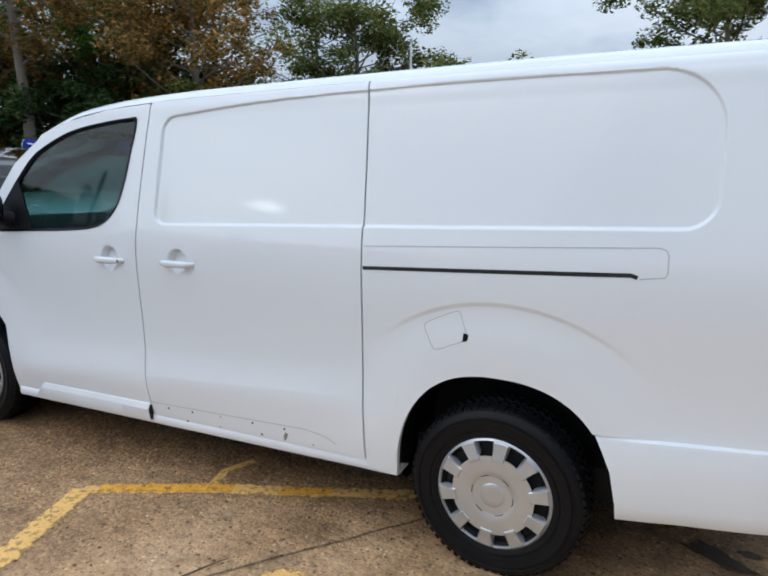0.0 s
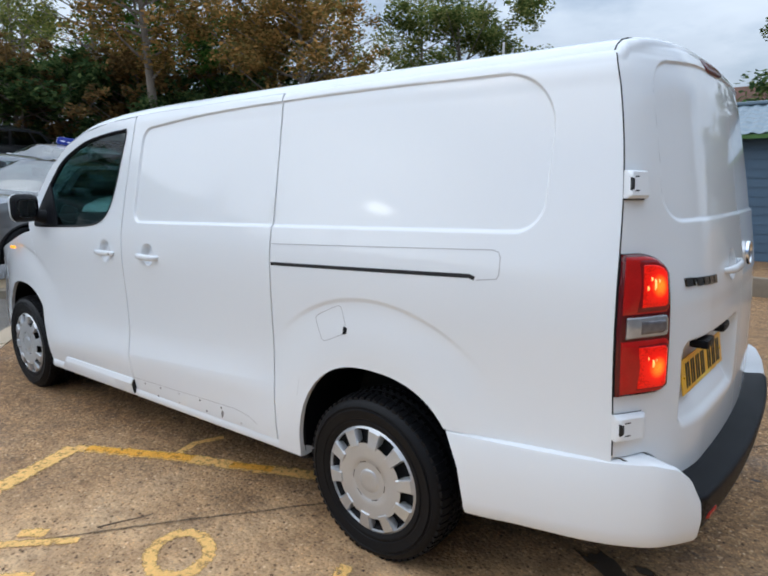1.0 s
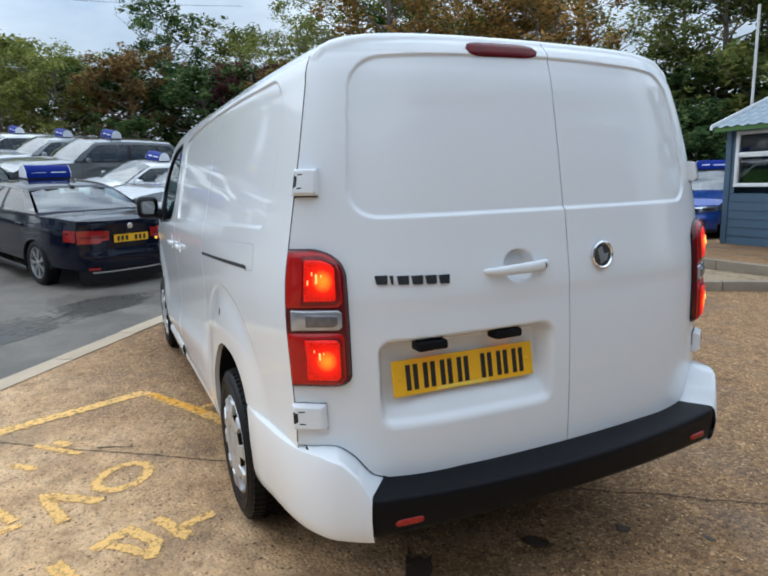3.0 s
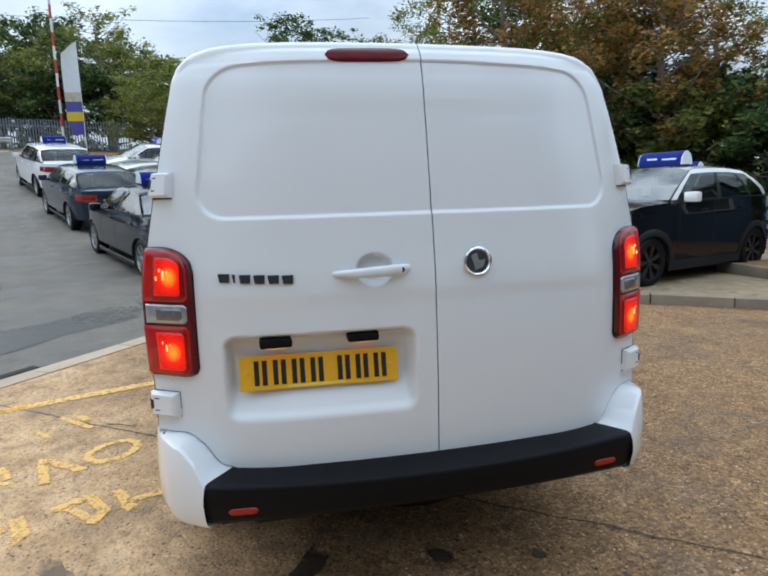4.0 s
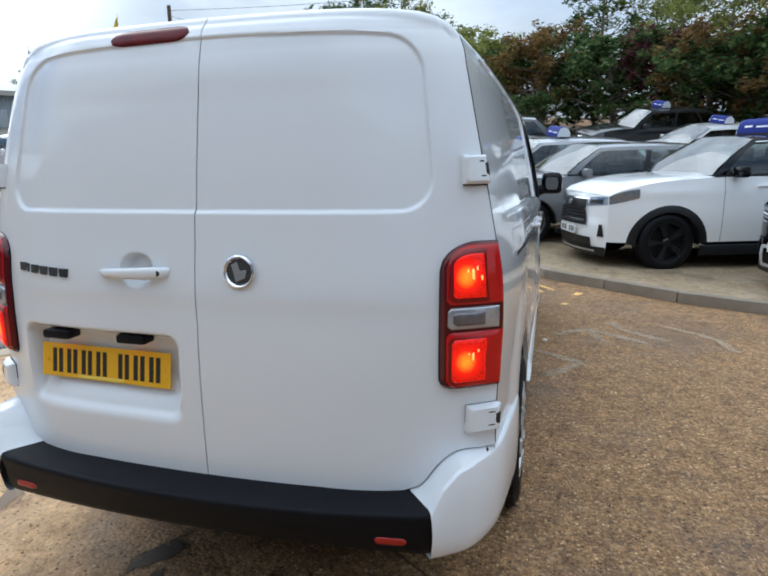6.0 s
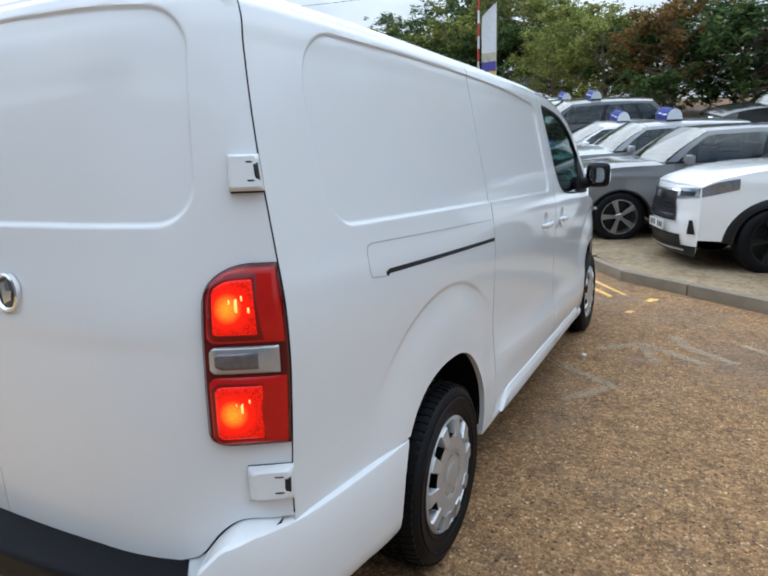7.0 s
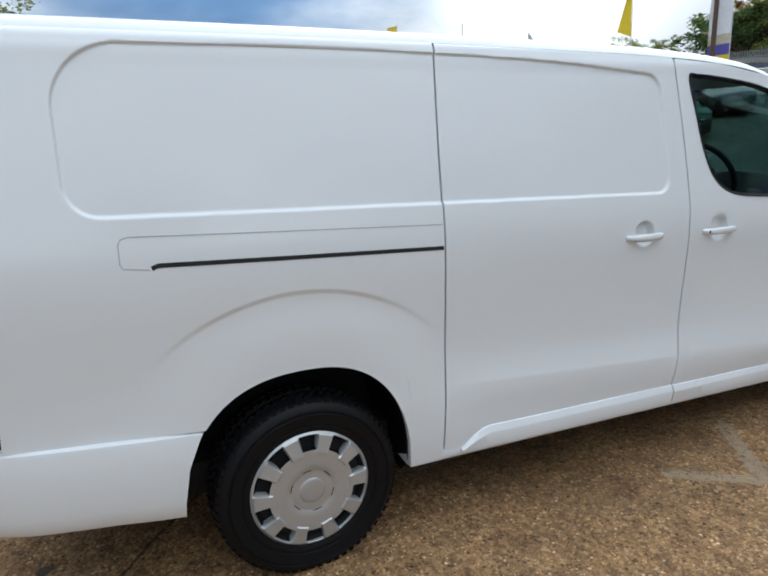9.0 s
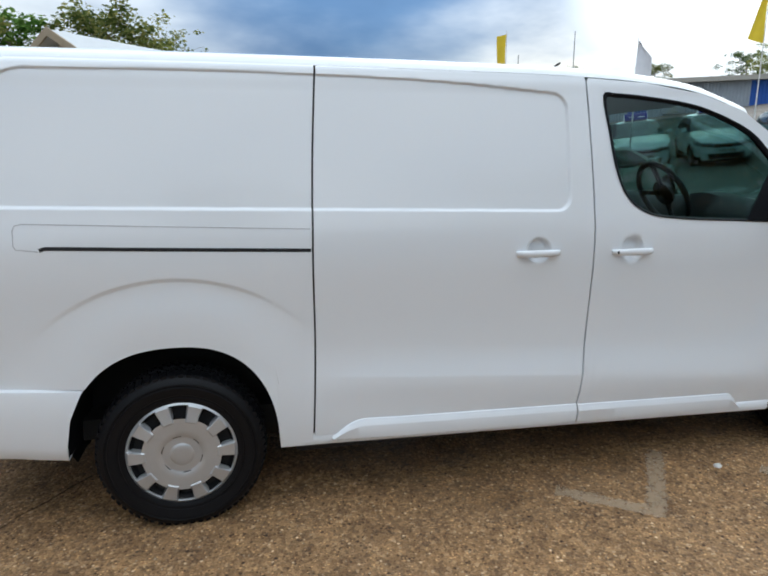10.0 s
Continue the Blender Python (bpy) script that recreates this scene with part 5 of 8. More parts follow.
        blotch = ramp(noise_tex(7.5, 7, 0.68).outputs["Fac"], [(0.34, (0.62, 0.57, 0.53)), (0.48, (1, 1, 1)), (0.66, (1.34, 1.31, 1.27))])
        col = mix("MULTIPLY", 0.8, col, blotch.outputs["Color"])
        speck = ramp(noise_tex(95, 2).outputs["Fac"], [(0.34, (0.55, 0.5, 0.45)), (0.42, (1, 1, 1))])
        col = mix("MULTIPLY", 0.8, col, speck.outputs["Color"])
        damp = ramp(noise_tex(0.8, 6, 0.65).outputs["Fac"], [(0.50, (0, 0, 0)), (0.62, (1, 1, 1))])
    if not asphalt:
        grain = ramp(noise_tex(34, 5, 0.7).outputs["Fac"], [(0.36, (0.5, 0.46, 0.42)), (0.47, (1, 1, 1)), (0.6, (1, 1, 1)), (0.70, (1.35, 1.3, 1.25))])
        col = mix("MULTIPLY", 0.75, col, grain.outputs["Color"])
        warm = n.new("ShaderNodeVectorMath")
        warm.operation = "MULTIPLY"
        warm.inputs[1].default_value = (1.10, 0.925, 0.735) if not stand_ else (0.80, 0.80, 0.76)
        l.new(col, warm.inputs[0])
        col = warm.outputs[0]
    wet = n.new("ShaderNodeMath")
    wet.operation = "MULTIPLY"
    wet.inputs[1].default_value = 0.55 if asphalt else 0.5
    l.new(damp.outputs["Color"], wet.inputs[0])
    dark = n.new("ShaderNodeMix")
    dark.data_type, dark.blend_type = "RGBA", "MULTIPLY"
    dark.inputs[7].default_value = (0.42, 0.40, 0.38, 1)
    l.new(wet.outputs[0], dark.inputs[0])
    l.new(col, dark.inputs[6])
    l.new(dark.outputs[2], b.inputs["Base Color"])
    rr = n.new("ShaderNodeMapRange")
    rr.inputs["To Min"].default_value, rr.inputs["To Max"].default_value = 0.85, 0.50
    l.new(damp.outputs["Color"], rr.inputs["Value"])
    l.new(rr.outputs[0], b.inputs["Roughness"])
    bp = n.new("ShaderNodeBump")
    bp.inputs["Strength"].default_value, bp.inputs["Distance"].default_value = 0.7, 0.006
    l.new(v1.outputs["Distance"], bp.inputs["Height"])
    bp.invert = True
    l.new(bp.outputs["Normal"], b.inputs["Normal"])
    return m


CONCRETE = ground_mat("aggregate_concrete")
STAND_CONCRETE = ground_mat("stand_concrete", stand_=True)
ASPHALT = ground_mat("worn_asphalt", True)
KERBSTONE = mat("kerb_concrete", (0.20, 0.165, 0.122), 0.9, var=0.6, scale=4, fine=0.25, fscale=90, bump=0.5, bscale=120, obj_random=0.10)
GUTTER_STONE = mat("gutter_concrete", (0.38, 0.30, 0.21), 0.8, var=0.3, scale=3, fine=0.2, fscale=80, bump=0.4, bscale=150, obj_random=0.08)


def spaced(lo, hi, mid, fine, far):
    """Coordinates that are close together near mid and wide apart far off."""
    out, x = [mid], mid
    while x < hi:
        x += fine * (1 + abs(x - mid) * far)
        out.append(min(x, hi))
    x = mid
    while x > lo:
        x -= fine * (1 + abs(x - mid) * far)
        out.insert(0, max(x, lo))
    return np.array(out)


gx, gy = np.meshgrid(spaced(-900, 900, -3, 0.35, 0.06), spaced(-900, 900, 0, 0.35, 0.06), indexing="ij")
ground = part("ground", Shape().grid(np.stack([gx, gy, ground_z(gx, gy)], -1), True), CONCRETE)
tagged(ground, "brown exposed-aggregate concrete yard with damp patches", "ground", kind="structure")

(g0x, g0y), (gdx, gdy) = GUTTER
gnx, gny = -0.604, -0.797


def lane(a, d, up=0.0):
    """A point a metres along the gutter and d metres beyond it."""
    x, y = g0x + gdx * a + gnx * d, g0y + gdy * a + gny * d
    return (x, y, float(ground_z(x, y)) + up)


rows = []
for d in np.concatenate([np.linspace(0.16, 6, 20), np.linspace(6.6, 60, 40)]):
    rows.append([lane(a, d, 0.007) for a in np.concatenate([np.linspace(-45, -8, 16), np.linspace(-6, 9.2 + d * 0.15 + 0.5 * max(d - 8, 0), 30)])])
road = part("road", Shape().grid(rows, True), ASPHALT)
tagged(road, "patchy grey asphalt lane, partly wet", "road", kind="structure")
gutter = thing("gutter", "pale concrete edging strip between yard and asphalt", "gutter", kind="structure")
stone = Shape().box((-0.455, -0.125, -0.05), (0.455, 0.085, 0.010), 0.004).mesh("edging_stone")
for k in range(-16, 11):
    x, y, z = lane(k * 0.915, 0.085)
    o = part("edging_stone", stone, GUTTER_STONE, gutter)
    o.matrix_basis = pose(x, y, z, 0, 0, math.degrees(math.atan2(gdy, gdx)) + random.uniform(-0.4, 0.4))
# slotted drain beside the edging
drain = thing("drain_channel", "slotted iron drain grating along the asphalt edge", "drain", kind="structure")
IRON = mat("cast_iron", (0.05, 0.045, 0.04), 0.6, metal=0.5, var=0.3)
bar = Shape().box((-0.008, -0.05, -0.01), (0.008, 0.05, 0.016)).mesh("grating_bar")
for k in range(110):
    x, y, z = lane(-1.6 + k * 0.028, 0.235)
    part("grating_bar", bar, IRON, drain).matrix_basis = pose(x, y, z, 0, 0, math.degrees(math.atan2(gdy, gdx)))

# raised parking behind the kerb
def deck_up(x, y):
    """The stand's height over the yard: it falls a little behind the kerb."""
    d = float(side_of_kerb(np.array(x), np.array(y)))
    return KERB_UP - 0.006 - 0.03 * float(smooth(0.4, 3.0, d))


def kerb_path(step):
    out = []
    for a, b in zip(KERB, KERB[1:]):
        n = max(1, round(math.dist(a, b) / step))
        out += [((a[0] + (b[0] - a[0]) * k / n), (a[1] + (b[1] - a[1]) * k / n)) for k in range(n)]
    return out + [KERB[-1]]


kp = kerb_path(0.914)
kerb = thing("kerb", "weathered concrete kerb stones along the raised parking", "kerb", kind="structure")
for a, b in zip(kp, kp[1:]):
    ln, ang = math.dist(a, b), math.atan2(b[1] - a[1], b[0] - a[0])
    mx, my = (a[0] + b[0]) / 2, (a[1] + b[1]) / 2
    h = KERB_UP + random.uniform(-0.006, 0.006)
    g = Shape().box((-ln / 2 + 0.005, 0.0, -0.15), (ln / 2 - 0.005, 0.13, h), 0.014)
    part("kerb_stone", g, KERBSTONE, kerb).matrix_basis = pose(mx, my, float(ground_z(mx, my)), 0, 0, math.degrees(ang) + random.uniform(-0.5, 0.5))
rows = []
for d in np.concatenate([[0.12, 0.3, 0.6], np.linspace(1.0, 12, 14), [16, 22]]):
    row = []
    for (ax, ay) in kp:
        x, y = ax - 0.62 * d if d > 0.5 else ax - 0.62 * d, ay + 0.78 * d
        row.append((x, y, float(ground_z(x, y)) + deck_up(x, y)))
    rows.append(row)
deck = part("pavement", Shape().grid(rows, True), STAND_CONCRETE)
tagged(deck, "raised concrete parking stand with damp stains", "pavement", kind="structure")

def worn_edge(m, wear, full, scale=30.0):
    """Lets the ground show through where a thin layer is chipped, most of all along its edges."""
    n, l = m.node_tree.nodes, m.node_tree.links
    at, tc, t, ad, mr = (n.new(k) for k in ("ShaderNodeAttribute", "ShaderNodeTexCoord", "ShaderNodeTexNoise", "ShaderNodeMath", "ShaderNodeMapRange"))
    tr, mx = n.new("ShaderNodeBsdfTransparent"), n.new("ShaderNodeMixShader")
    at.attribute_name = "edge"
    t.inputs["Scale"].default_value, t.inputs["Detail"].default_value, t.inputs["Roughness"].default_value = scale, 8, 0.7
    ad.operation = "MULTIPLY_ADD"
    ad.inputs[1].default_value = 2.4
    l.new(tc.outputs["Object"], t.inputs["Vector"])
    l.new(t.outputs["Fac"], ad.inputs[0])
    l.new(at.outputs["Fac"], ad.inputs[2])
    mr.inputs["From Min"].default_value, mr.inputs["From Max"].default_value = wear, wear + 0.45
    mr.inputs["To Max"].default_value = full
    l.new(ad.outputs[0], mr.inputs["Value"])
    l.new(mr.outputs[0], mx.inputs[0])
    l.new(tr.outputs[0], mx.inputs[1])
    l.new(n["Principled BSDF"].outputs[0], mx.inputs[2])
    l.new(mx.outputs[0], n["Material Output"].inputs["Surface"])
    return m


# joint and cracks
JOINT = mat("dirty_joint", (0.06, 0.045, 0.032), 0.95, var=0.4, scale=20)


worn_edge(JOINT, 1.45, 0.6)


def ground_strip(name, pts, width, material, up=0.004, rag=0.25, step=0.05, seed=1, label="", cat="", taper_ends=False):
    """A flat strip on the ground with ragged edges."""
    rnd = random.Random(seed)
    line = []
    for a, b in zip(pts, pts[1:]):
        n = max(1, int(math.dist(a, b) / step))
        line += [(a[0] + (b[0] - a[0]) * k / n, a[1] + (b[1] - a[1]) * k / n) for k in range(n)]
    line.append(pts[-1])
    rows = []
    for i, p in enumerate(line):
        a, b = line[max(i - 1, 0)], line[min(i + 1, len(line) - 1)]
        ln = math.dist(a, b) or 1
        nx, ny = -(b[1] - a[1]) / ln, (b[0] - a[0]) / ln
        w = width / 2
        row = []
        for k in (-1, -0.45, 0.45, 1):
            e = w * 1.25 * (1 + (rnd.uniform(-rag, rag) if abs(k) == 1 else 0))
            x, y = p[0] + nx * k * e, p[1] + ny * k * e
            row.append((x, y, float(ground_z(x, y)) + up))
        rows.append(row)
    ob = part(name, Shape().grid(rows), material)
    body = ob.data.attributes.new("edge", "FLOAT", "POINT")
    body.data.foreach_set("value", [0.0, 1.0, 1.0, 0.0] * len(rows))
    if label:
        tagged(ob, label, cat, kind="structure")
    return ob


def wander(a, b, amp, seed):
    rnd = random.Random(seed)
    n = max(2, int(math.dist(a, b) / 0.12))
    return [(a[0] + (b[0] - a[0]) * k / n + rnd.uniform(-amp, amp), a[1] + (b[1] - a[1]) * k / n + rnd.uniform(-amp, amp)) for k in range(n + 1)]


ground_strip("slab_joint", wander((-2.6, -3.6), (3.6, 4.45), 0.010, 3), 0.013, JOINT, 0.004, 0.7, 0.03, 4, "dark dirt-filled joint across the concrete", "joint")
ground_strip("slab_joint", wander((-3.6, -1.8), (-0.9, -5.3), 0.012, 5), 0.010, JOINT, 0.004, 0.7, 0.03, 6, "dark dirt-filled joint across the concrete", "joint")

# road paint
def paint_mat(name, base, wear, full=0.92):
    """Worn road paint."""
    return worn_edge(mat(name, base, 0.7, var=0.25, scale=7, fine=0.25, fscale=60, bump=0.4, bscale=140), wear, full)


YELLOW = paint_mat("worn_yellow_paint", (0.70, 0.42, 0.13), 1.74)
FRESH = paint_mat("fresher_orange_paint", (0.66, 0.33, 0.035), 1.72)
FADED = paint_mat("faded_paint", (0.40, 0.30, 0.20), 1.70, 0.5)
WHITE_LINE = mat("white_road_paint", (0.42, 0.41, 0.38), 0.7, var=0.35, scale=7, fine=0.3, fscale=60)
marks = [
    ([(-1.15, -3.0), (-1.46, -2.55), (-1.95, -1.24)], 0.118, YELLOW), ([(-1.95, -1.24), (-1.40, -0.945), (-0.94, -0.75), (-0.45, -0.53)], 0.092, YELLOW),
    ([(-1.88, -1.20), (-1.40, -0.945), (-1.30, -0.90)], 0.062, FRESH), ([(-1.08, -0.81), (-0.86, -0.71)], 0.060, FRESH), ([(-1.36, -2.70), (-1.48, -2.50), (-1.60, -2.20)], 0.055, FRESH),
    ([(-1.42, -0.93), (-1.46, -0.78), (-1.40, -0.62)], 0.05, YELLOW),
    ([(-0.39, -1.53), (-0.585, -1.795), (-0.27, -1.69)], 0.062, YELLOW),
    ([(-0.10, -1.30), (0.13, -1.185)], 0.062, YELLOW), ([(0.035, -1.225), (-0.005, -1.12), (-0.02, -1.055)], 0.055, YELLOW),
    ([(0.03, -1.57), (-0.06, -1.42), (0.09, -1.32), (0.21, -1.35)], 0.062, YELLOW), ([(0.03, -1.50), (0.16, -1.36)], 0.05, YELLOW),
    ([(-1.28, -1.89), (-1.03, -1.64)], 0.05, YELLOW), ([(-1.28, -1.78), (-1.19, -1.70)], 0.06, YELLOW), ([(-1.06, -1.99), (-0.93, -1.86)], 0.05, YELLOW),
    ([(-1.04, -2.46), (-1.12, -2.27), (-0.98, -2.22), (-0.93, -2.40)], 0.045, YELLOW),
    ([(-0.86, -2.72), (-0.97, -2.60), (-0.90, -2.46), (-0.78, -2.52), (-0.86, -2.70)], 0.045, YELLOW),
    ([(-0.45, -2.23), (-0.52, -1.98), (-0.38, -1.90)], 0.055, YELLOW), ([(-0.26, -2.10), (-0.34, -1.86)], 0.05, YELLOW),
    ([(-0.10, -2.42), (-0.22, -2.22), (-0.40, -2.26)], 0.05, YELLOW), ([(-0.06, -2.30), (-0.16, -2.08)], 0.05, YELLOW),
    ([(0.25, -1.62), (0.06, -1.71)], 0.075, YELLOW), ([(0.25, -1.62), (0.29, -1.66)], 0.05, YELLOW),
    ([(0.42, -1.78), (0.24, -1.88), (0.12, -1.84), (0.18, -1.72)], 0.065, YELLOW), ([(0.48, -2.05), (0.30, -2.08)], 0.08, YELLOW),
    ([(-5.35, 0.62), (-4.62, 1.11)], 0.06, YELLOW), ([(-5.15, 0.55), (-4.5, 0.98)], 0.06, YELLOW), ([(-4.55, 1.40), (-4.40, 1.34)], 0.09, YELLOW), ([(-3.98, 1.24), (-3.90, 1.20)], 0.07, YELLOW),
    ([(-2.33, 0.82), (-1.99, 1.31), (-1.64, 1.05)], 0.085, FADED), ([(-2.72, 1.10), (-2.97, 1.40), (-2.62, 1.86)], 0.09, FADED), ([(-3.27, 1.62), (-2.98, 1.72), (-2.72, 2.05)], 0.09, FADED), ([(-2.97, 1.40), (-2.55, 1.52)], 0.07, FADED),
    ([(-3.2, 2.1), (-2.85, 2.45), (-2.5, 2.5)], 0.08, FADED),
]
for k, (pts, w, m) in enumerate(marks):
    ground_strip("paint_mark", pts, w * 1.3, m, 0.0045 if m is not FRESH else 0.0075, 0.22, 0.035, 20 + k, "worn yellow painted marking on concrete" if m is YELLOW else "orange-yellow repainted marking on concrete" if m is FRESH else "faded tan painted marking on concrete", "road marking")
ring_pts = [(-0.612 + 0.155 * math.cos(a) * 0.8 - 0.06 * math.sin(a), -1.425 + 0.125 * math.sin(a) + 0.03 * math.cos(a)) for a in np.linspace(0, math.tau, 22)]
ground_strip("paint_mark", ring_pts, 0.075, YELLOW, 0.0045, 0.2, 0.03, 99, "worn yellow painted ring on concrete", "road marking")


def road_poly(pts):
    ob = part("road_marking", Shape().poly([(x, y, float(ground_z(x, y)) + 0.013) for x, y in pts]), WHITE_LINE)
    tagged(ob, "worn white painted arrow or figure on asphalt", "road marking", kind="structure")


road_poly([(-10.4, -6.2), (-9.2, -5.8), (-9.75, -6.35), (-9.95, -6.8)])
road_poly([(-9.8, -6.2), (-11.2, -7.45), (-11.5, -7.15), (-10.0, -6.1)])
for (x, y) in ((-14.1, -8.9), (-13.8, -8.0), (-11.2, -8.6), (-11.7, -7.95)):
    ang = math.atan2(-0.45, -0.89)
    for dx, dy, w, h in ((-0.32, 0, 0.10, 0.5), (0.0, 0, 0.10, 0.5), (0.32, 0, 0.10, 0.5), (0, -0.22, 0.7, 0.08), (0, 0.22, 0.7, 0.08)):
        if (dx > 0.3 and x < -12) or (dy < 0 and y > -8.5):
            continue
        c, s_ = math.cos(ang), math.sin(ang)
        road_poly([(x + c * (dx + a * w / 2) - s_ * (dy + b * h / 2), y + s_ * (dx + a * w / 2) + c * (dy + b * h / 2)) for a, b in ((-1, -1), (1, -1), (1, 1), (-1, 1))])
road_poly([(-30.0, -15.2), (-33.0, -15.8), (-33.0, -15.65), (-30.0, -15.05)])

# stains, twig and bits
def stain_mat(name, base, rough, full=0.9):
    """A stain that thins out unevenly towards its edge."""
    m = mat(name, base, rough, var=0.4, scale=9, fine=0.3, fscale=80)
    n, l = m.node_tree.nodes, m.node_tree.links
    tc, sub_, ln_, ns, ad, mr = (n.new(k) for k in ("ShaderNodeTexCoord", "ShaderNodeVectorMath", "ShaderNodeVectorMath", "ShaderNodeTexNoise", "ShaderNodeMath", "ShaderNodeMapRange"))
    tr, mx = n.new("ShaderNodeBsdfTransparent"), n.new("ShaderNodeMixShader")
    sub_.operation, ln_.operation, ad.operation = "MULTIPLY_ADD", "LENGTH", "MULTIPLY_ADD"
    sub_.inputs[1].default_value, sub_.inputs[2].default_value = (2, 2, 0), (-1, -1, 0)
    ns.inputs["Scale"].default_value, ns.inputs["Detail"].default_value = 14.0, 7.0
    l.new(tc.outputs["Generated"], sub_.inputs[0])
    l.new(sub_.outputs[0], ln_.inputs[0])
    l.new(tc.outputs["Object"], ns.inputs["Vector"])
    l.new(ns.outputs["Fac"], ad.inputs[0])
    ad.inputs[1].default_value = 1.3
    l.new(ln_.outputs["Value"], ad.inputs[2])
    mr.inputs["From Min"].default_value, mr.inputs["From Max"].default_value = 1.05, 1.5
    mr.inputs["To Min"].default_value, mr.inputs["To Max"].default_value = full, 0.0
    l.new(ad.outputs[0], mr.inputs["Value"])
    l.new(mr.outputs[0], mx.inputs[0])
    l.new(tr.outputs[0], mx.inputs[1])
    l.new(n["Principled BSDF"].outputs[0], mx.inputs[2])
    l.new(mx.outputs[0], n["Material Output"].inputs["Surface"])
    return m


STAIN = stain_mat("oil_stain", (0.045, 0.032, 0.022), 0.5)


def blob(name, cx, cy, rx, ry, ang, seed, material, label, cat, up=0.0042):
    rnd = random.Random(seed)
    ph = [rnd.uniform(0, 6.28) for _ in range(4)]
    pts = []
    for k in range(26):
        a = k * math.tau / 26
        r = 1 + 0.22 * math.sin(2 * a + ph[0]) + 0.16 * math.sin(3 * a + ph[1]) + 0.12 * math.sin(5 * a + ph[2]) + 0.08 * math.sin(9 * a + ph[3])
        x, y = rx * r * math.cos(a), ry * r * math.sin(a)
        x, y = cx + x * math.cos(ang) - y * math.sin(ang), cy + x * math.sin(ang) + y * math.cos(ang)
        pts.append((x, y, float(ground_z(x, y)) + up))
    tagged(part(name, Shape().poly(pts), material), label, cat, kind="structure")


for k, (x, y, rx, ry, a) in enumerate(((0.87, 0.10, 0.10, 0.065, 0.6), (0.79, -0.42, 0.20, 0.06, -0.5), (0.92, -0.35, 0.06, 0.03, 0.3), (0.94, 0.49, 0.05, 0.035, 0.2), (1.32, -0.62, 0.05, 0.018, 0.9), (1.15, 0.75, 0.04, 0.02, 0.1))):
    blob("oil_stain", x, y, rx, ry, a, 40 + k, STAIN, "dark oily stain on the concrete", "stain")
DAMP = stain_mat("damp_patch", (0.13, 0.085, 0.05), 0.5, 0.75)
for k, (x, y, rx, ry, a) in enumerate(((0.62, -1.38, 0.20, 0.07, 0.5), (0.86, -1.45, 0.12, 0.06, 0.0), (-0.62, -2.32, 0.16, 0.09, 0.3), (0.30, -1.98, 0.10, 0.06, 1.2), (-0.9, -2.35, 0.09, 0.04, 0.4))):
    blob("damp_patch", x, y, rx, ry, a, 60 + k, DAMP, "damp brown patch on the concrete", "stain", 0.0036)
PUDDLE = mat("puddle_water", (0.03, 0.03, 0.03), 0.03, var=0.1, rvar=0.0)
blob("puddle", -2.65, -3.75, 0.75, 0.34, math.atan2(gdy, gdx), 77, PUDDLE, "still puddle on asphalt beside the drain", "puddle", 0.016)
WETROAD = stain_mat("wet_asphalt", (0.06, 0.056, 0.05), 0.38, 0.8)
for k, (x, y, rx, ry, a) in enumerate(((-4.0, -2.9, 1.9, 0.55, math.atan2(gdy, gdx)), (-5.6, -1.5, 0.9, 0.45, 2.6), (-6.6, -4.9, 1.3, 0.35, 2.2))):
    blob("wet_patch", x, y, rx, ry, a, 80 + k, WETROAD, "dark wet patch on the asphalt", "stain", 0.0125)
twig = part("twig", Shape().tube([(-1.05, -1.55, 0.012), (-1.0, -1.47, 0.02), (-0.98, -1.40, 0.012), (-0.93, -1.36, 0.03)], [0.004, 0.004, 0.003, 0.002], 6), mat("dry_twig", (0.09, 0.06, 0.04), 0.9))
tagged(twig, "thin dry brown twig lying on concrete", "twig")
g = Shape()
bm = bmesh.new()
bmesh.ops.create_icosphere(bm, subdivisions=2, radius=0.02)
for v in bm.verts:
    v.co *= 1 + 0.25 * noise.noise(v.co * 60)
    v.co.z *= 0.5
g.bm(bm, Matrix.Translation((-2.536, 1.03, 0.008)))
tagged(part("pebble", g, mat("white_pebble", (0.7, 0.68, 0.65), 0.6)), "small white pebble on the concrete", "pebble")
# drain cover on the raised stand
tagged(part("drain_cover", Shape().box((-5.75, 1.55, KERB_UP - 0.01), (-5.4, 1.85, KERB_UP + 0.003), 0.004), IRON), "square iron drain cover set in concrete", "drain cover", kind="structure")
# loose leaves and grit on the concrete
rnd = random.Random(8)
g = Shape()
for k in range(5200):
    x, y = rnd.uniform(-5, 4), (rnd.uniform(0.8, 4.2) if k % 3 else rnd.uniform(-4, 5.5))
    z = float(ground_z(x, y)) + 0.001
    r = rnd.uniform(0.002, 0.006) * (1.6 if rnd.random() < 0.06 else 1)
    a = rnd.uniform(0, 6.28)
    p = [(x + r * math.cos(a + q) * rnd.uniform(0.7, 1.2), y + r * math.sin(a + q), z) for q in (0, 1.4, 3.0, 4.6)]
    top = (x, y, z + r * 0.7)
    for i in range(4):
        g.poly([p[i], p[(i + 1) % 4], top])
grit = part("grit", g, mat("loose_grit", (0.17, 0.125, 0.08), 0.9, island=0.9, var=0.3))
tagged(grit, "loose brown and pale grit scattered on concrete", "grit", kind="stuff")


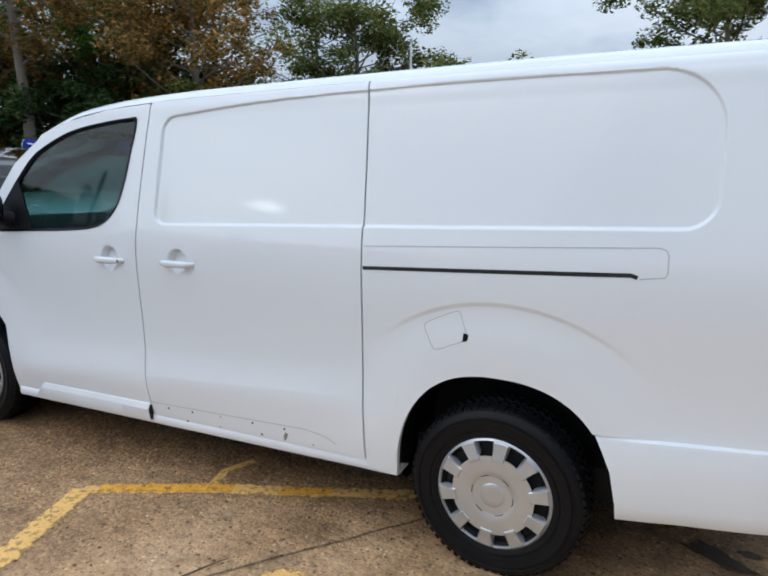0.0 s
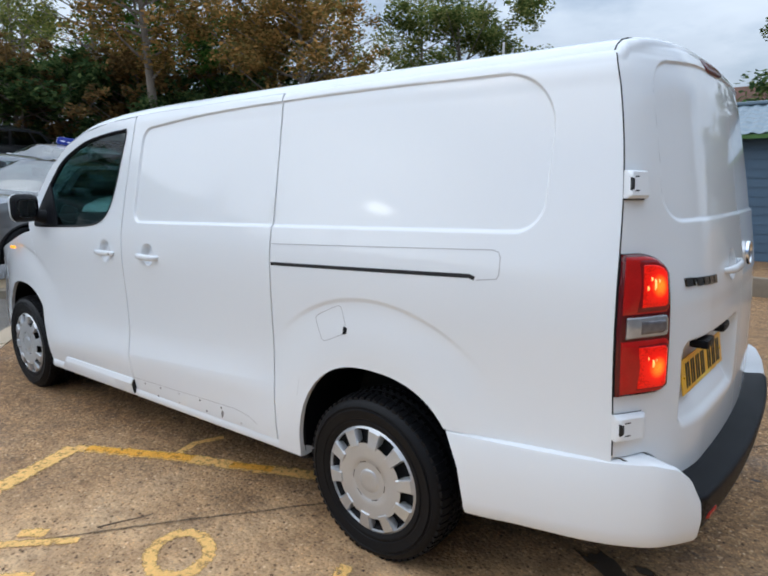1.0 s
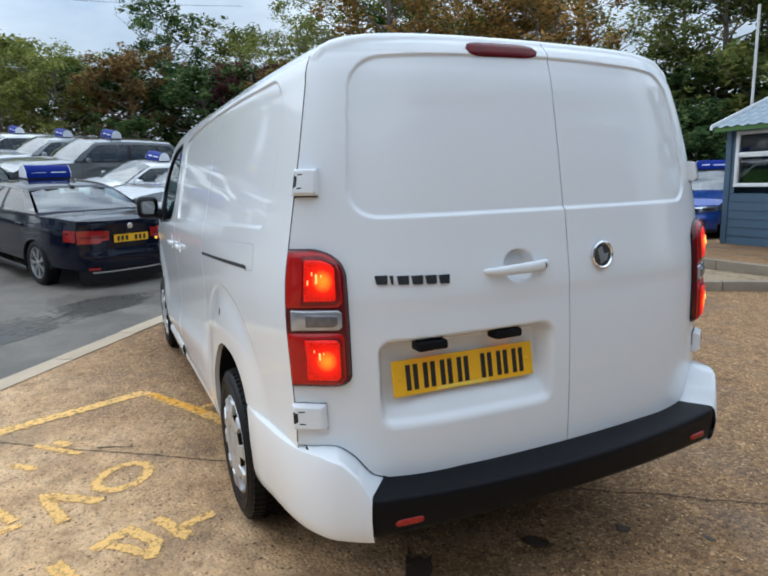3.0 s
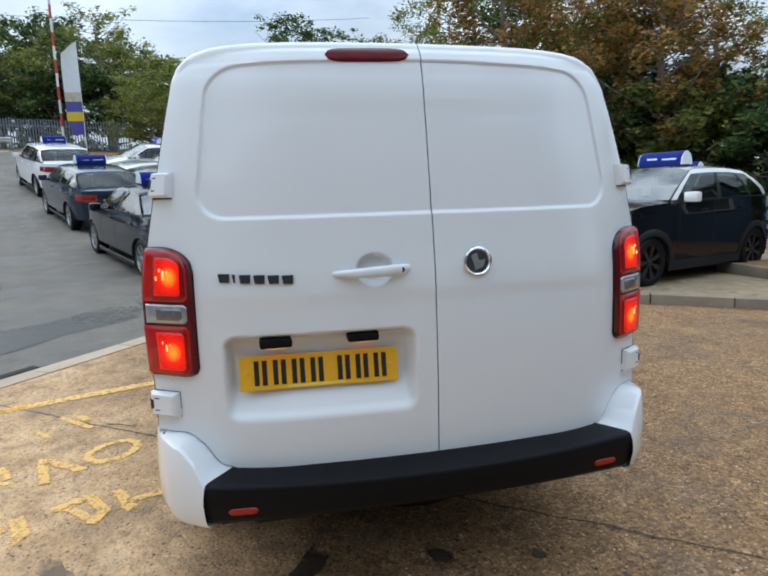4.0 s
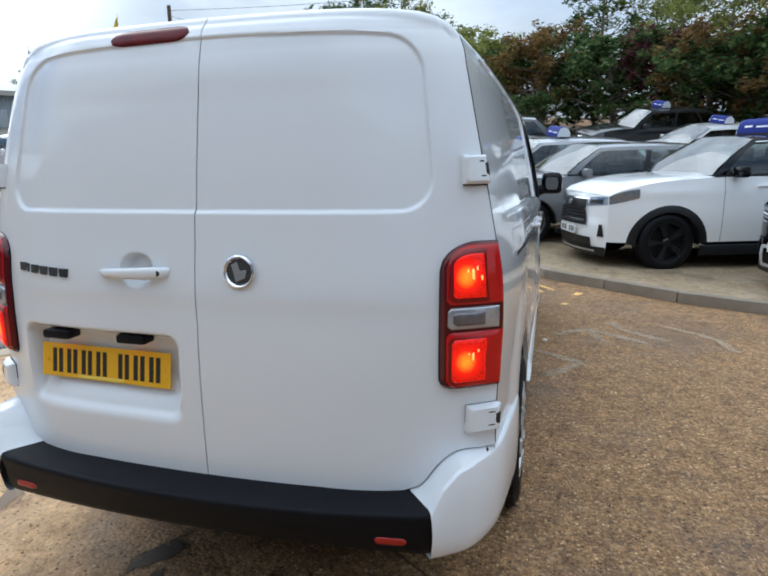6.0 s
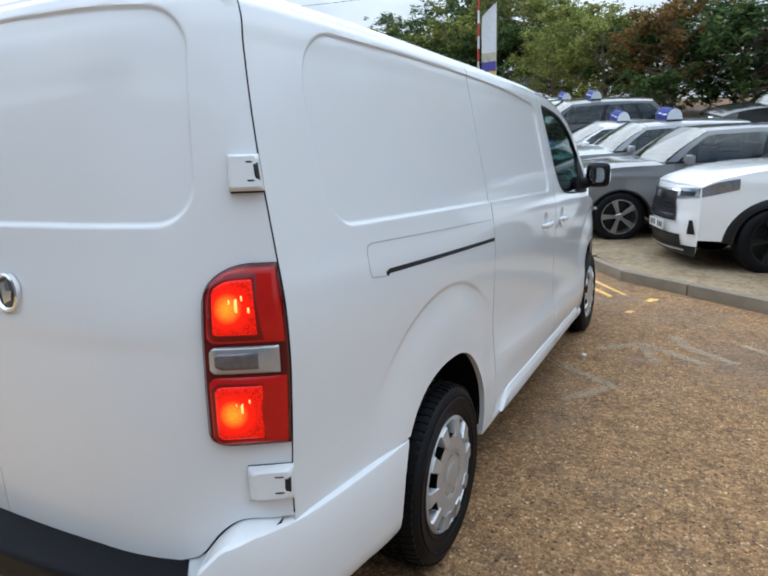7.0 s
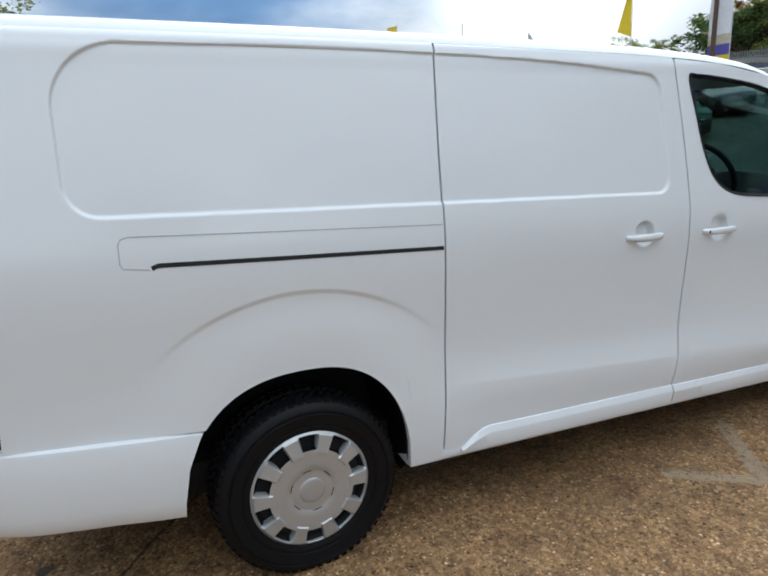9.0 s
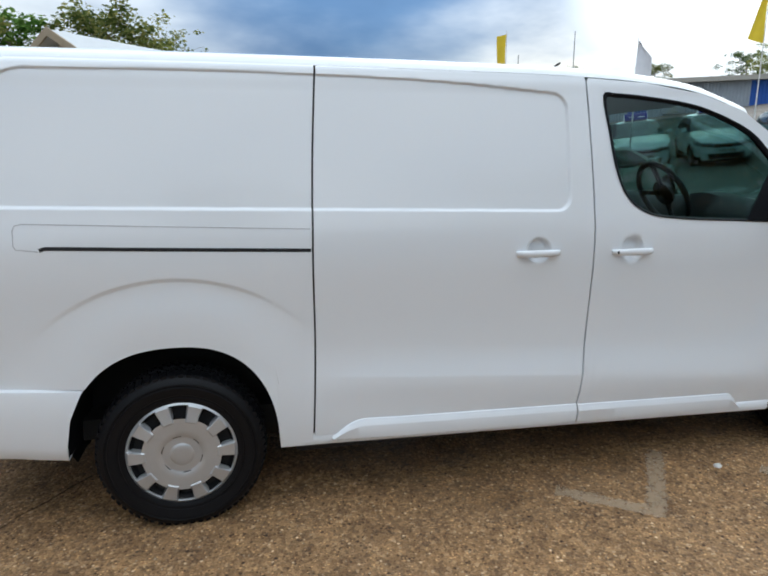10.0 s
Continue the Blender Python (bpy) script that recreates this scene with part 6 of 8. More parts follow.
# ---- parked cars ----
CAR_BLACK = mat("black_car_trim", (0.010, 0.010, 0.011), 0.45, spec=0.35)
RIM_SILVER = mat("alloy_rim", (0.42, 0.43, 0.44), 0.3, metal=0.9)
RIM_BLACK = mat("black_rim", (0.035, 0.035, 0.037), 0.25, metal=0.6)
CABIN = mat("car_cabin", (0.03, 0.031, 0.033), 0.7)
LAMP_GLASS = mat("headlamp_glass", (0.26, 0.28, 0.31), 0.08, metal=0.6, var=0.5, scale=30, coat=1.0)
CAR_RED = mat("car_tail_lamp", (0.32, 0.012, 0.012), 0.12, var=0.3, scale=20, coat=1.0)
PLATE_W = mat("white_number_plate", (0.72, 0.72, 0.70), 0.4)
SIGN_BLUE = mat("sign_blue", (0.003, 0.017, 0.19), 0.5, var=0.08, spec=0.12)
SIGN_WHITE = mat("sign_white", (0.72, 0.74, 0.78), 0.45)
SIGN_SKY = mat("sign_light_blue", (0.08, 0.30, 0.75), 0.4)
SIDE_SILVER = mat("satin_silver_plastic", (0.52, 0.53, 0.54), 0.4, metal=0.3, var=0.06)


def paint(name, rgb):
    return mat(name + "_car_paint", rgb, 0.2, metal=0.0 if rgb[0] > 0.6 else 0.15, var=0.05, scale=2, fine=0.03, fscale=300, coat=0.9 if max(rgb) > 0.1 else 0.7, rvar=0.03, spec=0.5 if max(rgb) > 0.1 else 0.04)


car_tyre = Shape().lathe([(0.66, -0.30), (0.72, -0.33), (0.88, -0.335), (0.97, -0.28), (1.0, -0.22), (1.0, 0.22), (0.97, 0.28), (0.88, 0.335), (0.72, 0.33), (0.66, 0.28)], Matrix(), 40).mesh("tyre")


def rim_mesh(spokes):
    g = Shape().lathe([(0.70, 0.24), (0.69, 0.31), (0.66, 0.31), (0.64, 0.24), (0.62, 0.0)], Matrix(), 40)
    for k in range(spokes):
        a = k * math.tau / spokes
        for off in (-0.10, 0.10):
            c, s_ = math.cos(a + off * 0.55), math.sin(a + off * 0.55)
            c2, s2 = math.cos(a + off), math.sin(a + off)
            w = 0.045
            p = [(0.12 * c - w * s_, 0.12 * s_ + w * c), (0.12 * c + w * s_, 0.12 * s_ - w * c), (0.665 * c2 + w * s2, 0.665 * s2 - w * c2), (0.665 * c2 - w * s2, 0.665 * s2 + w * c2)]
            g.prism([(x, y, 0.20 + 0.02 * (i > 1)) for i, (x, y) in enumerate(p)], (0, 0, 0.07))
    g.lathe([(0.0, 0.29), (0.10, 0.29), (0.15, 0.25), (0.16, 0.2)], Matrix(), 20)
    return g.mesh("rim", 35)


rim_five, rim_seven = rim_mesh(5), rim_mesh(7)
rim_back = Shape().lathe([(0.0, 0.02), (0.62, 0.02)], Matrix(), 24).mesh("brake_disc")


def roof_sign(at, length=0.70):
    """A blue arched advertising box that stands on a car's roof."""
    sign = thing("roof_sign", "blue arched advertising sign with white ends on a car roof", "sign", "roof signs", at=at)
    arc = [(-0.15, 0.0), (-0.135, 0.09), (-0.09, 0.165), (-0.02, 0.20), (0.06, 0.175), (0.11, 0.10), (0.13, 0.0)]
    h = length / 2
    g = Shape().grid([[(x, y, z) for x, z in smooth_path(arc, 3)] for y in (-h, h)], True)
    body = part("sign_body", g, SIGN_BLUE, sign)
    for e in (-1, 1):
        part("end_cap", Shape().prism([(x * 0.99, e * (h + 0.001), z) for x, z in arc], (0, e * 0.012, 0)), SIGN_WHITE, sign, "white end panel")
    part("sign_base", Shape().box((-0.14, -h + 0.02, -0.03), (0.12, h - 0.02, 0.004)), CAR_BLACK, sign)
    for f in (1, -1):
        for y0, y1, z0, z1, m in ((-0.36, -0.30, 0.07, 0.12, SIGN_WHITE), (-0.28, -0.06, 0.08, 0.105, SIGN_WHITE), (-0.28, -0.14, 0.05, 0.062, SIGN_WHITE), (0.06, 0.24, 0.115, 0.14, SIGN_SKY), (0.05, 0.36, 0.06, 0.095, SIGN_WHITE)):
            x = lambda z: f * (np.interp(z, [0, 0.1, 0.175], [0.13, 0.11, 0.06]) if f > 0 else np.interp(z, [0, 0.09, 0.165], [0.15, 0.135, 0.09])) + f * 0.002
            y0, y1 = y0 * length / 0.92, y1 * length / 0.92
            part("sign_bar", Shape().poly([(x(z0), f * y0, z0), (x(z0), f * y1, z0), (x(z1), f * y1, z1), (x(z1), f * y0, z1)]), m, body)
    return sign


def make_car(label, at, L=4.4, W=1.8, H=1.5, colour=(0.5, 0.5, 0.5), cname="grey", roof=None, rname="", kind="hatch", wheel=0.33, rim=None, rmat=None, sign=True,
             plate=True, cladding=False, clear=0.17, style="", bright=False, mirror=None):
    """A parked car: its x axis points ahead, its origin lies on the ground in its middle."""
    car = thing("car", label, "car", "parked cars", at=at)
    body_m = paint(cname, colour)
    roof_m = paint(rname, roof) if roof else body_m
    xf, xr = L / 2 - 0.14, -L / 2 + 0.12
    fa, ra = L / 2 - 0.86 if kind != "suv" else L / 2 - 0.88, -L / 2 + (1.0 if kind == "saloon" else 0.82)
    hz0, cowl = {"hatch": (0.50, 0.655), "suv": (0.565, 0.675), "saloon": (0.48, 0.63), "estate": (0.50, 0.645)}[kind]
    hz0, cowl = H * hz0 + 0.02, H * cowl
    belt_r = H * 0.69
    xA = {"hatch": 0.23, "suv": 0.19, "saloon": 0.24, "estate": 0.24}[kind] * L
    xB = xA - (0.62 if kind == "suv" else 0.72) - (0.08 if style == "wing" else 0.0)
    xD = xr + (0.10 if kind in ("hatch", "suv", "estate") else 0.92)
    xC = xD + {"hatch": 0.48, "suv": 0.66 if style == "wing" else 0.46, "saloon": 0.62, "estate": 0.40}[kind]
    deck_end = belt_r + (0.0 if kind != "saloon" else 0.02)
    top = spline([(xr - 0.05, deck_end - 0.02), (xr + 0.25, deck_end), (xD + 0.05, belt_r), (0.0, (cowl + belt_r) / 2 - 0.005), (xA + 0.05, cowl), (xf - 0.35, hz0 + 0.085), (xf - 0.08, hz0 + 0.005), (xf, hz0 - 0.04), (xf + 0.1, hz0 - 0.12)])

    def half(x, z):
        t = np.abs(np.asarray(x, float)) / (L / 2 - 0.1)
        v = np.clip((np.asarray(z, float) - clear) / (belt_r - clear), 0, 1.2)
        w = W / 2 * (1 - 0.20 * np.clip(t, 0, 1.05) ** 7 - 0.03 * t**2)
        bulge = 0.955 + 0.13 * v * (1.15 - v) - 0.05 * np.clip(v - 0.55, 0, 1)
        crease = 0.010 * np.exp(-((v - 0.80) / 0.05) ** 2)
        return w * bulge + crease

    ar = wheel + 0.055

    def low(x):
        z = np.full_like(np.asarray(x, float), clear + 0.04)
        for a in (fa, ra):
            d = np.clip(1 - ((x - a) / ar) ** 2, 0, 1)
            z = np.maximum(z, wheel + ar * np.sqrt(d) * 1.0 * (d > 0) - 0.04 * (d > 0))
        return z
    xs = np.unique(np.concatenate([np.linspace(xr, xf, 40)] + [a + ar * np.cos(np.linspace(0, math.pi, 22)) for a in (fa, ra)] + [[a - ar - 0.002, a + ar + 0.002] for a in (fa, ra)]))
    xs = xs[(xs >= xr) & (xs <= xf)]
    body = Shape()
    for s in (-1, 1):
        rows = []
        for x in xs:
            zb, zt = float(low(x)), float(top(x))
            rows.append([(x, s * float(half(x, zb + (zt - zb) * v)), zb + (zt - zb) * v) for v in np.linspace(0, 1, 12)])
        body.grid(rows, s < 0)
    # bonnet and boot lid
    hood = [[(x, float(half(x, float(top(x)))) * u, float(top(x)) + (0.045 if x > 0 else 0.03) * (1 - u**4) * min(1, abs(xf - x) * 3 + 0.25)) for u in np.linspace(-1, 1, 15)] for x in np.linspace(xA - 0.02, xf, 14)]
    body.grid(hood, False)
    tail = [[(x, float(half(x, float(top(x)))) * u, float(top(x)) + 0.03 * (1 - u**4)) for u in np.linspace(-1, 1, 15)] for x in np.linspace(xr, xD + 0.02, 8)]
    body.grid(tail, False)

    def front(u, z, o=0.0):
        zt = float(top(xf))
        k = (z - clear) / (zt - clear)
        bow = float(np.interp(k, [0, 0.12, 0.3, 0.52, 0.6, 0.85, 1.0], [-0.03, 0.025, 0.05, 0.05, 0.025, 0.015, -0.02]))
        return (xf + (0.14 + o) * (1 - abs(u) ** 2.4) + bow * (1 - abs(u) ** 8) + o * 0.6, float(half(xf, z)) * u, z)

    def rear(u, z, o=0.0):
        k = (z - clear) / (deck_end - clear)
        bow = float(np.interp(k, [0, 0.1, 0.25, 0.42, 0.47, 0.75, 0.95, 1.0], [-0.01, 0.03, 0.06, 0.06, 0.035, 0.02, 0.03, 0.01]))
        return (xr - 0.12 * (1 - abs(u) ** 3) - bow * (1 - abs(u) ** 8) - o, float(half(xr, z)) * u, z)
    body.grid([[front(u, z) for u in np.linspace(-1, 1, 19)] for z in np.linspace(clear + 0.03, float(top(xf)), 18)], False)
    body.grid([[front(u, float(top(xf))) for u in np.linspace(-1, 1, 15)], hood[-1]], False)
    body.grid([[rear(u, z) for u in np.linspace(-1, 1, 19)] for z in np.linspace(clear + 0.05, deck_end - 0.018, 18)], True)
    body.grid([tail[0], [rear(u, deck_end - 0.018) for u in np.linspace(-1, 1, 15)]], False)
    shell = part("body", body, body_m, car, sharp=38)
    # glasshouse
    zr = H - 0.075
    base_y = lambda x: float(half(x, belt_r)) - 0.05
    top_y = W / 2 * 0.70

    def side_pt(s, a, b):
        bb = b
        x0 = xA + (xB - xA) * bb - 0.05 * math.sin(math.pi * bb) * -1
        x1 = xD + (xC - xD) * (bb ** 1.3)
        x = x0 + (x1 - x0) * a
        z0 = float(top(x)) if b == 0 else cowl + (belt_r - cowl) * a
        ztop = zr - 0.035 * (2 * a - 0.85) ** 2 - (0.02 if kind in ("hatch",) else 0.0) * a
        y = base_y(x) + (top_y - base_y(x)) * (b ** 1.35)
        return (x, s * y, z0 + (ztop - z0) * b)
    cuts = {"hatch": (0.0, 0.05, 0.47, 0.51, 0.83, 1.0), "suv": (0.0, 0.05, 0.42, 0.455, 0.74, 0.77, 0.93, 1.0), "saloon": (0.0, 0.05, 0.47, 0.505, 0.86, 1.0), "estate": (0.0, 0.05, 0.40, 0.43, 0.72, 0.75, 0.95, 1.0)}[kind]
    dark_pieces = {}
    b0, b1 = 0.07, 0.865
    for s in (-1, 1):
        for i, (a0, a1) in enumerate(zip(cuts, cuts[1:])):
            window = i % 2 == 1
            if not window:
                dark_pieces[s, i] = Shape().grid([[side_pt(s, a0 + (a1 - a0) * u, b0 + (b1 - b0) * v) for v in np.linspace(0, 1, 6)] for u in np.linspace(0, 1, 5)], s > 0)
            if window:
                p = np.array([[side_pt(s, a0 + (a1 - a0) * u, b0 + (b1 - b0) * v) for v in np.linspace(0, 1, 6)] for u in np.linspace(0, 1, 6)])
                p[:, :, 1] -= s * 0.006
                o = part("side_window", Shape().grid(p, s > 0).face_out((0, 0, 1)), CAR_GLASS, car)
                o.visible_shadow = False
        part("waist_strip", Shape().grid([[side_pt(s, a, b0 * v) for v in np.linspace(0, 1, 3)] for a in np.linspace(0, 1, 25)], s > 0), CAR_BLACK, car)
        part("roof_side", Shape().grid([[side_pt(s, a, b1 + (1 - b1) * v) for v in np.linspace(0, 1, 5)] for a in np.linspace(0, 1, 25)], s > 0), roof_m, car, sharp=38)
    for (s, i), g in dark_pieces.items():
        middle = 0 < i < len(cuts) - 2
        part("door_pillar" if middle else "roof_pillar", g, CAR_BLACK if middle else roof_m, car, sharp=38)
    if bright:
        for s in (-1, 1):
            line = [side_pt(s, a, 0.915) for a in np.linspace(0.04, 0.93, 16)]
            part("bright_strip", Shape().tube([(x, y + s * 0.006, z) for x, y, z in line], 0.009, 5), CHROME, car, "chrome window strip")
    across = np.linspace(-1, 1, 13)
    roof_rows = []
    for a in np.linspace(0, 1, 14):
        l, r = side_pt(-1, a, 1.0), side_pt(1, a, 1.0)
        roof_rows.append([(l[0] + (0.09 * (1 - u * u) if a < 0.01 else 0.09 * (1 - u * u) * (1 - a) - 0.06 * (1 - u * u) * a), r[1] * u, l[2] + 0.045 * (1 - u**4)) for u in across])
    part("roof", Shape().grid(roof_rows, True), roof_m, car, sharp=38)
    scr = [[(side_pt(1, 0, b)[0] + 0.09 * (1 - u * u) + 0.004, side_pt(1, 0, b)[1] * u * 0.985, side_pt(1, 0, b)[2] + 0.045 * (1 - u**4) * b + 0.03 * (1 - b)) for u in across] for b in np.linspace(0.0, 1.0, 8)]
    o = part("windscreen", Shape().grid(scr, False).face_out((0, 0, 0.8)), SCREEN_GLASS, car)
    o.visible_shadow = False
    scr = [[(side_pt(1, 1, b)[0] - 0.06 * (1 - u * u) - 0.004, side_pt(1, 1, b)[1] * u * 0.95, side_pt(1, 1, b)[2] + 0.045 * (1 - u**4) * b) for u in across] for b in np.linspace(0.10, 0.93, 8)]
    o = part("rear_window", Shape().grid(scr, True).face_out((0, 0, 0.8)), CAR_GLASS if kind != "saloon" else SCREEN_GLASS, car)
    o.visible_shadow = False
    for c0, c1 in ((0.0, 0.12), (0.91, 1.0)):
        scr = [[(side_pt(1, 1, b)[0] - 0.06 * (1 - u * u) - 0.007, side_pt(1, 1, b)[1] * u, side_pt(1, 1, b)[2] + 0.045 * (1 - u**4) * b) for u in across] for b in (c0, (c0 + c1) / 2, c1)]
        part("tailgate_panel", Shape().grid(scr, True), body_m, car)
    # cabin
    part("cabin", Shape().box((xD + 0.15, -W / 2 + 0.14, clear + 0.1), (xA - 0.05, W / 2 - 0.14, belt_r - 0.12), 0.05).box((xA - 0.35, -W / 2 + 0.16, belt_r - 0.2), (xA + 0.1, W / 2 - 0.16, cowl - 0.02), 0.03), CABIN, car)
    for sx in (0.30, -0.62):
        for sy in (-0.36, 0.36):
            part("car_seat", Shape().box((sx - 0.24, sy - 0.22, belt_r - 0.2), (sx - 0.10, sy + 0.22, belt_r + 0.18), 0.05).box((sx - 0.23, sy - 0.11, belt_r + 0.2), (sx - 0.14, sy + 0.11, belt_r + 0.34), 0.03), CABIN, car)
    # wheels
    for a in (fa, ra):
        for s in (-1, 1):
            wh = new("wheel")
            wh.parent = car
            yy = float(half(a, wheel + 0.1)) - wheel * 0.33 - 0.005
            wh.matrix_basis = pose(a, s * yy, wheel, -90 * s, 0, 0) @ Matrix.Diagonal((wheel, wheel, wheel, 1))
            part("tyre", car_tyre, RUBBER, wh)
            part("rim", (rim or rim_five).copy() if rmat else (rim or rim_five), rmat or RIM_SILVER, wh)
            part("brake_disc", rim_back, CAR_BLACK, wh)
    # arches, sills, bumpers
    for s in (-1, 1):
        for a in (fa, ra):
            wid = 0.085 if cladding else 0.018
            rows = []
            for t in np.linspace(0.05, math.pi - 0.05, 24):
                row = []
                for k, o in ((0.0, -0.05), (0.0, 0.004), (wid, 0.006), (wid + 0.01, -0.004)):
                    x, z = a + (ar + k) * math.cos(t), wheel - 0.04 + (ar + k) * math.sin(t)
                    row.append((x, s * (float(half(x, z)) + o), z))
                rows.append(row)
            part("wheel_arch", Shape().grid(rows, s < 0), CAR_BLACK, car)
            rows = [[(a + ar * math.cos(t), s * (float(half(a, 0.5)) - 0.02), wheel - 0.04 + ar * math.sin(t)), (a + ar * math.cos(t), s * 0.35, wheel - 0.04 + ar * math.sin(t))] for t in np.linspace(0, math.pi, 16)]
            part("arch_liner", Shape().grid(rows, s > 0), DARK_GAP, car)
        rows = [[(x, s * (float(half(x, clear + 0.08)) + o), z) for o, z in ((-0.10, clear - 0.02), (-0.004, clear), (0.006, clear + 0.06 + (0.06 if cladding else 0)), (-0.006, clear + 0.075 + (0.06 if cladding else 0)))] for x in np.linspace(ra + ar, fa - ar, 12)]
        part("sill", Shape().grid(rows, s < 0), CAR_BLACK, car)
        # lamps
        zt = float(top(xf))
        rows = [[front(s * u, zt - 0.03 - (0.12 * v) * (1 - 0.35 * (u - 0.5)) + 0.03 * (u - 0.5), 0.008) for u in np.linspace(0.52, 0.985, 10)] for v in np.linspace(1, 0, 5)]
        lampf = part("headlamp", Shape().grid(rows, s < 0), LAMP_GLASS, car)
        rows = [[front(s * u, zt - 0.065 - (0.05 * v) + 0.03 * (u - 0.5), 0.013) for u in np.linspace(0.60, 0.90, 8)] for v in np.linspace(1, 0, 3)]
        part("lamp_inner", Shape().grid(rows, s < 0), CAR_BLACK, lampf)
        zb = deck_end
        t0, t1, u_in = (zb - 0.33, zb - 0.15, 0.44) if kind == "saloon" else (zb - 0.27, zb - 0.11, 0.56)
        rows = [[rear(s * u, t0 + (t1 - t0) * (v if u > 0.6 else 0.2 + 0.75 * v), 0.010) for u in np.linspace(u_in, 0.99, 10)] for v in (0, 0.33, 0.66, 1)]
        tl = part("tail_lamp", Shape().grid(rows, s > 0), CAR_RED, car)
        rows = [[rear(s * u, t0 + (t1 - t0) * v, 0.014) for u in np.linspace(u_in + 0.06, 0.95, 8)] for v in (0.42, 0.52)]
        part("lamp_stripe", Shape().grid(rows, s > 0), RED_DARK, tl)
        rows = [[(x, s * (float(half(x, z)) + 0.005), z) for x in np.linspace(xr, xr + 0.18, 5)] for z in (t0 + 0.02, (t0 + t1) / 2, t1)]
        part("tail_lamp_side", Shape().grid(rows, s < 0), CAR_RED, car)
        rows = []
        for v in np.linspace(0, 1, 4):
            row = []
            for q in np.linspace(0, 1, 7):
                x = xf - 0.34 * (1 - q)
                z0, z1 = zt - 0.112 + 0.085 * (1 - q), float(top(x)) - 0.012 - 0.02 * (1 - q)
                z = z0 + (max(z1, z0 + 0.006) - z0) * v
                row.append((x, s * (float(half(x, z)) + 0.005), z))
            rows.append(row)
        part("headlamp_side", Shape().grid(rows, s > 0), LAMP_GLASS, car)
        # mirrors and handles
        mx, mz = xA - 0.28, cowl + 0.06
        my = float(half(mx, belt_r))
        mir = part("door_mirror", Shape().box((mx - 0.06, s * (my + 0.10) - 0.10, mz - 0.06), (mx + 0.06, s * (my + 0.10) + 0.10, mz + 0.08), 0.035), mirror or (roof_m if roof else body_m), car)
        for hx in (0.12 * L - 0.35, -0.10 * L - 0.45):
            part("door_handle", Shape().box((hx - 0.10, s * (float(half(hx, belt_r - 0.14)) + 0.012) - 0.014, belt_r - 0.15), (hx + 0.10, s * (float(half(hx, belt_r - 0.14)) + 0.012) + 0.014, belt_r - 0.125), 0.008), body_m, car)
        for dx in (0.16 * L, -0.035 * L, -0.20 * L):
            rows = [[(dx + o, s * (float(half(dx, z)) + 0.0015), z) for o in (-0.003, 0.003)] for z in np.linspace(clear + 0.12, belt_r - 0.01, 10)]
            part("door_gap", Shape().grid(rows, s > 0), DARK_GAP, car)
    zt = float(top(xf))

    def fpatch(name, corners, off, m, both=True, label=""):
        """A panel on the nose, given by its four corners (across, height), mirrored."""
        for s in ((-1, 1) if both else (1,)):
            (a0, z0), (a1, z1), (a2, z2), (a3, z3) = corners
            rows = []
            for v in np.linspace(0, 1, 4):
                l, r = (a0 + (a3 - a0) * v, z0 + (z3 - z0) * v), (a1 + (a2 - a1) * v, z1 + (z2 - z1) * v)
                rows.append([front(s * (l[0] + (r[0] - l[0]) * q), l[1] + (r[1] - l[1]) * q, off) for q in np.linspace(0, 1, 9)])
            part(name, Shape().grid(rows, s < 0), m, car, label)
    if style == "wing":
        fpatch("chrome_wing", ((0.0, zt - 0.20), (0.95, zt - 0.165), (0.95, zt - 0.145), (0.0, zt - 0.175)), 0.024, CHROME, label="chrome wing bar")
        fpatch("day_lamp", ((0.60, zt - 0.10), (0.93, zt - 0.085), (0.93, zt - 0.07), (0.60, zt - 0.085)), 0.020, SIGN_WHITE, label="white day-running lamp")
        fpatch("skid_frame", ((0.0, clear + 0.075), (0.60, clear + 0.055), (0.56, clear + 0.10), (0.0, clear + 0.115)), 0.028, SIDE_SILVER, label="silver skid plate")
        fpatch("skid_frame", ((0.60, clear + 0.055), (0.76, clear + 0.055), (0.60, clear + 0.30), (0.50, clear + 0.30)), 0.028, SIDE_SILVER)
        fpatch("skid_frame", ((0.0, clear + 0.29), (0.58, clear + 0.27), (0.56, clear + 0.31), (0.0, clear + 0.33)), 0.028, SIDE_SILVER)
        fpatch("fog_bracket", ((0.72, clear + 0.355), (0.97, clear + 0.355), (0.96, clear + 0.375), (0.72, clear + 0.375)), 0.024, CHROME)
        fpatch("fog_bracket", ((0.84, clear + 0.13), (0.975, clear + 0.15), (0.975, clear + 0.17), (0.84, clear + 0.15)), 0.024, CHROME)
        fpatch("fog_recess", ((0.80, clear + 0.16), (0.965, clear + 0.17), (0.95, clear + 0.345), (0.82, clear + 0.345)), 0.014, CAR_BLACK)
    if style == "hybrid":
        fpatch("grille_mesh", ((0.0, zt - 0.40), (0.62, zt - 0.40), (0.50, zt - 0.17), (0.0, zt - 0.15)), 0.018, CAR_BLACK, label="black mesh grille")
        for q in range(5):
            zq = zt - 0.385 + 0.042 * q
            fpatch("grille_slat", ((0.0, zq), (0.58 - 0.02 * q, zq), (0.58 - 0.02 * q, zq + 0.012), (0.0, zq + 0.012)), 0.030, RIM_BLACK)
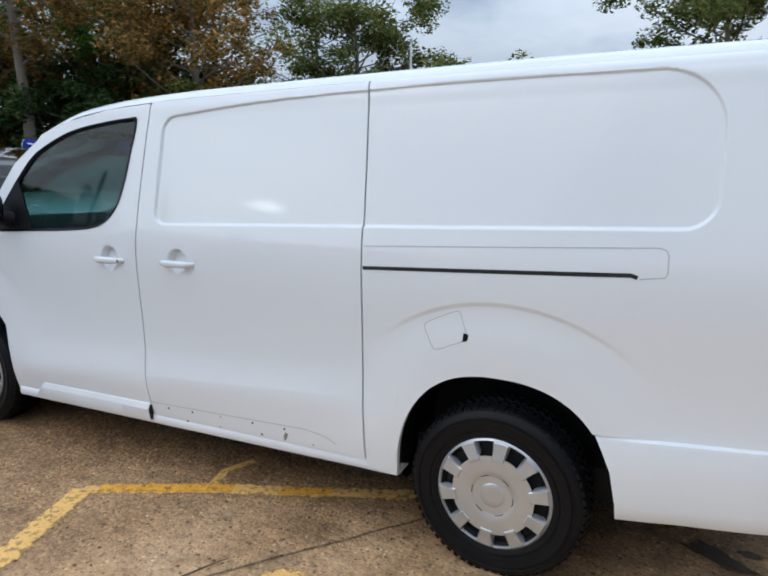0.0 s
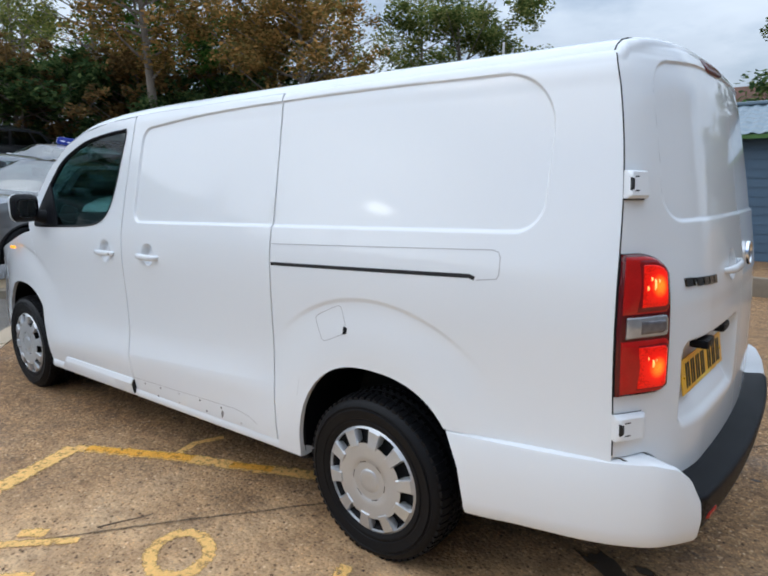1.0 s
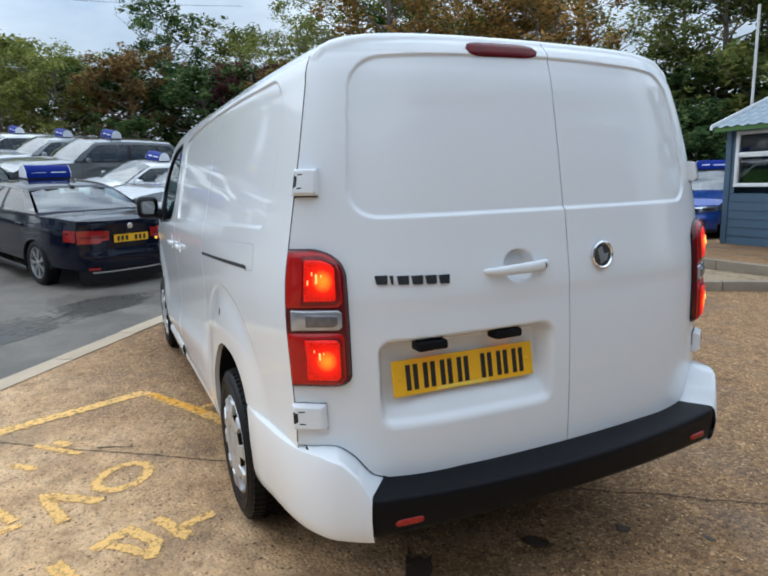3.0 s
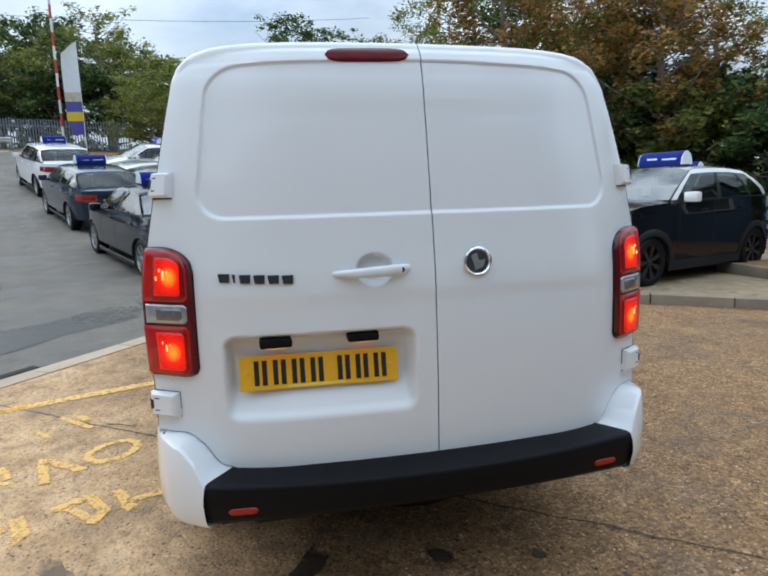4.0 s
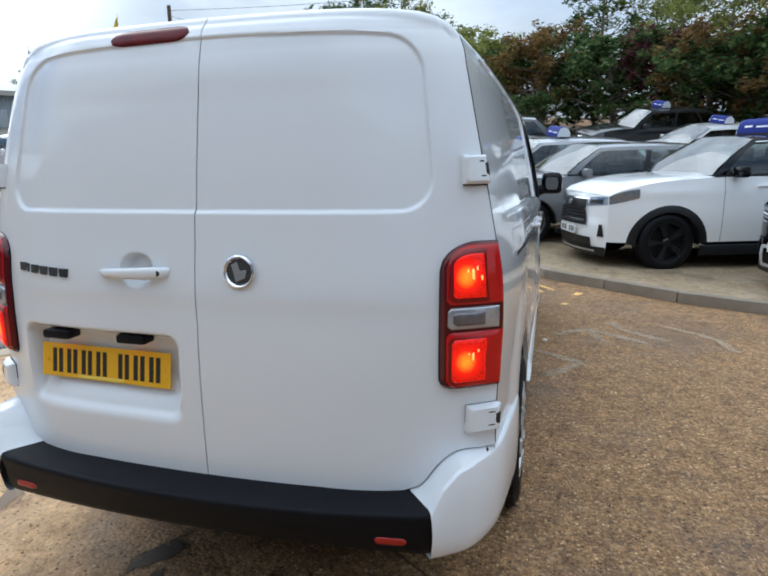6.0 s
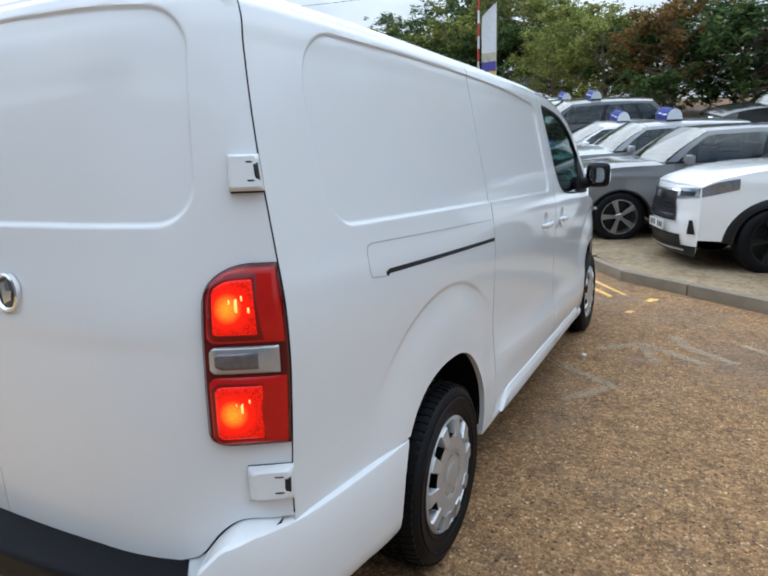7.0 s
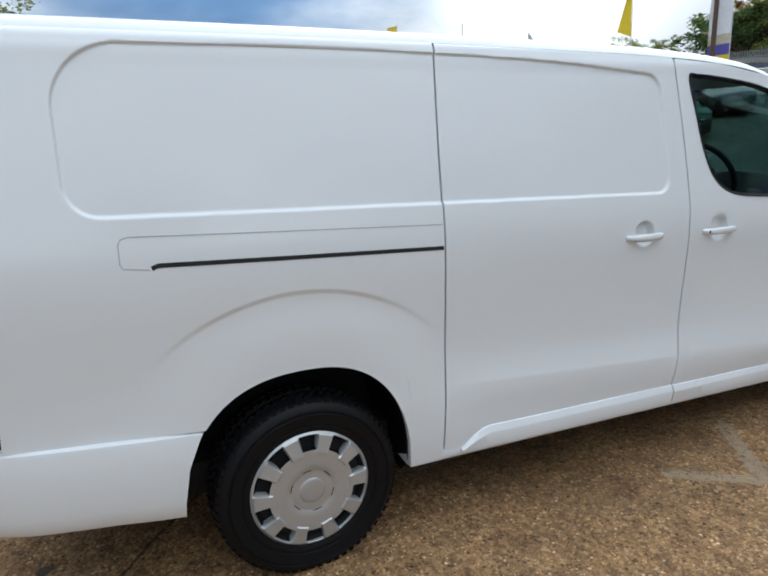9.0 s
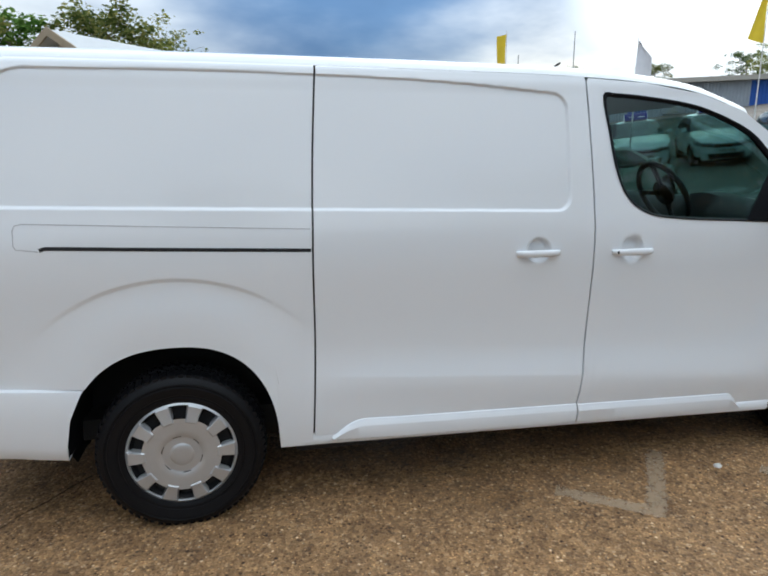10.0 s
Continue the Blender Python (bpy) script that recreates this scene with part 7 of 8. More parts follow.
        fpatch("nose_badge", ((0.0, zt - 0.16), (0.08, zt - 0.15), (0.08, zt - 0.08), (0.0, zt - 0.07)), 0.040, CHROME)
        fpatch("fog_recess", ((0.86, clear + 0.24), (0.97, clear + 0.24), (0.93, clear + 0.40), (0.88, clear + 0.40)), 0.012, CAR_BLACK)
        fpatch("silver_lip", ((0.0, clear + 0.02), (0.80, clear + 0.03), (0.80, clear + 0.055), (0.0, clear + 0.05)), 0.030, SIDE_SILVER)
    if kind == "saloon":
        rows = [[rear(u, z, 0.016) for u in np.linspace(-0.80, 0.80, 17)] for z in (clear + 0.125, clear + 0.15)]
        part("chrome_strip", Shape().grid(rows, True), CHROME, car, "chrome strip along the rear bumper")
        for s in (-1, 1):
            rows = [[rear(s * u, z, 0.012) for u in np.linspace(0.66, 0.86, 6)] for z in (clear + 0.17, clear + 0.21)]
            part("rear_reflector", Shape().grid(rows, s > 0), CAR_RED, car)
        mb_ = Matrix.Translation(rear(0, deck_end - 0.11, 0.006)) @ pose(0, 0, 0, 0, -90, 0)
        part("boot_badge", Shape().lathe([(0.0, 0.006), (0.036, 0.006), (0.041, 0.0)], mb_, 20), CHROME, car)
        part("shark_fin", Shape().prism([(xC - 0.12, -0.015, H - 0.04), (xC + 0.10, -0.015, H - 0.04), (xC - 0.06, -0.015, H + 0.035)], (0, 0.03, 0)), body_m, car)
    part("grille", Shape().grid([[front(u, z, 0.010) for u in np.linspace(-0.50, 0.50, 13)] for z in (zt - 0.17, zt - 0.11, zt - 0.05)], False), CAR_BLACK, car)
    part("grille_bar", Shape().grid([[front(u, z, 0.020) for u in np.linspace(-0.6, 0.6, 13)] for z in (zt - 0.065, zt - 0.045)], False), CHROME, car)
    part("lower_grille", Shape().grid([[front(u, z, 0.010) for u in np.linspace(-0.72, 0.72, 13)] for z in (clear + 0.06, clear + 0.14, clear + 0.22)], False), CAR_BLACK, car)
    part("front_lip", Shape().grid([[front(u, z, 0.012) for u in np.linspace(-1, 1, 17)] for z in (clear - 0.02, clear + 0.03, clear + (0.10 if cladding else 0.04))], False), CAR_BLACK, car)
    part("rear_lip", Shape().grid([[rear(u, z, 0.010) for u in np.linspace(-1, 1, 17)] for z in (clear - 0.01, clear + 0.08, clear + 0.16)], True), CAR_BLACK, car)
    for fn, sg, pm, z0 in ((front, 1, PLATE_W, clear + 0.24), (rear, -1, YELLOW_PLATE, belt_r - 0.32 if kind != "saloon" else belt_r - 0.31)):
        x0 = fn(0, z0 + 0.05, 0.022)[0]
        pn = part("number_plate", Shape().prism([(x0, -0.26, z0), (x0, 0.26, z0), (x0, 0.26, z0 + 0.11), (x0, -0.26, z0 + 0.11)], (0.006 * sg, 0, 0)), pm, car)
        for yb in (-0.20, -0.135, -0.07, 0.0, 0.07, 0.135, 0.195):
            if abs(yb) > 0.001:
                part("character_bar", Shape().prism([(x0 + 0.006 * sg, yb - 0.02, z0 + 0.02), (x0 + 0.006 * sg, yb + 0.02, z0 + 0.02), (x0 + 0.006 * sg, yb + 0.02, z0 + 0.09), (x0 + 0.006 * sg, yb - 0.02, z0 + 0.09)], (0.001 * sg, 0, 0)), INK, pn)
    if sign:
        roof_sign(at @ pose((xB + xC) / 2 + 0.35, 0, H - 0.028 + 0.02))
    return car


def stand(x, y, heading, raised=True):
    """The pose of a car on the ground there, tilted with the slope."""
    up = deck_up(x, y) if raised else 0.007
    c, s_ = math.cos(radians(heading)), math.sin(radians(heading))
    zf = float(ground_z(x + c * 1.3, y + s_ * 1.3))
    zb = float(ground_z(x - c * 1.3, y - s_ * 1.3))
    zl = float(ground_z(x - s_ * 0.75, y + c * 0.75))
    zr = float(ground_z(x + s_ * 0.75, y - c * 0.75))
    return pose(x, y, (zf + zb) / 2 + up, 0, 0, heading) @ pose(0, 0, 0, math.degrees(math.atan2(zl - zr, 1.5)), -math.degrees(math.atan2(zf - zb, 2.6)), 0)


BLK, WHT, GRY, SLV, NVY = (0.004, 0.004, 0.005), (0.88, 0.88, 0.87), (0.17, 0.173, 0.18), (0.36, 0.37, 0.38), (0.004, 0.006, 0.016)
make_car("black crossover with white roof, black wheels, blue roof sign", stand(-5.08, 5.46, -71.5), 4.21, 1.78, 1.64, BLK, "black", WHT, "white", "suv", 0.335, rim_seven, RIM_BLACK, cladding=True, clear=0.19, style="wing")
make_car("white hybrid crossover with black roof and black wheels", stand(-7.05, 3.52, -70), 4.6, 1.90, 1.76, WHT, "white", BLK, "black", "suv", 0.375, rim_five, RIM_BLACK, cladding=True, clear=0.20, style="hybrid", bright=True)
make_car("grey sporty crossover with silver five-spoke alloys, nose to the kerb", stand(-8.9, 1.78, -70), 4.73, 1.94, 1.66, GRY, "grey", None, "", "suv", 0.375, rim_five, None, clear=0.21, sign=False)
make_car("silver-grey crossover with blue roof sign", stand(-11.2, 0.75, -70), 4.5, 1.86, 1.64, SLV, "silver", None, "", "suv", 0.35)
make_car("white hatchback with blue roof sign", stand(-13.5, -0.30, -69), 4.2, 1.78, 1.45, WHT, "white", None, "", "hatch", 0.32)
make_car("grey large off-road car with blue roof sign", stand(-15.8, -1.4, -69), 4.85, 1.95, 1.80, (0.10, 0.105, 0.11), "mid_grey", None, "", "suv", 0.38)
make_car("silver crossover with blue roof sign", stand(-18.3, -2.6, -68), 4.5, 1.84, 1.62, SLV, "silver", None, "", "suv", 0.35)
make_car("white hatchback with blue roof sign", stand(-21.0, -4.0, -68), 4.3, 1.78, 1.48, WHT, "white", None, "", "hatch", 0.33)
# row behind
make_car("white crossover with blue roof sign", stand(-9.3, 9.2, -70), 4.4, 1.82, 1.62, WHT, "white", None, "", "suv", 0.35)
make_car("black hatchback with blue roof sign", stand(-11.9, 7.9, -70), 4.2, 1.78, 1.48, BLK, "black", None, "", "hatch", 0.33)
make_car("silver crossover with blue roof sign", stand(-14.5, 6.6, -70), 4.5, 1.84, 1.66, SLV, "silver", None, "", "suv", 0.35)
make_car("white estate car with blue roof sign", stand(-17.1, 5.3, -70), 4.6, 1.82, 1.52, WHT, "white", None, "", "estate", 0.33)
make_car("dark off-road car with blue roof sign", stand(-19.7, 4.0, -70), 4.7, 1.92, 1.78, (0.03, 0.032, 0.035), "charcoal", None, "", "suv", 0.37)
make_car("bright blue hatchback with blue roof sign", stand(-6.95, 11.6, -68), 4.04, 1.74, 1.47, (0.012, 0.055, 0.30), "blue", None, "", "hatch", 0.32)
# along the lane, tails towards the yard
LANE = math.degrees(math.atan2(-0.452, -0.892))
make_car("dark blue saloon car with red tail lamps and roof sign", stand(-8.95, -2.15, LANE, False), 4.7, 1.86, 1.46, NVY, "navy", None, "", "saloon", 0.33, rim_seven, None, clear=0.15)
make_car("dark blue-grey hatchback with red tail lamps", stand(-14.25, -4.62, LANE, False), 4.26, 1.79, 1.48, (0.022, 0.035, 0.055), "slate", None, "", "hatch", 0.33)
make_car("white tall estate car with red tail lamps and roof sign", stand(-19.7, -6.95, LANE, False), 4.6, 1.86, 1.60, WHT, "white", None, "", "estate", 0.35)
make_car("cream-white hatchback with red tail lamps and roof sign", stand(-7.3, -8.05, math.degrees(math.atan2(-0.349, -0.937)), False), 4.3, 1.78, 1.43, (0.68, 0.67, 0.60), "cream", None, "", "hatch", 0.32, rim_seven)
# far side of the lane, noses towards the yard
make_car("green two-seat sports car, parked nose out", stand(-16.78, -12.27, 62, False), 3.95, 1.66, 1.32, (0.004, 0.075, 0.06), "green", None, "", "hatch", 0.30, sign=False)
make_car("dark blue hatchback with blue roof sign", stand(-21.6, -14.3, 60, False), 4.1, 1.74, 1.46, (0.008, 0.012, 0.03), "midnight", None, "", "hatch", 0.32)
make_car("white small hatchback, parked nose out", stand(-14.93, -13.67, 62, False), 4.0, 1.7, 1.48, WHT, "white", None, "", "hatch", 0.31)
make_car("white small hatchback with blue roof sign", stand(-13.1, -14.9, 62, False), 4.0, 1.7, 1.48, WHT, "white", None, "", "hatch", 0.31)
make_car("red small hatchback, parked nose out", stand(-11.3, -16.4, 60, False), 3.8, 1.7, 1.42, (0.35, 0.02, 0.012), "red", None, "", "hatch", 0.31, sign=False)


# ---- trees ----
BARK = mat("tree_bark", (0.15, 0.125, 0.10), 0.95, var=0.4, scale=5, fine=0.4, fscale=40, bump=0.8, bscale=25)


def leaf_mat(name, c1, c2, c3):
    """Leaves in three tints, picked leaf by leaf, that let some light through."""
    m = bpy.data.materials.new(name)
    m.use_nodes = True
    n, l = m.node_tree.nodes, m.node_tree.links
    n.remove(n["Principled BSDF"])
    geo, r = n.new("ShaderNodeNewGeometry"), n.new("ShaderNodeValToRGB")
    r.color_ramp.elements[0].color, r.color_ramp.elements[1].color = (*c1, 1), (*c3, 1)
    r.color_ramp.elements.new(0.55).color = (*c2, 1)
    l.new(geo.outputs["Random Per Island"], r.inputs["Fac"])
    d, t, mx = n.new("ShaderNodeBsdfDiffuse"), n.new("ShaderNodeBsdfTranslucent"), n.new("ShaderNodeMixShader")
    l.new(r.outputs["Color"], d.inputs["Color"])
    l.new(r.outputs["Color"], t.inputs["Color"])
    mx.inputs[0].default_value = 0.5
    l.new(d.outputs[0], mx.inputs[1])
    l.new(t.outputs[0], mx.inputs[2])
    l.new(mx.outputs[0], n["Material Output"].inputs["Surface"])
    return m


LEAF = {
    "oak": leaf_mat("oak_leaves", (0.060, 0.090, 0.030), (0.148, 0.185, 0.054), (0.315, 0.295, 0.100)),
    "dark": leaf_mat("dark_leaves", (0.030, 0.064, 0.026), (0.082, 0.135, 0.052), (0.195, 0.250, 0.090)),
    "autumn": leaf_mat("autumn_leaves", (0.125, 0.120, 0.042), (0.31, 0.20, 0.068), (0.62, 0.34, 0.11)),
    "rust": leaf_mat("rust_leaves", (0.105, 0.080, 0.038), (0.230, 0.148, 0.062), (0.360, 0.220, 0.085)),
    "plum": leaf_mat("plum_leaves", (0.064, 0.033, 0.040), (0.144, 0.056, 0.064), (0.246, 0.107, 0.090)),
    "willow": leaf_mat("willow_leaves", (0.128, 0.158, 0.040), (0.253, 0.281, 0.077), (0.420, 0.420, 0.141)),
    "olive": leaf_mat("olive_leaves", (0.089, 0.129, 0.040), (0.210, 0.241, 0.070), (0.388, 0.356, 0.112)),
    "bright": leaf_mat("bright_leaves", (0.053, 0.123, 0.028), (0.115, 0.232, 0.049), (0.232, 0.348, 0.090)),
}


def tree_meshes(seed, height, spread, leaves, leaf, trunk=0.25, low=0.3, open_=0.5, clumps=40):
    """A trunk with limbs, and a crown of leaves in loose clumps along the twigs."""
    rnd = random.Random(seed)
    wood = Shape()
    lean = rnd.uniform(-0.05, 0.05)
    spine = [(lean * height * t + 0.12 * math.sin(3 * t + seed), 0.10 * math.sin(4 * t + 2 * seed), height * 0.88 * t) for t in np.linspace(0, 1, 8)]
    spine[0] = (spine[0][0], spine[0][1], -0.3)
    wood.tube(spine, [trunk * (1 - 0.9 * t) + 0.015 for t in np.linspace(0, 1, 8)], 8)
    tips = []
    for k in range(clumps):
        f = low + (1 - low) * ((k + rnd.random()) / clumps) ** 0.8
        i = min(int(f * 7), 6)
        b = Vector(spine[i]).lerp(Vector(spine[i + 1]), f * 7 - i)
        a = k * 2.4 + rnd.uniform(-0.5, 0.5)
        env = math.sin(math.pi * min(0.10 + 0.80 * (f - low) / (1 - low), 1)) ** 0.6
        r = spread * env * rnd.uniform(0.55, 1.05)
        e = b + Vector((math.cos(a) * r, math.sin(a) * r, rnd.uniform(0.1, 0.55) * r + 0.1 * height * rnd.random()))
        mid = b.lerp(e, 0.5) + Vector((rnd.uniform(-0.1, 0.1), rnd.uniform(-0.1, 0.1), -0.06 * r))
        if k % 2 == 0 or r > spread * 0.5:
            w = max(trunk * 0.35 * (1 - f) + 0.02, 0.02)
            wood.tube([b, mid, e], [w, w * 0.6, w * 0.2], 5, False)
        for q in (0.55, 0.8, 1.0):
            tips.append((b.lerp(e, q) + Vector((rnd.gauss(0, 0.12), rnd.gauss(0, 0.12), rnd.gauss(0, 0.1))) * r, (0.10 + 0.15 * rnd.random() ** 1.5) * spread * (0.6 + 0.4 * q)))
    tips.append((Vector(spine[-1]) + Vector((0, 0, height * 0.06)), spread * 0.22))
    n = leaves
    which = np.random.RandomState(seed)
    weights = np.array([t[1] ** 2 for t in tips])
    pick = which.choice(len(tips), n, p=weights / weights.sum())
    cen = np.array([tuple(t[0]) for t in tips])[pick]
    rad = np.array([t[1] for t in tips])[pick]
    d = which.normal(size=(n, 3))
    d /= np.linalg.norm(d, axis=1)[:, None]
    rr = which.random(n) ** (0.45 + 0.3 * open_)
    pos = cen + d * (rad * rr)[:, None] * np.array([1.0, 1.0, 0.72])
    a = which.normal(size=(n, 3))
    a[:, 2] *= 0.35
    a /= np.linalg.norm(a, axis=1)[:, None]
    up = which.normal(size=(n, 3)) * 0.55 + np.array([0.0, 0.0, 1.0])
    b = np.cross(a, up)
    b /= np.linalg.norm(b, axis=1)[:, None]
    size = leaf * (0.6 + 0.8 * which.random(n))[:, None]
    v = np.stack([pos - a * size, pos + b * size * 0.55 + a * size * 0.1, pos + a * size, pos - b * size * 0.55 + a * size * 0.1], 1).reshape(-1, 3)
    crown = bpy.data.meshes.new("crown")
    crown.from_pydata(v.tolist(), [], np.arange(4 * n).reshape(n, 4).tolist())
    return wood.mesh("trunk", 60), crown


NEAR = {
    "oak": (tree_meshes(1, 9.5, 3.6, 24000, 0.081, 0.28, 0.22), "oak", "green oak tree thinning in autumn"),
    "oak_b": (tree_meshes(2, 10.5, 3.9, 17442, 0.081, 0.30, 0.25, 0.8), "dark", "dark green broadleaf tree in leaf"),
    "autumn": (tree_meshes(3, 9.0, 3.6, 19000, 0.081, 0.24, 0.15, 0.7), "autumn", "orange-brown tree in autumn leaf"),
    "olive": (tree_meshes(4, 9.5, 3.3, 15116, 0.081, 0.24, 0.15, 0.7), "olive", "olive-green tree turning brown"),
    "thin": (tree_meshes(5, 10.0, 3.4, 7558, 0.070, 0.18, 0.3, 1.0), "olive", "sparse tree with bare twigs against the sky"),
    "bright": (tree_meshes(6, 8.0, 2.8, 15116, 0.073, 0.2, 0.12), "bright", "fresh green leafy tree"),
    "tall": (tree_meshes(7, 11.0, 3.4, 13000, 0.081, 0.19, 0.42), "autumn", "tall autumn tree with a bare grey trunk"),
}
SPECIES = {
    "oak": (tree_meshes(1, 9.5, 3.6, 8100, 0.124, 0.28, 0.22), "oak", "green oak tree thinning in autumn"),
    "oak_b": (tree_meshes(2, 10.5, 3.9, 8100, 0.124, 0.30, 0.25, 0.8), "dark", "dark green broadleaf tree in leaf"),
    "autumn": (tree_meshes(3, 9.0, 3.6, 8100, 0.124, 0.24, 0.15), "autumn", "orange-brown tree in autumn leaf"),
    "olive": (tree_meshes(4, 9.5, 3.3, 7020, 0.124, 0.24, 0.15, 0.7), "olive", "olive-green tree turning brown"),
    "thin": (tree_meshes(5, 10.0, 3.4, 3510, 0.108, 0.18, 0.3, 1.0), "olive", "sparse tree with bare twigs against the sky"),
    "bright": (tree_meshes(6, 8.0, 2.8, 7020, 0.113, 0.2, 0.12), "bright", "fresh green leafy tree"),
}
BUSHES = {
    "dark": (tree_meshes(11, 3.4, 2.4, 9000, 0.085, 0.10, 0.02, 0.5, 46), "dark", "dense dark green hedge bush"),
    "rust": (tree_meshes(12, 4.6, 2.2, 8250, 0.085, 0.10, 0.02, 0.6, 46), "rust", "rust-brown shrub in autumn leaf"),
    "plum": (tree_meshes(13, 4.6, 2.0, 8250, 0.085, 0.10, 0.03, 0.6, 46), "plum", "dark red shrub in leaf"),
    "willow": (tree_meshes(14, 5.0, 3.0, 11250, 0.075, 0.12, 0.02, 0.4, 60), "willow", "rounded yellow-green willow bush"),
    "olive": (tree_meshes(15, 4.2, 2.6, 9000, 0.085, 0.10, 0.02, 0.5, 46), "olive", "olive-green hedge bush in leaf"),
    "laurel": (tree_meshes(16, 3.4, 2.6, 9000, 0.10, 0.10, 0.02, 0.5, 46), "bright", "glossy green laurel hedge bush"),
}
made = {}


def plant(table, key, x, y, scale=1.0, turn=0.0, category="tree"):
    """One tree or bush, standing on the ground."""
    (wood, crown), leaf, label = table[key]
    m = pose(x, y, float(ground_z(x, y)) - 0.05, 0, 0, turn) @ Matrix.Diagonal((scale, scale, scale * (0.94 + 0.12 * ((turn * 7) % 1)), 1))
    mark = (category, key, crown.name)
    if mark in made:
        ob = made[mark].copy()
        scene.collection.objects.link(ob)
        ob.matrix_basis = m
        for c in made[mark].children:
            k = c.copy()
            scene.collection.objects.link(k)
            k.parent = ob
        return ob
    ob = thing(category, label, category, "trees" if category == "tree" else "bushes", at=m)
    part("trunk", wood, BARK, ob, "grey-brown bark" if category == "tree" else "")
    part("crown", crown, LEAF[leaf], ob)
    made[mark] = ob
    return ob


# belt behind the parked cars
belt = [("tall", -17.06, 8.41, 1.0), ("autumn", -13.6, 12.2, 0.95), ("autumn", -16.4, 13.4, 0.9), ("oak", -10.7, 17.0, 0.88), ("bright", -18.3, 12.6, 0.95), ("thin", -20.5, 13.5, 1.1), ("thin", -23.0, 9.8, 1.05),
        ("thin", -26.0, 8.0, 0.798), ("bright", -23.5, 12.0, 1.15), ("oak", 1.6, 20.5, 0.95), ("bright", -4.2, 15.4, 0.45), ("bright", -1.2, 16.0, 0.42), ("thin", -18.0, 17.5, 1.0), ("thin", -13.0, 18.0, 0.95),
        ("thin", -30.5, 6.5, 0.672)]
for k, (kind, x, y, sc) in enumerate(belt):
    plant(NEAR, kind, x, y, sc, 37.0 * k)
low = [("dark", -7.0, 14.6, 0.9), ("laurel", -4.6, 14.4, 1.0), ("dark", -10.0, 13.4, 1.0), ("olive", -12.8, 12.4, 1.0), ("dark", -16.2, 10.6, 1.1), ("dark", -14.8, 12.6, 1.2), ("rust", -19.6, 9.4, 1.1), ("dark", -18.0, 10.2, 1.1), ("dark", -22.0, 8.0, 1.3), ("dark", -24.0, 6.8, 1.1),
       ("rust", -22.8, 6.6, 1.0), ("dark", -26.8, 3.4, 1.344), ("rust", -28.0, 0.4, 1.092), ("plum", -26.0, 5.6, 1.092), ("dark", -29.0, 3.0, 1.092), ("willow", -30.0, -2.6, 0.966), ("dark", -31.5, -0.5, 1.26), ("willow", -31.0, -5.4, 0.756), ("olive", -33.0, -4.0, 1.176), ("dark", -2.0, 17.5, 1.1), ("dark", -5.0, 17.0, 1.2),
       ("olive", -8.5, 16.5, 1.3), ("dark", -12.0, 15.5, 1.4), ("dark", 1.5, 17.5, 1.1), ("olive", 5.0, 18.5, 1.1), ("dark", -25.5, -0.2, 0.588), ("dark", -17.0, 14.5, 1.5), ("dark", -20.5, 11.0, 1.4), ("laurel", -1.0, 16.0, 1.0)]
for k, (kind, x, y, sc) in enumerate(low):
    plant(BUSHES, kind, x, y, sc, 53.0 * k, "bush")
# woods beyond the fence
far = [("oak_b", -44, -2, 0.62), ("olive", -46, -6, 0.6), ("oak", -48, -10.5, 1.05), ("oak_b", -47, -14.5, 1.1), ("oak", -49, -18.5, 0.95), ("oak_b", -50, -23, 0.98), ("bright", -49, -27, 1.1), ("autumn", -47, -31, 0.95), ("autumn", -50, -35, 0.9),
       ("olive", -44, -37, 0.6), ("oak_b", -42, -42, 0.55), ("oak", -52, -15, 1.3), ("oak_b", -53, -21, 1.15), ("oak", -54, -26, 1.1), ("thin", -42, -9.6, 1.15), ("oak_b", -44, 4, 1.1), ("oak", -42, 9, 1.1), ("olive", -38, 13, 1.1), ("autumn", -43, -20.5, 0.45), ("bright", -42, -17, 0.8), ("bright", -41.5, -14.0, 0.7),
       ("oak", -36, -46, 0.55), ("oak_b", -30, -50, 0.5), ("olive", -24, -50, 0.42), ("thin", -27, -47, 0.5)]
for k, (kind, x, y, sc) in enumerate(far):
    plant(SPECIES, kind, x, y, sc * 0.87, 71.0 * k)
for k, (kind, x, y, sc) in enumerate((("dark", -41, -12, 1.5), ("olive", -42, -15, 1.5), ("dark", -42.5, -18, 1.5), ("dark", -43, -21.5, 1.5), ("olive", -43, -25, 1.5), ("dark", -42, -28.5, 1.5), ("dark", -40.5, -9, 1.5), ("olive", -39, -6, 1.5), ("willow", -36, -33, 0.7), ("dark", -44, -31, 1.5))):
    plant(BUSHES, kind, x, y, sc, 29.0 * k, "bush")
# beside the yard, then six unseen trees added behind to darken the van's rear
for k, (kind, x, y, sc) in enumerate((("oak", 4.6, -19.5, 0.72), ("bright", 6.6, -18.5, 0.82), ("thin", 2.8, -20.5, 0.68), ("olive", 8.6, -17, 0.75), ("oak_b", 16, -12, 0.8), ("oak", 24, -7, 0.9), ("olive", 26, -1, 0.8), ("oak_b", 25, 5, 0.9), ("bright", 24, 11, 0.9), ("oak", 20, 17, 0.9))):
    plant(SPECIES, kind, x, y, sc, 41.0 * k)

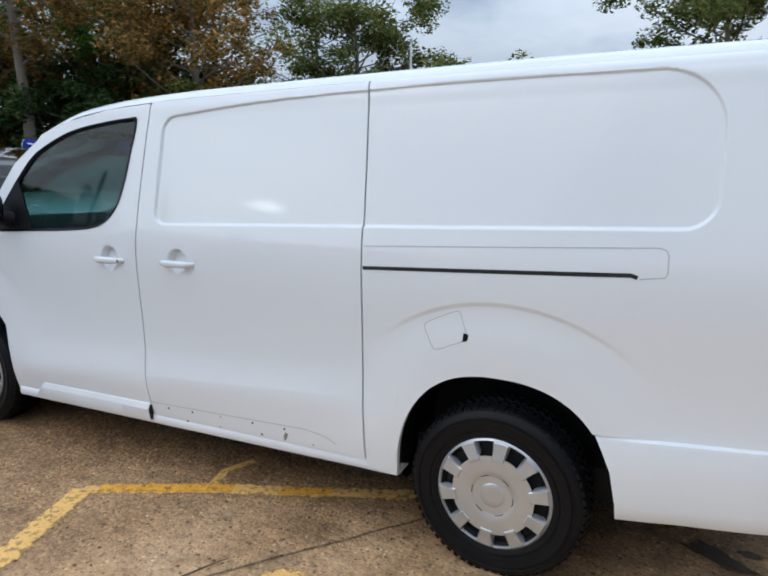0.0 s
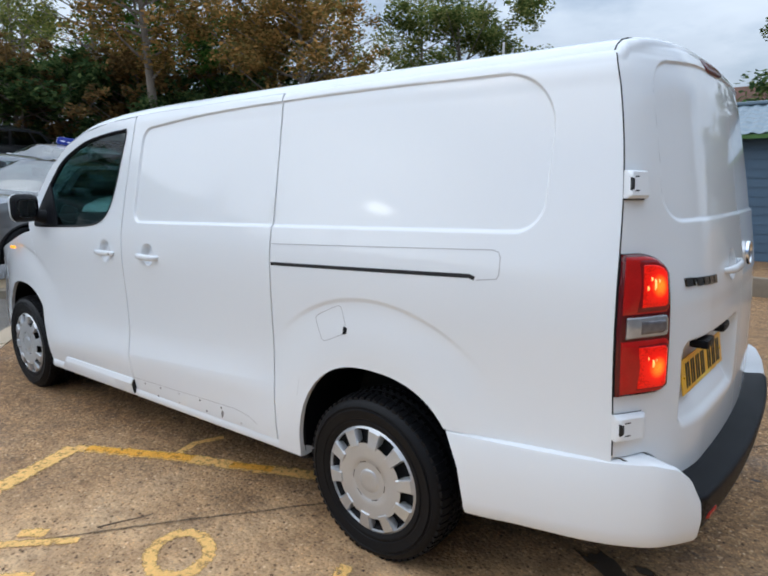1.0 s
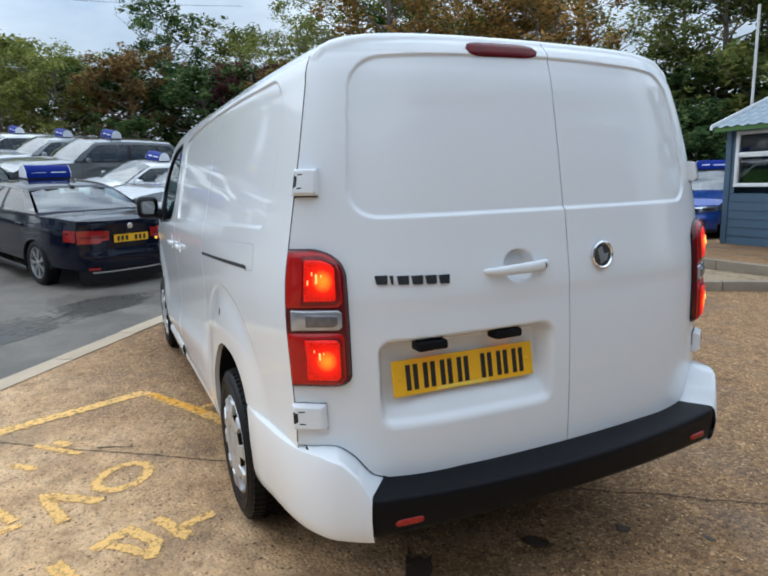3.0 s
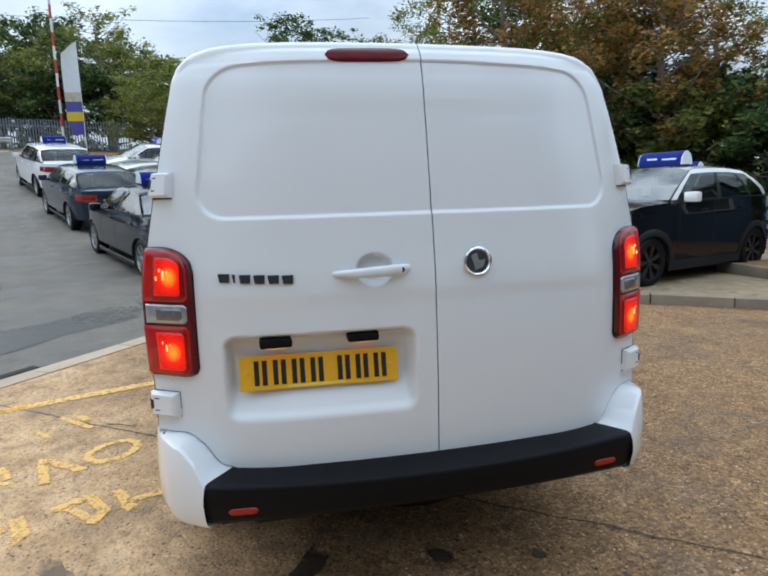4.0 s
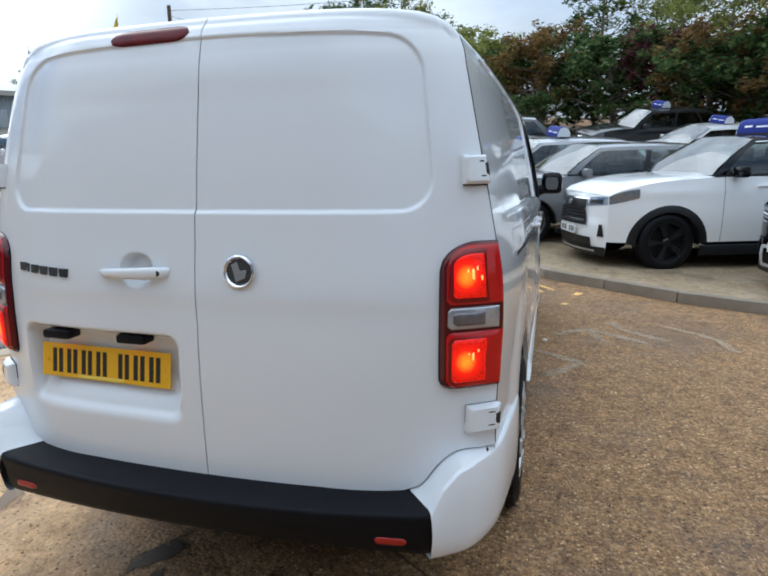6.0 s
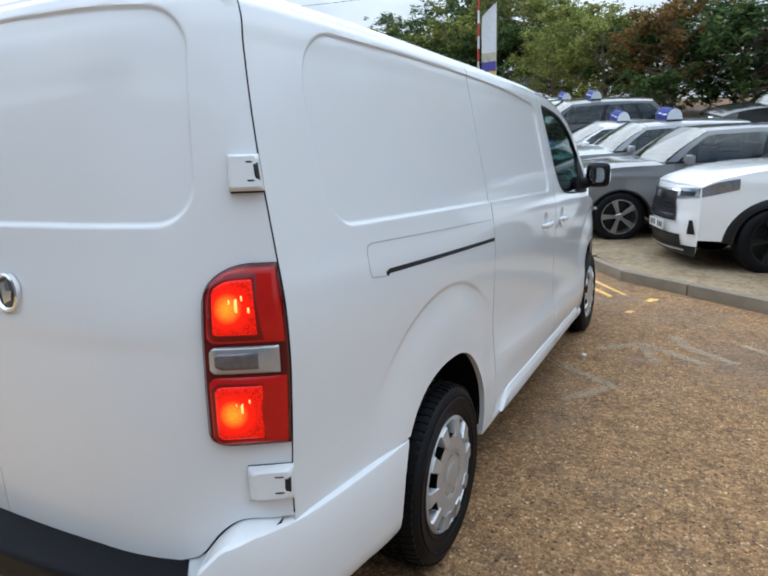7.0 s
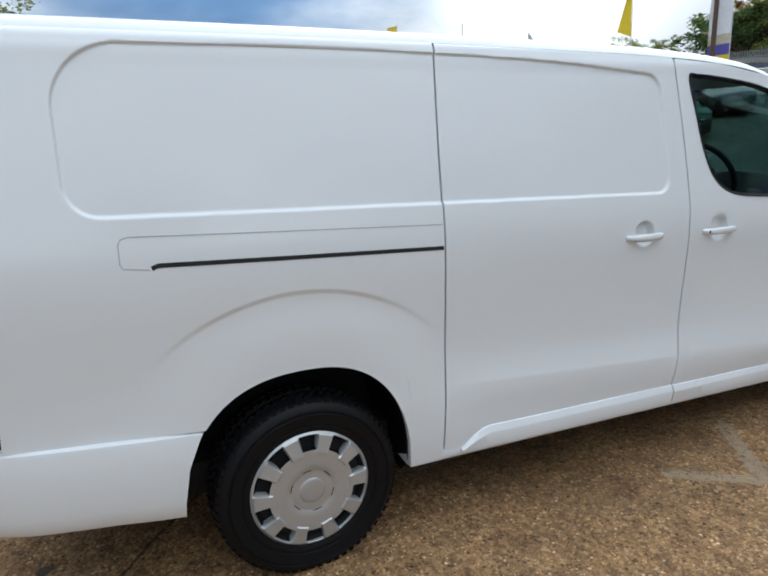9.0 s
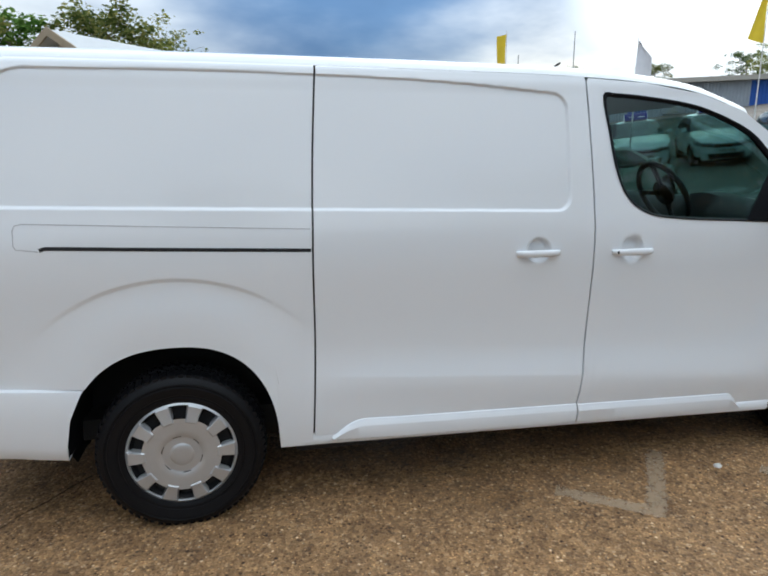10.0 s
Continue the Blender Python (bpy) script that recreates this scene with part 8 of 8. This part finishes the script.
# ---- timber office with a tiled sheet roof ----
BLUE_BOARD = mat("blue_grey_boards", (0.058, 0.100, 0.150), 0.6, var=0.15, scale=3, fine=0.1, fscale=60, bump=0.2, bscale=60, obj_random=0.06)
UPVC = mat("white_window_frame", (0.75, 0.76, 0.76), 0.3)
ROOF_SHEET = mat("blue_grey_roof_sheet", (0.14, 0.19, 0.23), 0.35, var=0.15, scale=3, fine=0.1, coat=0.3)
GREEN_TRIM = mat("green_fascia", (0.06, 0.14, 0.03), 0.6)
SY, SX0, SX1, SZ0, SZ1 = 8.45, -4.3, 2.2, 0.24, 2.16
tagged(part("office_base", Shape().box((SX0 - 0.5, SY - 1.9, -0.05), (SX1 + 0.5, SY + 3.2, 0.235), 0.012), CONCRETE), "low raised concrete base under the timber office", "base", kind="structure")
kerb2 = thing("low_kerb", "concrete edging of the office base", "kerb", kind="structure")
for k in range(8):
    x0 = SX0 - 0.5 + k * 0.93
    part("edging_stone", Shape().box((x0 + 0.005, SY - 2.03, 0.0), (x0 + 0.925, SY - 1.9, 0.25 + random.uniform(-0.004, 0.004)), 0.012), KERBSTONE, kerb2)
shed = thing("timber_office", "blue-grey boarded timber office with a sheet-tile roof", "shed")
windows = ((-4.15, -3.26), (-1.62, -0.74))
z = SZ0
k = 0
while z < SZ1 - 0.01:
    z1 = min(z + 0.145, SZ1)
    runs = [(SX0, SX1)]
    if z1 > 1.24 and z < 2.10:
        runs, x = [], SX0
        for a, b in windows:
            runs.append((x, a))
            x = b
        runs.append((x, SX1))
    for a, b in runs:
        if b - a > 0.02:
            g = Shape().prism([(a, SY, z + 0.002), (a, SY - 0.022, z + 0.002), (a, SY - 0.012, z1 - 0.002), (a, SY, z1 - 0.002)], (b - a, 0, 0))
            part("board", g, BLUE_BOARD, shed)
    z = z1
part("office_wall", Shape().box((SX0 + 0.01, SY + 0.30, SZ0), (SX1 - 0.01, SY + 3.0, SZ1 + 0.1)), BLUE_BOARD, shed)
part("office_wall", Shape().box((SX0, SY + 0.01, SZ0), (SX0 + 0.05, SY + 0.31, SZ1)), BLUE_BOARD, shed)
part("office_wall", Shape().box((SX1 - 0.05, SY + 0.01, SZ0), (SX1, SY + 0.31, SZ1)), BLUE_BOARD, shed)
for x in (-4.28, -3.02, -2.25, -0.5, 0.7, 2.16):
    part("batten", Shape().box((x - 0.05, SY - 0.036, SZ0), (x + 0.05, SY - 0.014, SZ1), 0.003), BLUE_BOARD, shed)
for n_, (a, b) in enumerate(windows):
    win = new("window")
    win.parent = shed
    z0, z1 = 1.22, 2.14
    for x0, x1, q0, q1 in ((a, a + 0.06, z0, z1), (b - 0.06, b, z0, z1), (a + 0.06, b - 0.06, z0, z0 + 0.06), (a + 0.06, b - 0.06, z1 - 0.06, z1), (a + 0.06, b - 0.06, 1.71, 1.79)):
        part("window_frame", Shape().box((x0, SY - 0.05, q0), (x1, SY + 0.03, q1), 0.006), UPVC, win)
    for q0, q1 in ((z0 + 0.06, 1.71), (1.79, z1 - 0.06)):
        o = part("pane", Shape().box((a + 0.06, SY - 0.012, q0), (b - 0.06, SY - 0.006, q1)), CAR_GLASS, win)
        o.visible_shadow = False
    if n_ == 0:
        part("notice", Shape().box((a + 0.1, SY + 0.05, 1.28), (b - 0.33, SY + 0.055, 1.50)), mat("lime_notice", (0.30, 0.50, 0.06), 0.6), win, "lime green notice behind the glass")
    else:
        part("poster", Shape().box((a + 0.1, SY + 0.05, 1.80), (b - 0.1, SY + 0.055, 2.05)), mat("blue_poster", (0.10, 0.25, 0.55), 0.5, var=0.5, scale=8), win, "blue poster behind the glass")
# roof: pressed tile rows
rows = []
ny, nx_ = 44, 150
for i in range(ny):
    v = i / (ny - 1)
    row = []
    for j in range(nx_):
        x = SX0 - 0.15 + (SX1 - SX0 + 0.3) * j / (nx_ - 1)
        step = (v * 7) % 1
        wave = 0.016 * math.cos(x * math.tau / 0.19)
        row.append((x, SY - 0.28 + 1.75 * v, SZ1 + 0.06 + 0.62 * v + wave - 0.022 * step))
    rows.append(row)
part("sheet_roof", Shape().grid(rows, True), ROOF_SHEET, shed, "tile-pressed blue-grey metal roof", sharp=70)
part("rear_roof", Shape().box((SX0 - 0.1, SY + 1.47, SZ1 + 0.50), (SX1 + 0.1, SY + 3.1, SZ1 + 0.66)), ROOF_SHEET, shed)
part("ridge", Shape().box((SX0 - 0.16, SY + 1.40, SZ1 + 0.66), (SX1 + 0.16, SY + 1.56, SZ1 + 0.72), 0.02), ROOF_SHEET, shed)
part("fascia", Shape().box((SX0 - 0.12, SY - 0.27, SZ1 - 0.02), (SX1 + 0.12, SY - 0.245, SZ1 + 0.045)), GREEN_TRIM, shed)
part("verge", Shape().prism([(SX0 - 0.17, SY - 0.29, SZ1 + 0.02), (SX0 - 0.17, SY + 1.48, SZ1 + 0.64), (SX0 - 0.17, SY + 1.48, SZ1 + 0.73), (SX0 - 0.17, SY - 0.29, SZ1 + 0.10)], (0.03, 0, 0)), UPVC, shed)

# house with a brown roof far behind the office
BRICK = mat("brown_brick", (0.22, 0.13, 0.09), 0.9, var=0.2, scale=4)
TILE = mat("brown_roof_tiles", (0.13, 0.065, 0.045), 0.85, var=0.25, scale=5, bump=0.4, bscale=20)
house = thing("house", "brown tiled house behind the timber office", "house")
part("wall", Shape().box((-2.5, 21.5, 0), (6.5, 27, 2.6)), BRICK, house)
part("roof", Shape().prism([(-2.9, 21.1, 2.6), (-2.9, 24.2, 5.0), (-2.9, 27.4, 2.6)], (9.8, 0, 0)), TILE, house)

# gabled outbuilding on the other side of the yard
RENDERED = mat("pale_render", (0.42, 0.36, 0.27), 0.9, var=0.2, scale=3)
barn = thing("outbuilding", "small gabled outbuilding with a pale metal roof", "building")
barn.matrix_world = pose(3.66, -12.2, 0, 0, 0, -40.4)
part("wall", Shape().prism([(-1.9, 0, 0), (1.9, 0, 0), (1.9, 0, 3.10), (0, 0, 4.12), (-1.9, 0, 3.10)], (0, -5.0, 0)), RENDERED, barn)
for sgn in (-1, 1):
    part("roof", Shape().prism([(0, 0.3, 4.30), (sgn * 2.25, 0.3, 3.09), (sgn * 2.25, 0.3, 2.99), (0, 0.3, 4.19)], (0, -5.6, 0)), mat("pale_metal_roof", (0.45, 0.47, 0.48), 0.5, var=0.15), barn)
    part("bargeboard", Shape().prism([(0, 0.34, 4.34), (sgn * 2.28, 0.34, 3.11), (sgn * 2.28, 0.34, 2.93), (0, 0.34, 4.15)], (0, 0.04, 0)), mat("tan_bargeboard", (0.33, 0.27, 0.19), 0.8), barn)

# blue workshop
WBLUE = mat("workshop_blue", (0.012, 0.085, 0.36), 0.5, var=0.12, scale=2)
WGREY = mat("workshop_grey", (0.30, 0.34, 0.38), 0.5, var=0.15, scale=2)
shop = thing("workshop", "blue and grey clad workshop with a pale low roof", "building")
A, B = Vector((-17.0, -41.0, 0)), Vector((-41.0, -24.5, 0))
ax = (B - A).normalized()
nrm = Vector((-ax.y, ax.x, 0))
if nrm.dot(Vector((0, 0, 0)) - A) > 0:
    nrm = -nrm
ln = (B - A).length
n_p = 24
for k in range(n_p):
    a, b = A + ax * (ln * k / n_p), A + ax * (ln * (k + 1) / n_p)
    col = WBLUE if k % 6 in (3,) or k > 17 else WGREY
    zt, zb = 6.15, 1.5
    g = Shape()
    pts = []
    for j in range(13):
        p = a + (b - a) * (j / 12)
        o = nrm * (0.05 * (j % 2))
        pts.append([(p.x + o.x, p.y + o.y, q) for q in (zb, zt)])
    g.grid(pts)
    part("cladding_panel", g, col, shop)
part("shop_wall", Shape().prism([tuple(A + nrm * 0.15 + Vector((0, 0, 1))), tuple(B + nrm * 0.15 + Vector((0, 0, 1))), tuple(B + nrm * 0.15 + Vector((0, 0, 6.1))), tuple(A + nrm * 0.15 + Vector((0, 0, 6.1)))], tuple(nrm * 14)), WGREY, shop)
part("roof", Shape().prism([tuple(A - nrm * 0.5 + Vector((0, 0, 6.15))), tuple(B - nrm * 0.5 + Vector((0, 0, 6.15))), tuple(B - nrm * 0.5 + Vector((0, 0, 6.45))), tuple(A - nrm * 0.5 + Vector((0, 0, 6.45)))], tuple(nrm * 16 + Vector((0, 0, 0.8)))), mat("weathered_roof", (0.36, 0.34, 0.30), 0.8, var=0.2), shop)
for k, (f0, f1) in enumerate(((0.80, 0.90), (0.28, 0.33), (0.45, 0.50))):
    a, b = A + ax * (ln * f0), A + ax * (ln * f1)
    part("doorway" if k == 0 else "window", Shape().prism([tuple(a - nrm * 0.06 + Vector((0, 0, 2 if k == 0 else 4.2))), tuple(b - nrm * 0.06 + Vector((0, 0, 2 if k == 0 else 4.2))), tuple(b - nrm * 0.06 + Vector((0, 0, 4.6 if k == 0 else 5.3))), tuple(a - nrm * 0.06 + Vector((0, 0, 4.6 if k == 0 else 5.3)))], tuple(nrm * 0.03)), CAR_BLACK if k == 0 else LAMP_GLASS, shop)

# ---- fence, rail, masts, banners, wires ----
GALV = mat("galvanised_steel", (0.20, 0.22, 0.23), 0.5, metal=0.6, var=0.2)
fence = thing("palisade_fence", "grey galvanised palisade fence on the rise", "fence")
F0, F1 = Vector((-35.5, -25.0)), Vector((-37.0, -7.5))
pale = Shape().box((-0.03, -0.012, 0.0), (0.03, 0.012, 1.75)).mesh("pale")
for k in range(120):
    p = F0.lerp(F1, k / 119)
    o = part("pale", pale, GALV, fence)
    o.location = (p.x, p.y, float(ground_z(p.x, p.y)) + 0.05)
    o.rotation_euler = (0, 0, radians(95))
for h in (0.4, 1.4):
    g = Shape()
    p0, p1 = (F0.x - 0.03, F0.y, float(ground_z(F0.x, F0.y)) + h), (F1.x - 0.03, F1.y, float(ground_z(F1.x, F1.y)) + h)
    part("fence_rail", g.tube([p0, p1], 0.03, 6), GALV, fence)
barrier = thing("guard_rail", "galvanised crash barrier along the top of the lane", "guard rail")
R0, R1 = (-34.0, -23.0), (-35.5, -13.5)
zz_ = [float(ground_z(*R0)), float(ground_z(*R1))]
rows = [[(R[0] + dx, R[1], zq + dz) for dx, dz in ((0.0, 0.45), (0.06, 0.50), (0.0, 0.56), (0.0, 0.60), (0.06, 0.66), (0.0, 0.72))] for R, zq in zip((R0, R1), zz_)]
part("rail_beam", Shape().grid(rows, True), mat("pale_galvanised", (0.42, 0.42, 0.40), 0.5, metal=0.4, var=0.3, scale=3), barrier)
for k in range(6):
    f = k / 5
    x, y = R0[0] + (R1[0] - R0[0]) * f - 0.04, R0[1] + (R1[1] - R0[1]) * f
    z0 = float(ground_z(x, y))
    part("rail_post", Shape().box((x - 0.05, y - 0.04, z0 - 0.1), (x + 0.02, y + 0.04, z0 + 0.7)), GALV, barrier)

RED_PAINT = mat("red_mast_paint", (0.45, 0.05, 0.035), 0.6, var=0.2, scale=3)
WHITE_PAINT = mat("white_mast_paint", (0.65, 0.64, 0.62), 0.6, var=0.2, scale=3)
mast = thing("striped_mast", "tall upright red and white striped pole", "mast")
mx, my = -33.6, -10.26
z0 = float(ground_z(mx, my))
for k in range(14):
    part("band", Shape().tube([(mx - 0.010 * k * 0.7, my, z0 + 0.7 * k), (mx - 0.010 * (k + 1) * 0.7, my, z0 + 0.7 * (k + 1))], 0.065, 8, False), RED_PAINT if k % 2 == 0 else WHITE_PAINT, mast)


def banner(x, y, z_low, z_high, width, colours, label, shape="feather", turn=1):
    """A tall advertising flag on its pole."""
    b = thing("feather_banner", label, "banner")
    g0 = float(ground_z(x, y))
    part("pole", Shape().tube([(x, y, g0 - 0.1), (x, y, z_high + 0.1)], [0.03, 0.012], 6), WHITE_PAINT, b)
    side = Vector((0.55, -0.83, 0)) * turn
    n = 12
    for (f0, f1, m) in colours:
        rows = []
        for i in range(5):
            f = f0 + (f1 - f0) * i / 4
            z = z_low + (z_high - z_low) * f
            w = width * (math.sqrt(max(0.02, 1 - max(0, (f - 0.8) / 0.2) ** 2)) if shape == "feather" else 1.0) * (1 - (0.35 * (1 - f / 0.15) if f < 0.15 and shape == "feather" else 0))
            if shape == "limp":
                w = width * (0.06 + 0.94 * (1 - f) ** 0.9)
            rows.append([(x + side.x * w * u + 0.04 * math.sin(5 * u + 3 * f), y + side.y * w * u, z - 0.05 * u + (0.25 * u * (1 - f) if shape == "limp" else 0)) for u in np.linspace(0, 1, 6)])
        part("cloth", Shape().grid(rows), m, b)
    return b


FLAG_W = mat("banner_white", (0.74, 0.74, 0.77), 0.8, var=0.1)
FLAG_P = mat("banner_purple", (0.10, 0.09, 0.36), 0.8, var=0.12)
FLAG_Y = mat("banner_yellow", (0.72, 0.52, 0.03), 0.8, var=0.1)
FLAG_L = mat("banner_lilac_yellow", (0.52, 0.47, 0.36), 0.8, var=0.5, scale=4)
for x, y, lo, hi in ((-33.0, -9.0, 4.9, 9.7), (-28.3, -18.9, 4.3, 9.0)):
    banner(x, y, lo, hi, 0.85 if y > -15 else 1.0, ((0.0, 0.15, FLAG_P), (0.15, 0.25, FLAG_Y), (0.25, 0.36, FLAG_P), (0.36, 0.46, FLAG_L), (0.46, 1.0, FLAG_W)), "tall white feather banner with purple and yellow print")
banner(-17.1, -14.4, 5.1, 6.9, 0.52, ((0.0, 1.0, FLAG_Y),), "yellow flag hanging limp on a white pole", "limp")
banner(-10.35, -19.8, 4.75, 6.15, 0.42, ((0.0, 1.0, FLAG_Y),), "plain yellow flag on a white pole", "flag")
banner(-11.5, -13.0, 2.9, 4.75, 0.45, ((0.0, 1.0, FLAG_W),), "white teardrop banner on a slim pole", turn=-1)
for x, y, h in ((-12.6, -18.6, 6.1), (-10.6, -19.2, 5.3)):
    tagged(part("flag_pole", Shape().tube([(x, y, 0), (x, y, h)], [0.03, 0.015], 6), GALV), "bare slim flag pole", "pole")
pole = thing("telegraph_pole", "brown timber telegraph pole with wires", "pole")
part("post", Shape().tube([(-27.6, -19.3, 1.5), (-27.6, -19.3, 10.1)], [0.14, 0.10], 8), mat("pole_timber", (0.10, 0.065, 0.045), 0.9, var=0.3), pole)
part("pole_cap", Shape().lathe([(0.0, 0.05), (0.09, 0.03), (0.115, -0.04)], pose(-27.6, -19.3, 10.1), 10), GALV, pole)
for k, (a, b, sag) in enumerate((((-27.6, -19.25, 9.85), (-38, 8, 12.8), 0.5), ((-27.6, -19.3, 9.6), (-36.0, -10.0, 8.0), 0.3))):
    pts = [tuple(Vector(a).lerp(Vector(b), t) - Vector((0, 0, 4 * sag * t * (1 - t)))) for t in np.linspace(0, 1, 14)]
    part("wire", Shape().tube(pts, 0.012, 4), INK, pole)
tall = tagged(part("lamp_mast", Shape().tube([(-6.0, 11.5, 0.0), (-6.0, 11.5, 4.9)], [0.035, 0.028], 8), WHITE_PAINT), "slim pale mast behind the parked cars", "mast")
for x, y in ((-23.4, -13.4), (-25.0, -12.6)):
    z0 = float(ground_z(x, y))
    tagged(part("bollard", Shape().tube([(x, y, z0 - 0.1), (x, y, z0 + 1.5)], 0.06, 8), mat("pale_post", (0.45, 0.45, 0.40), 0.7)), "pale concrete post beside the lane", "post", "posts")

# unseen wall behind the walk, hinted by reflections, placed and darkened to shade the rear
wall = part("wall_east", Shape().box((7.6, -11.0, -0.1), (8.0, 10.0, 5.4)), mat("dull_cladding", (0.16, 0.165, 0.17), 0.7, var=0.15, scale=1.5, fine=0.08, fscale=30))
tagged(wall, "unseen plain dull grey wall, placed to shade the van rear", "wall", kind="structure")
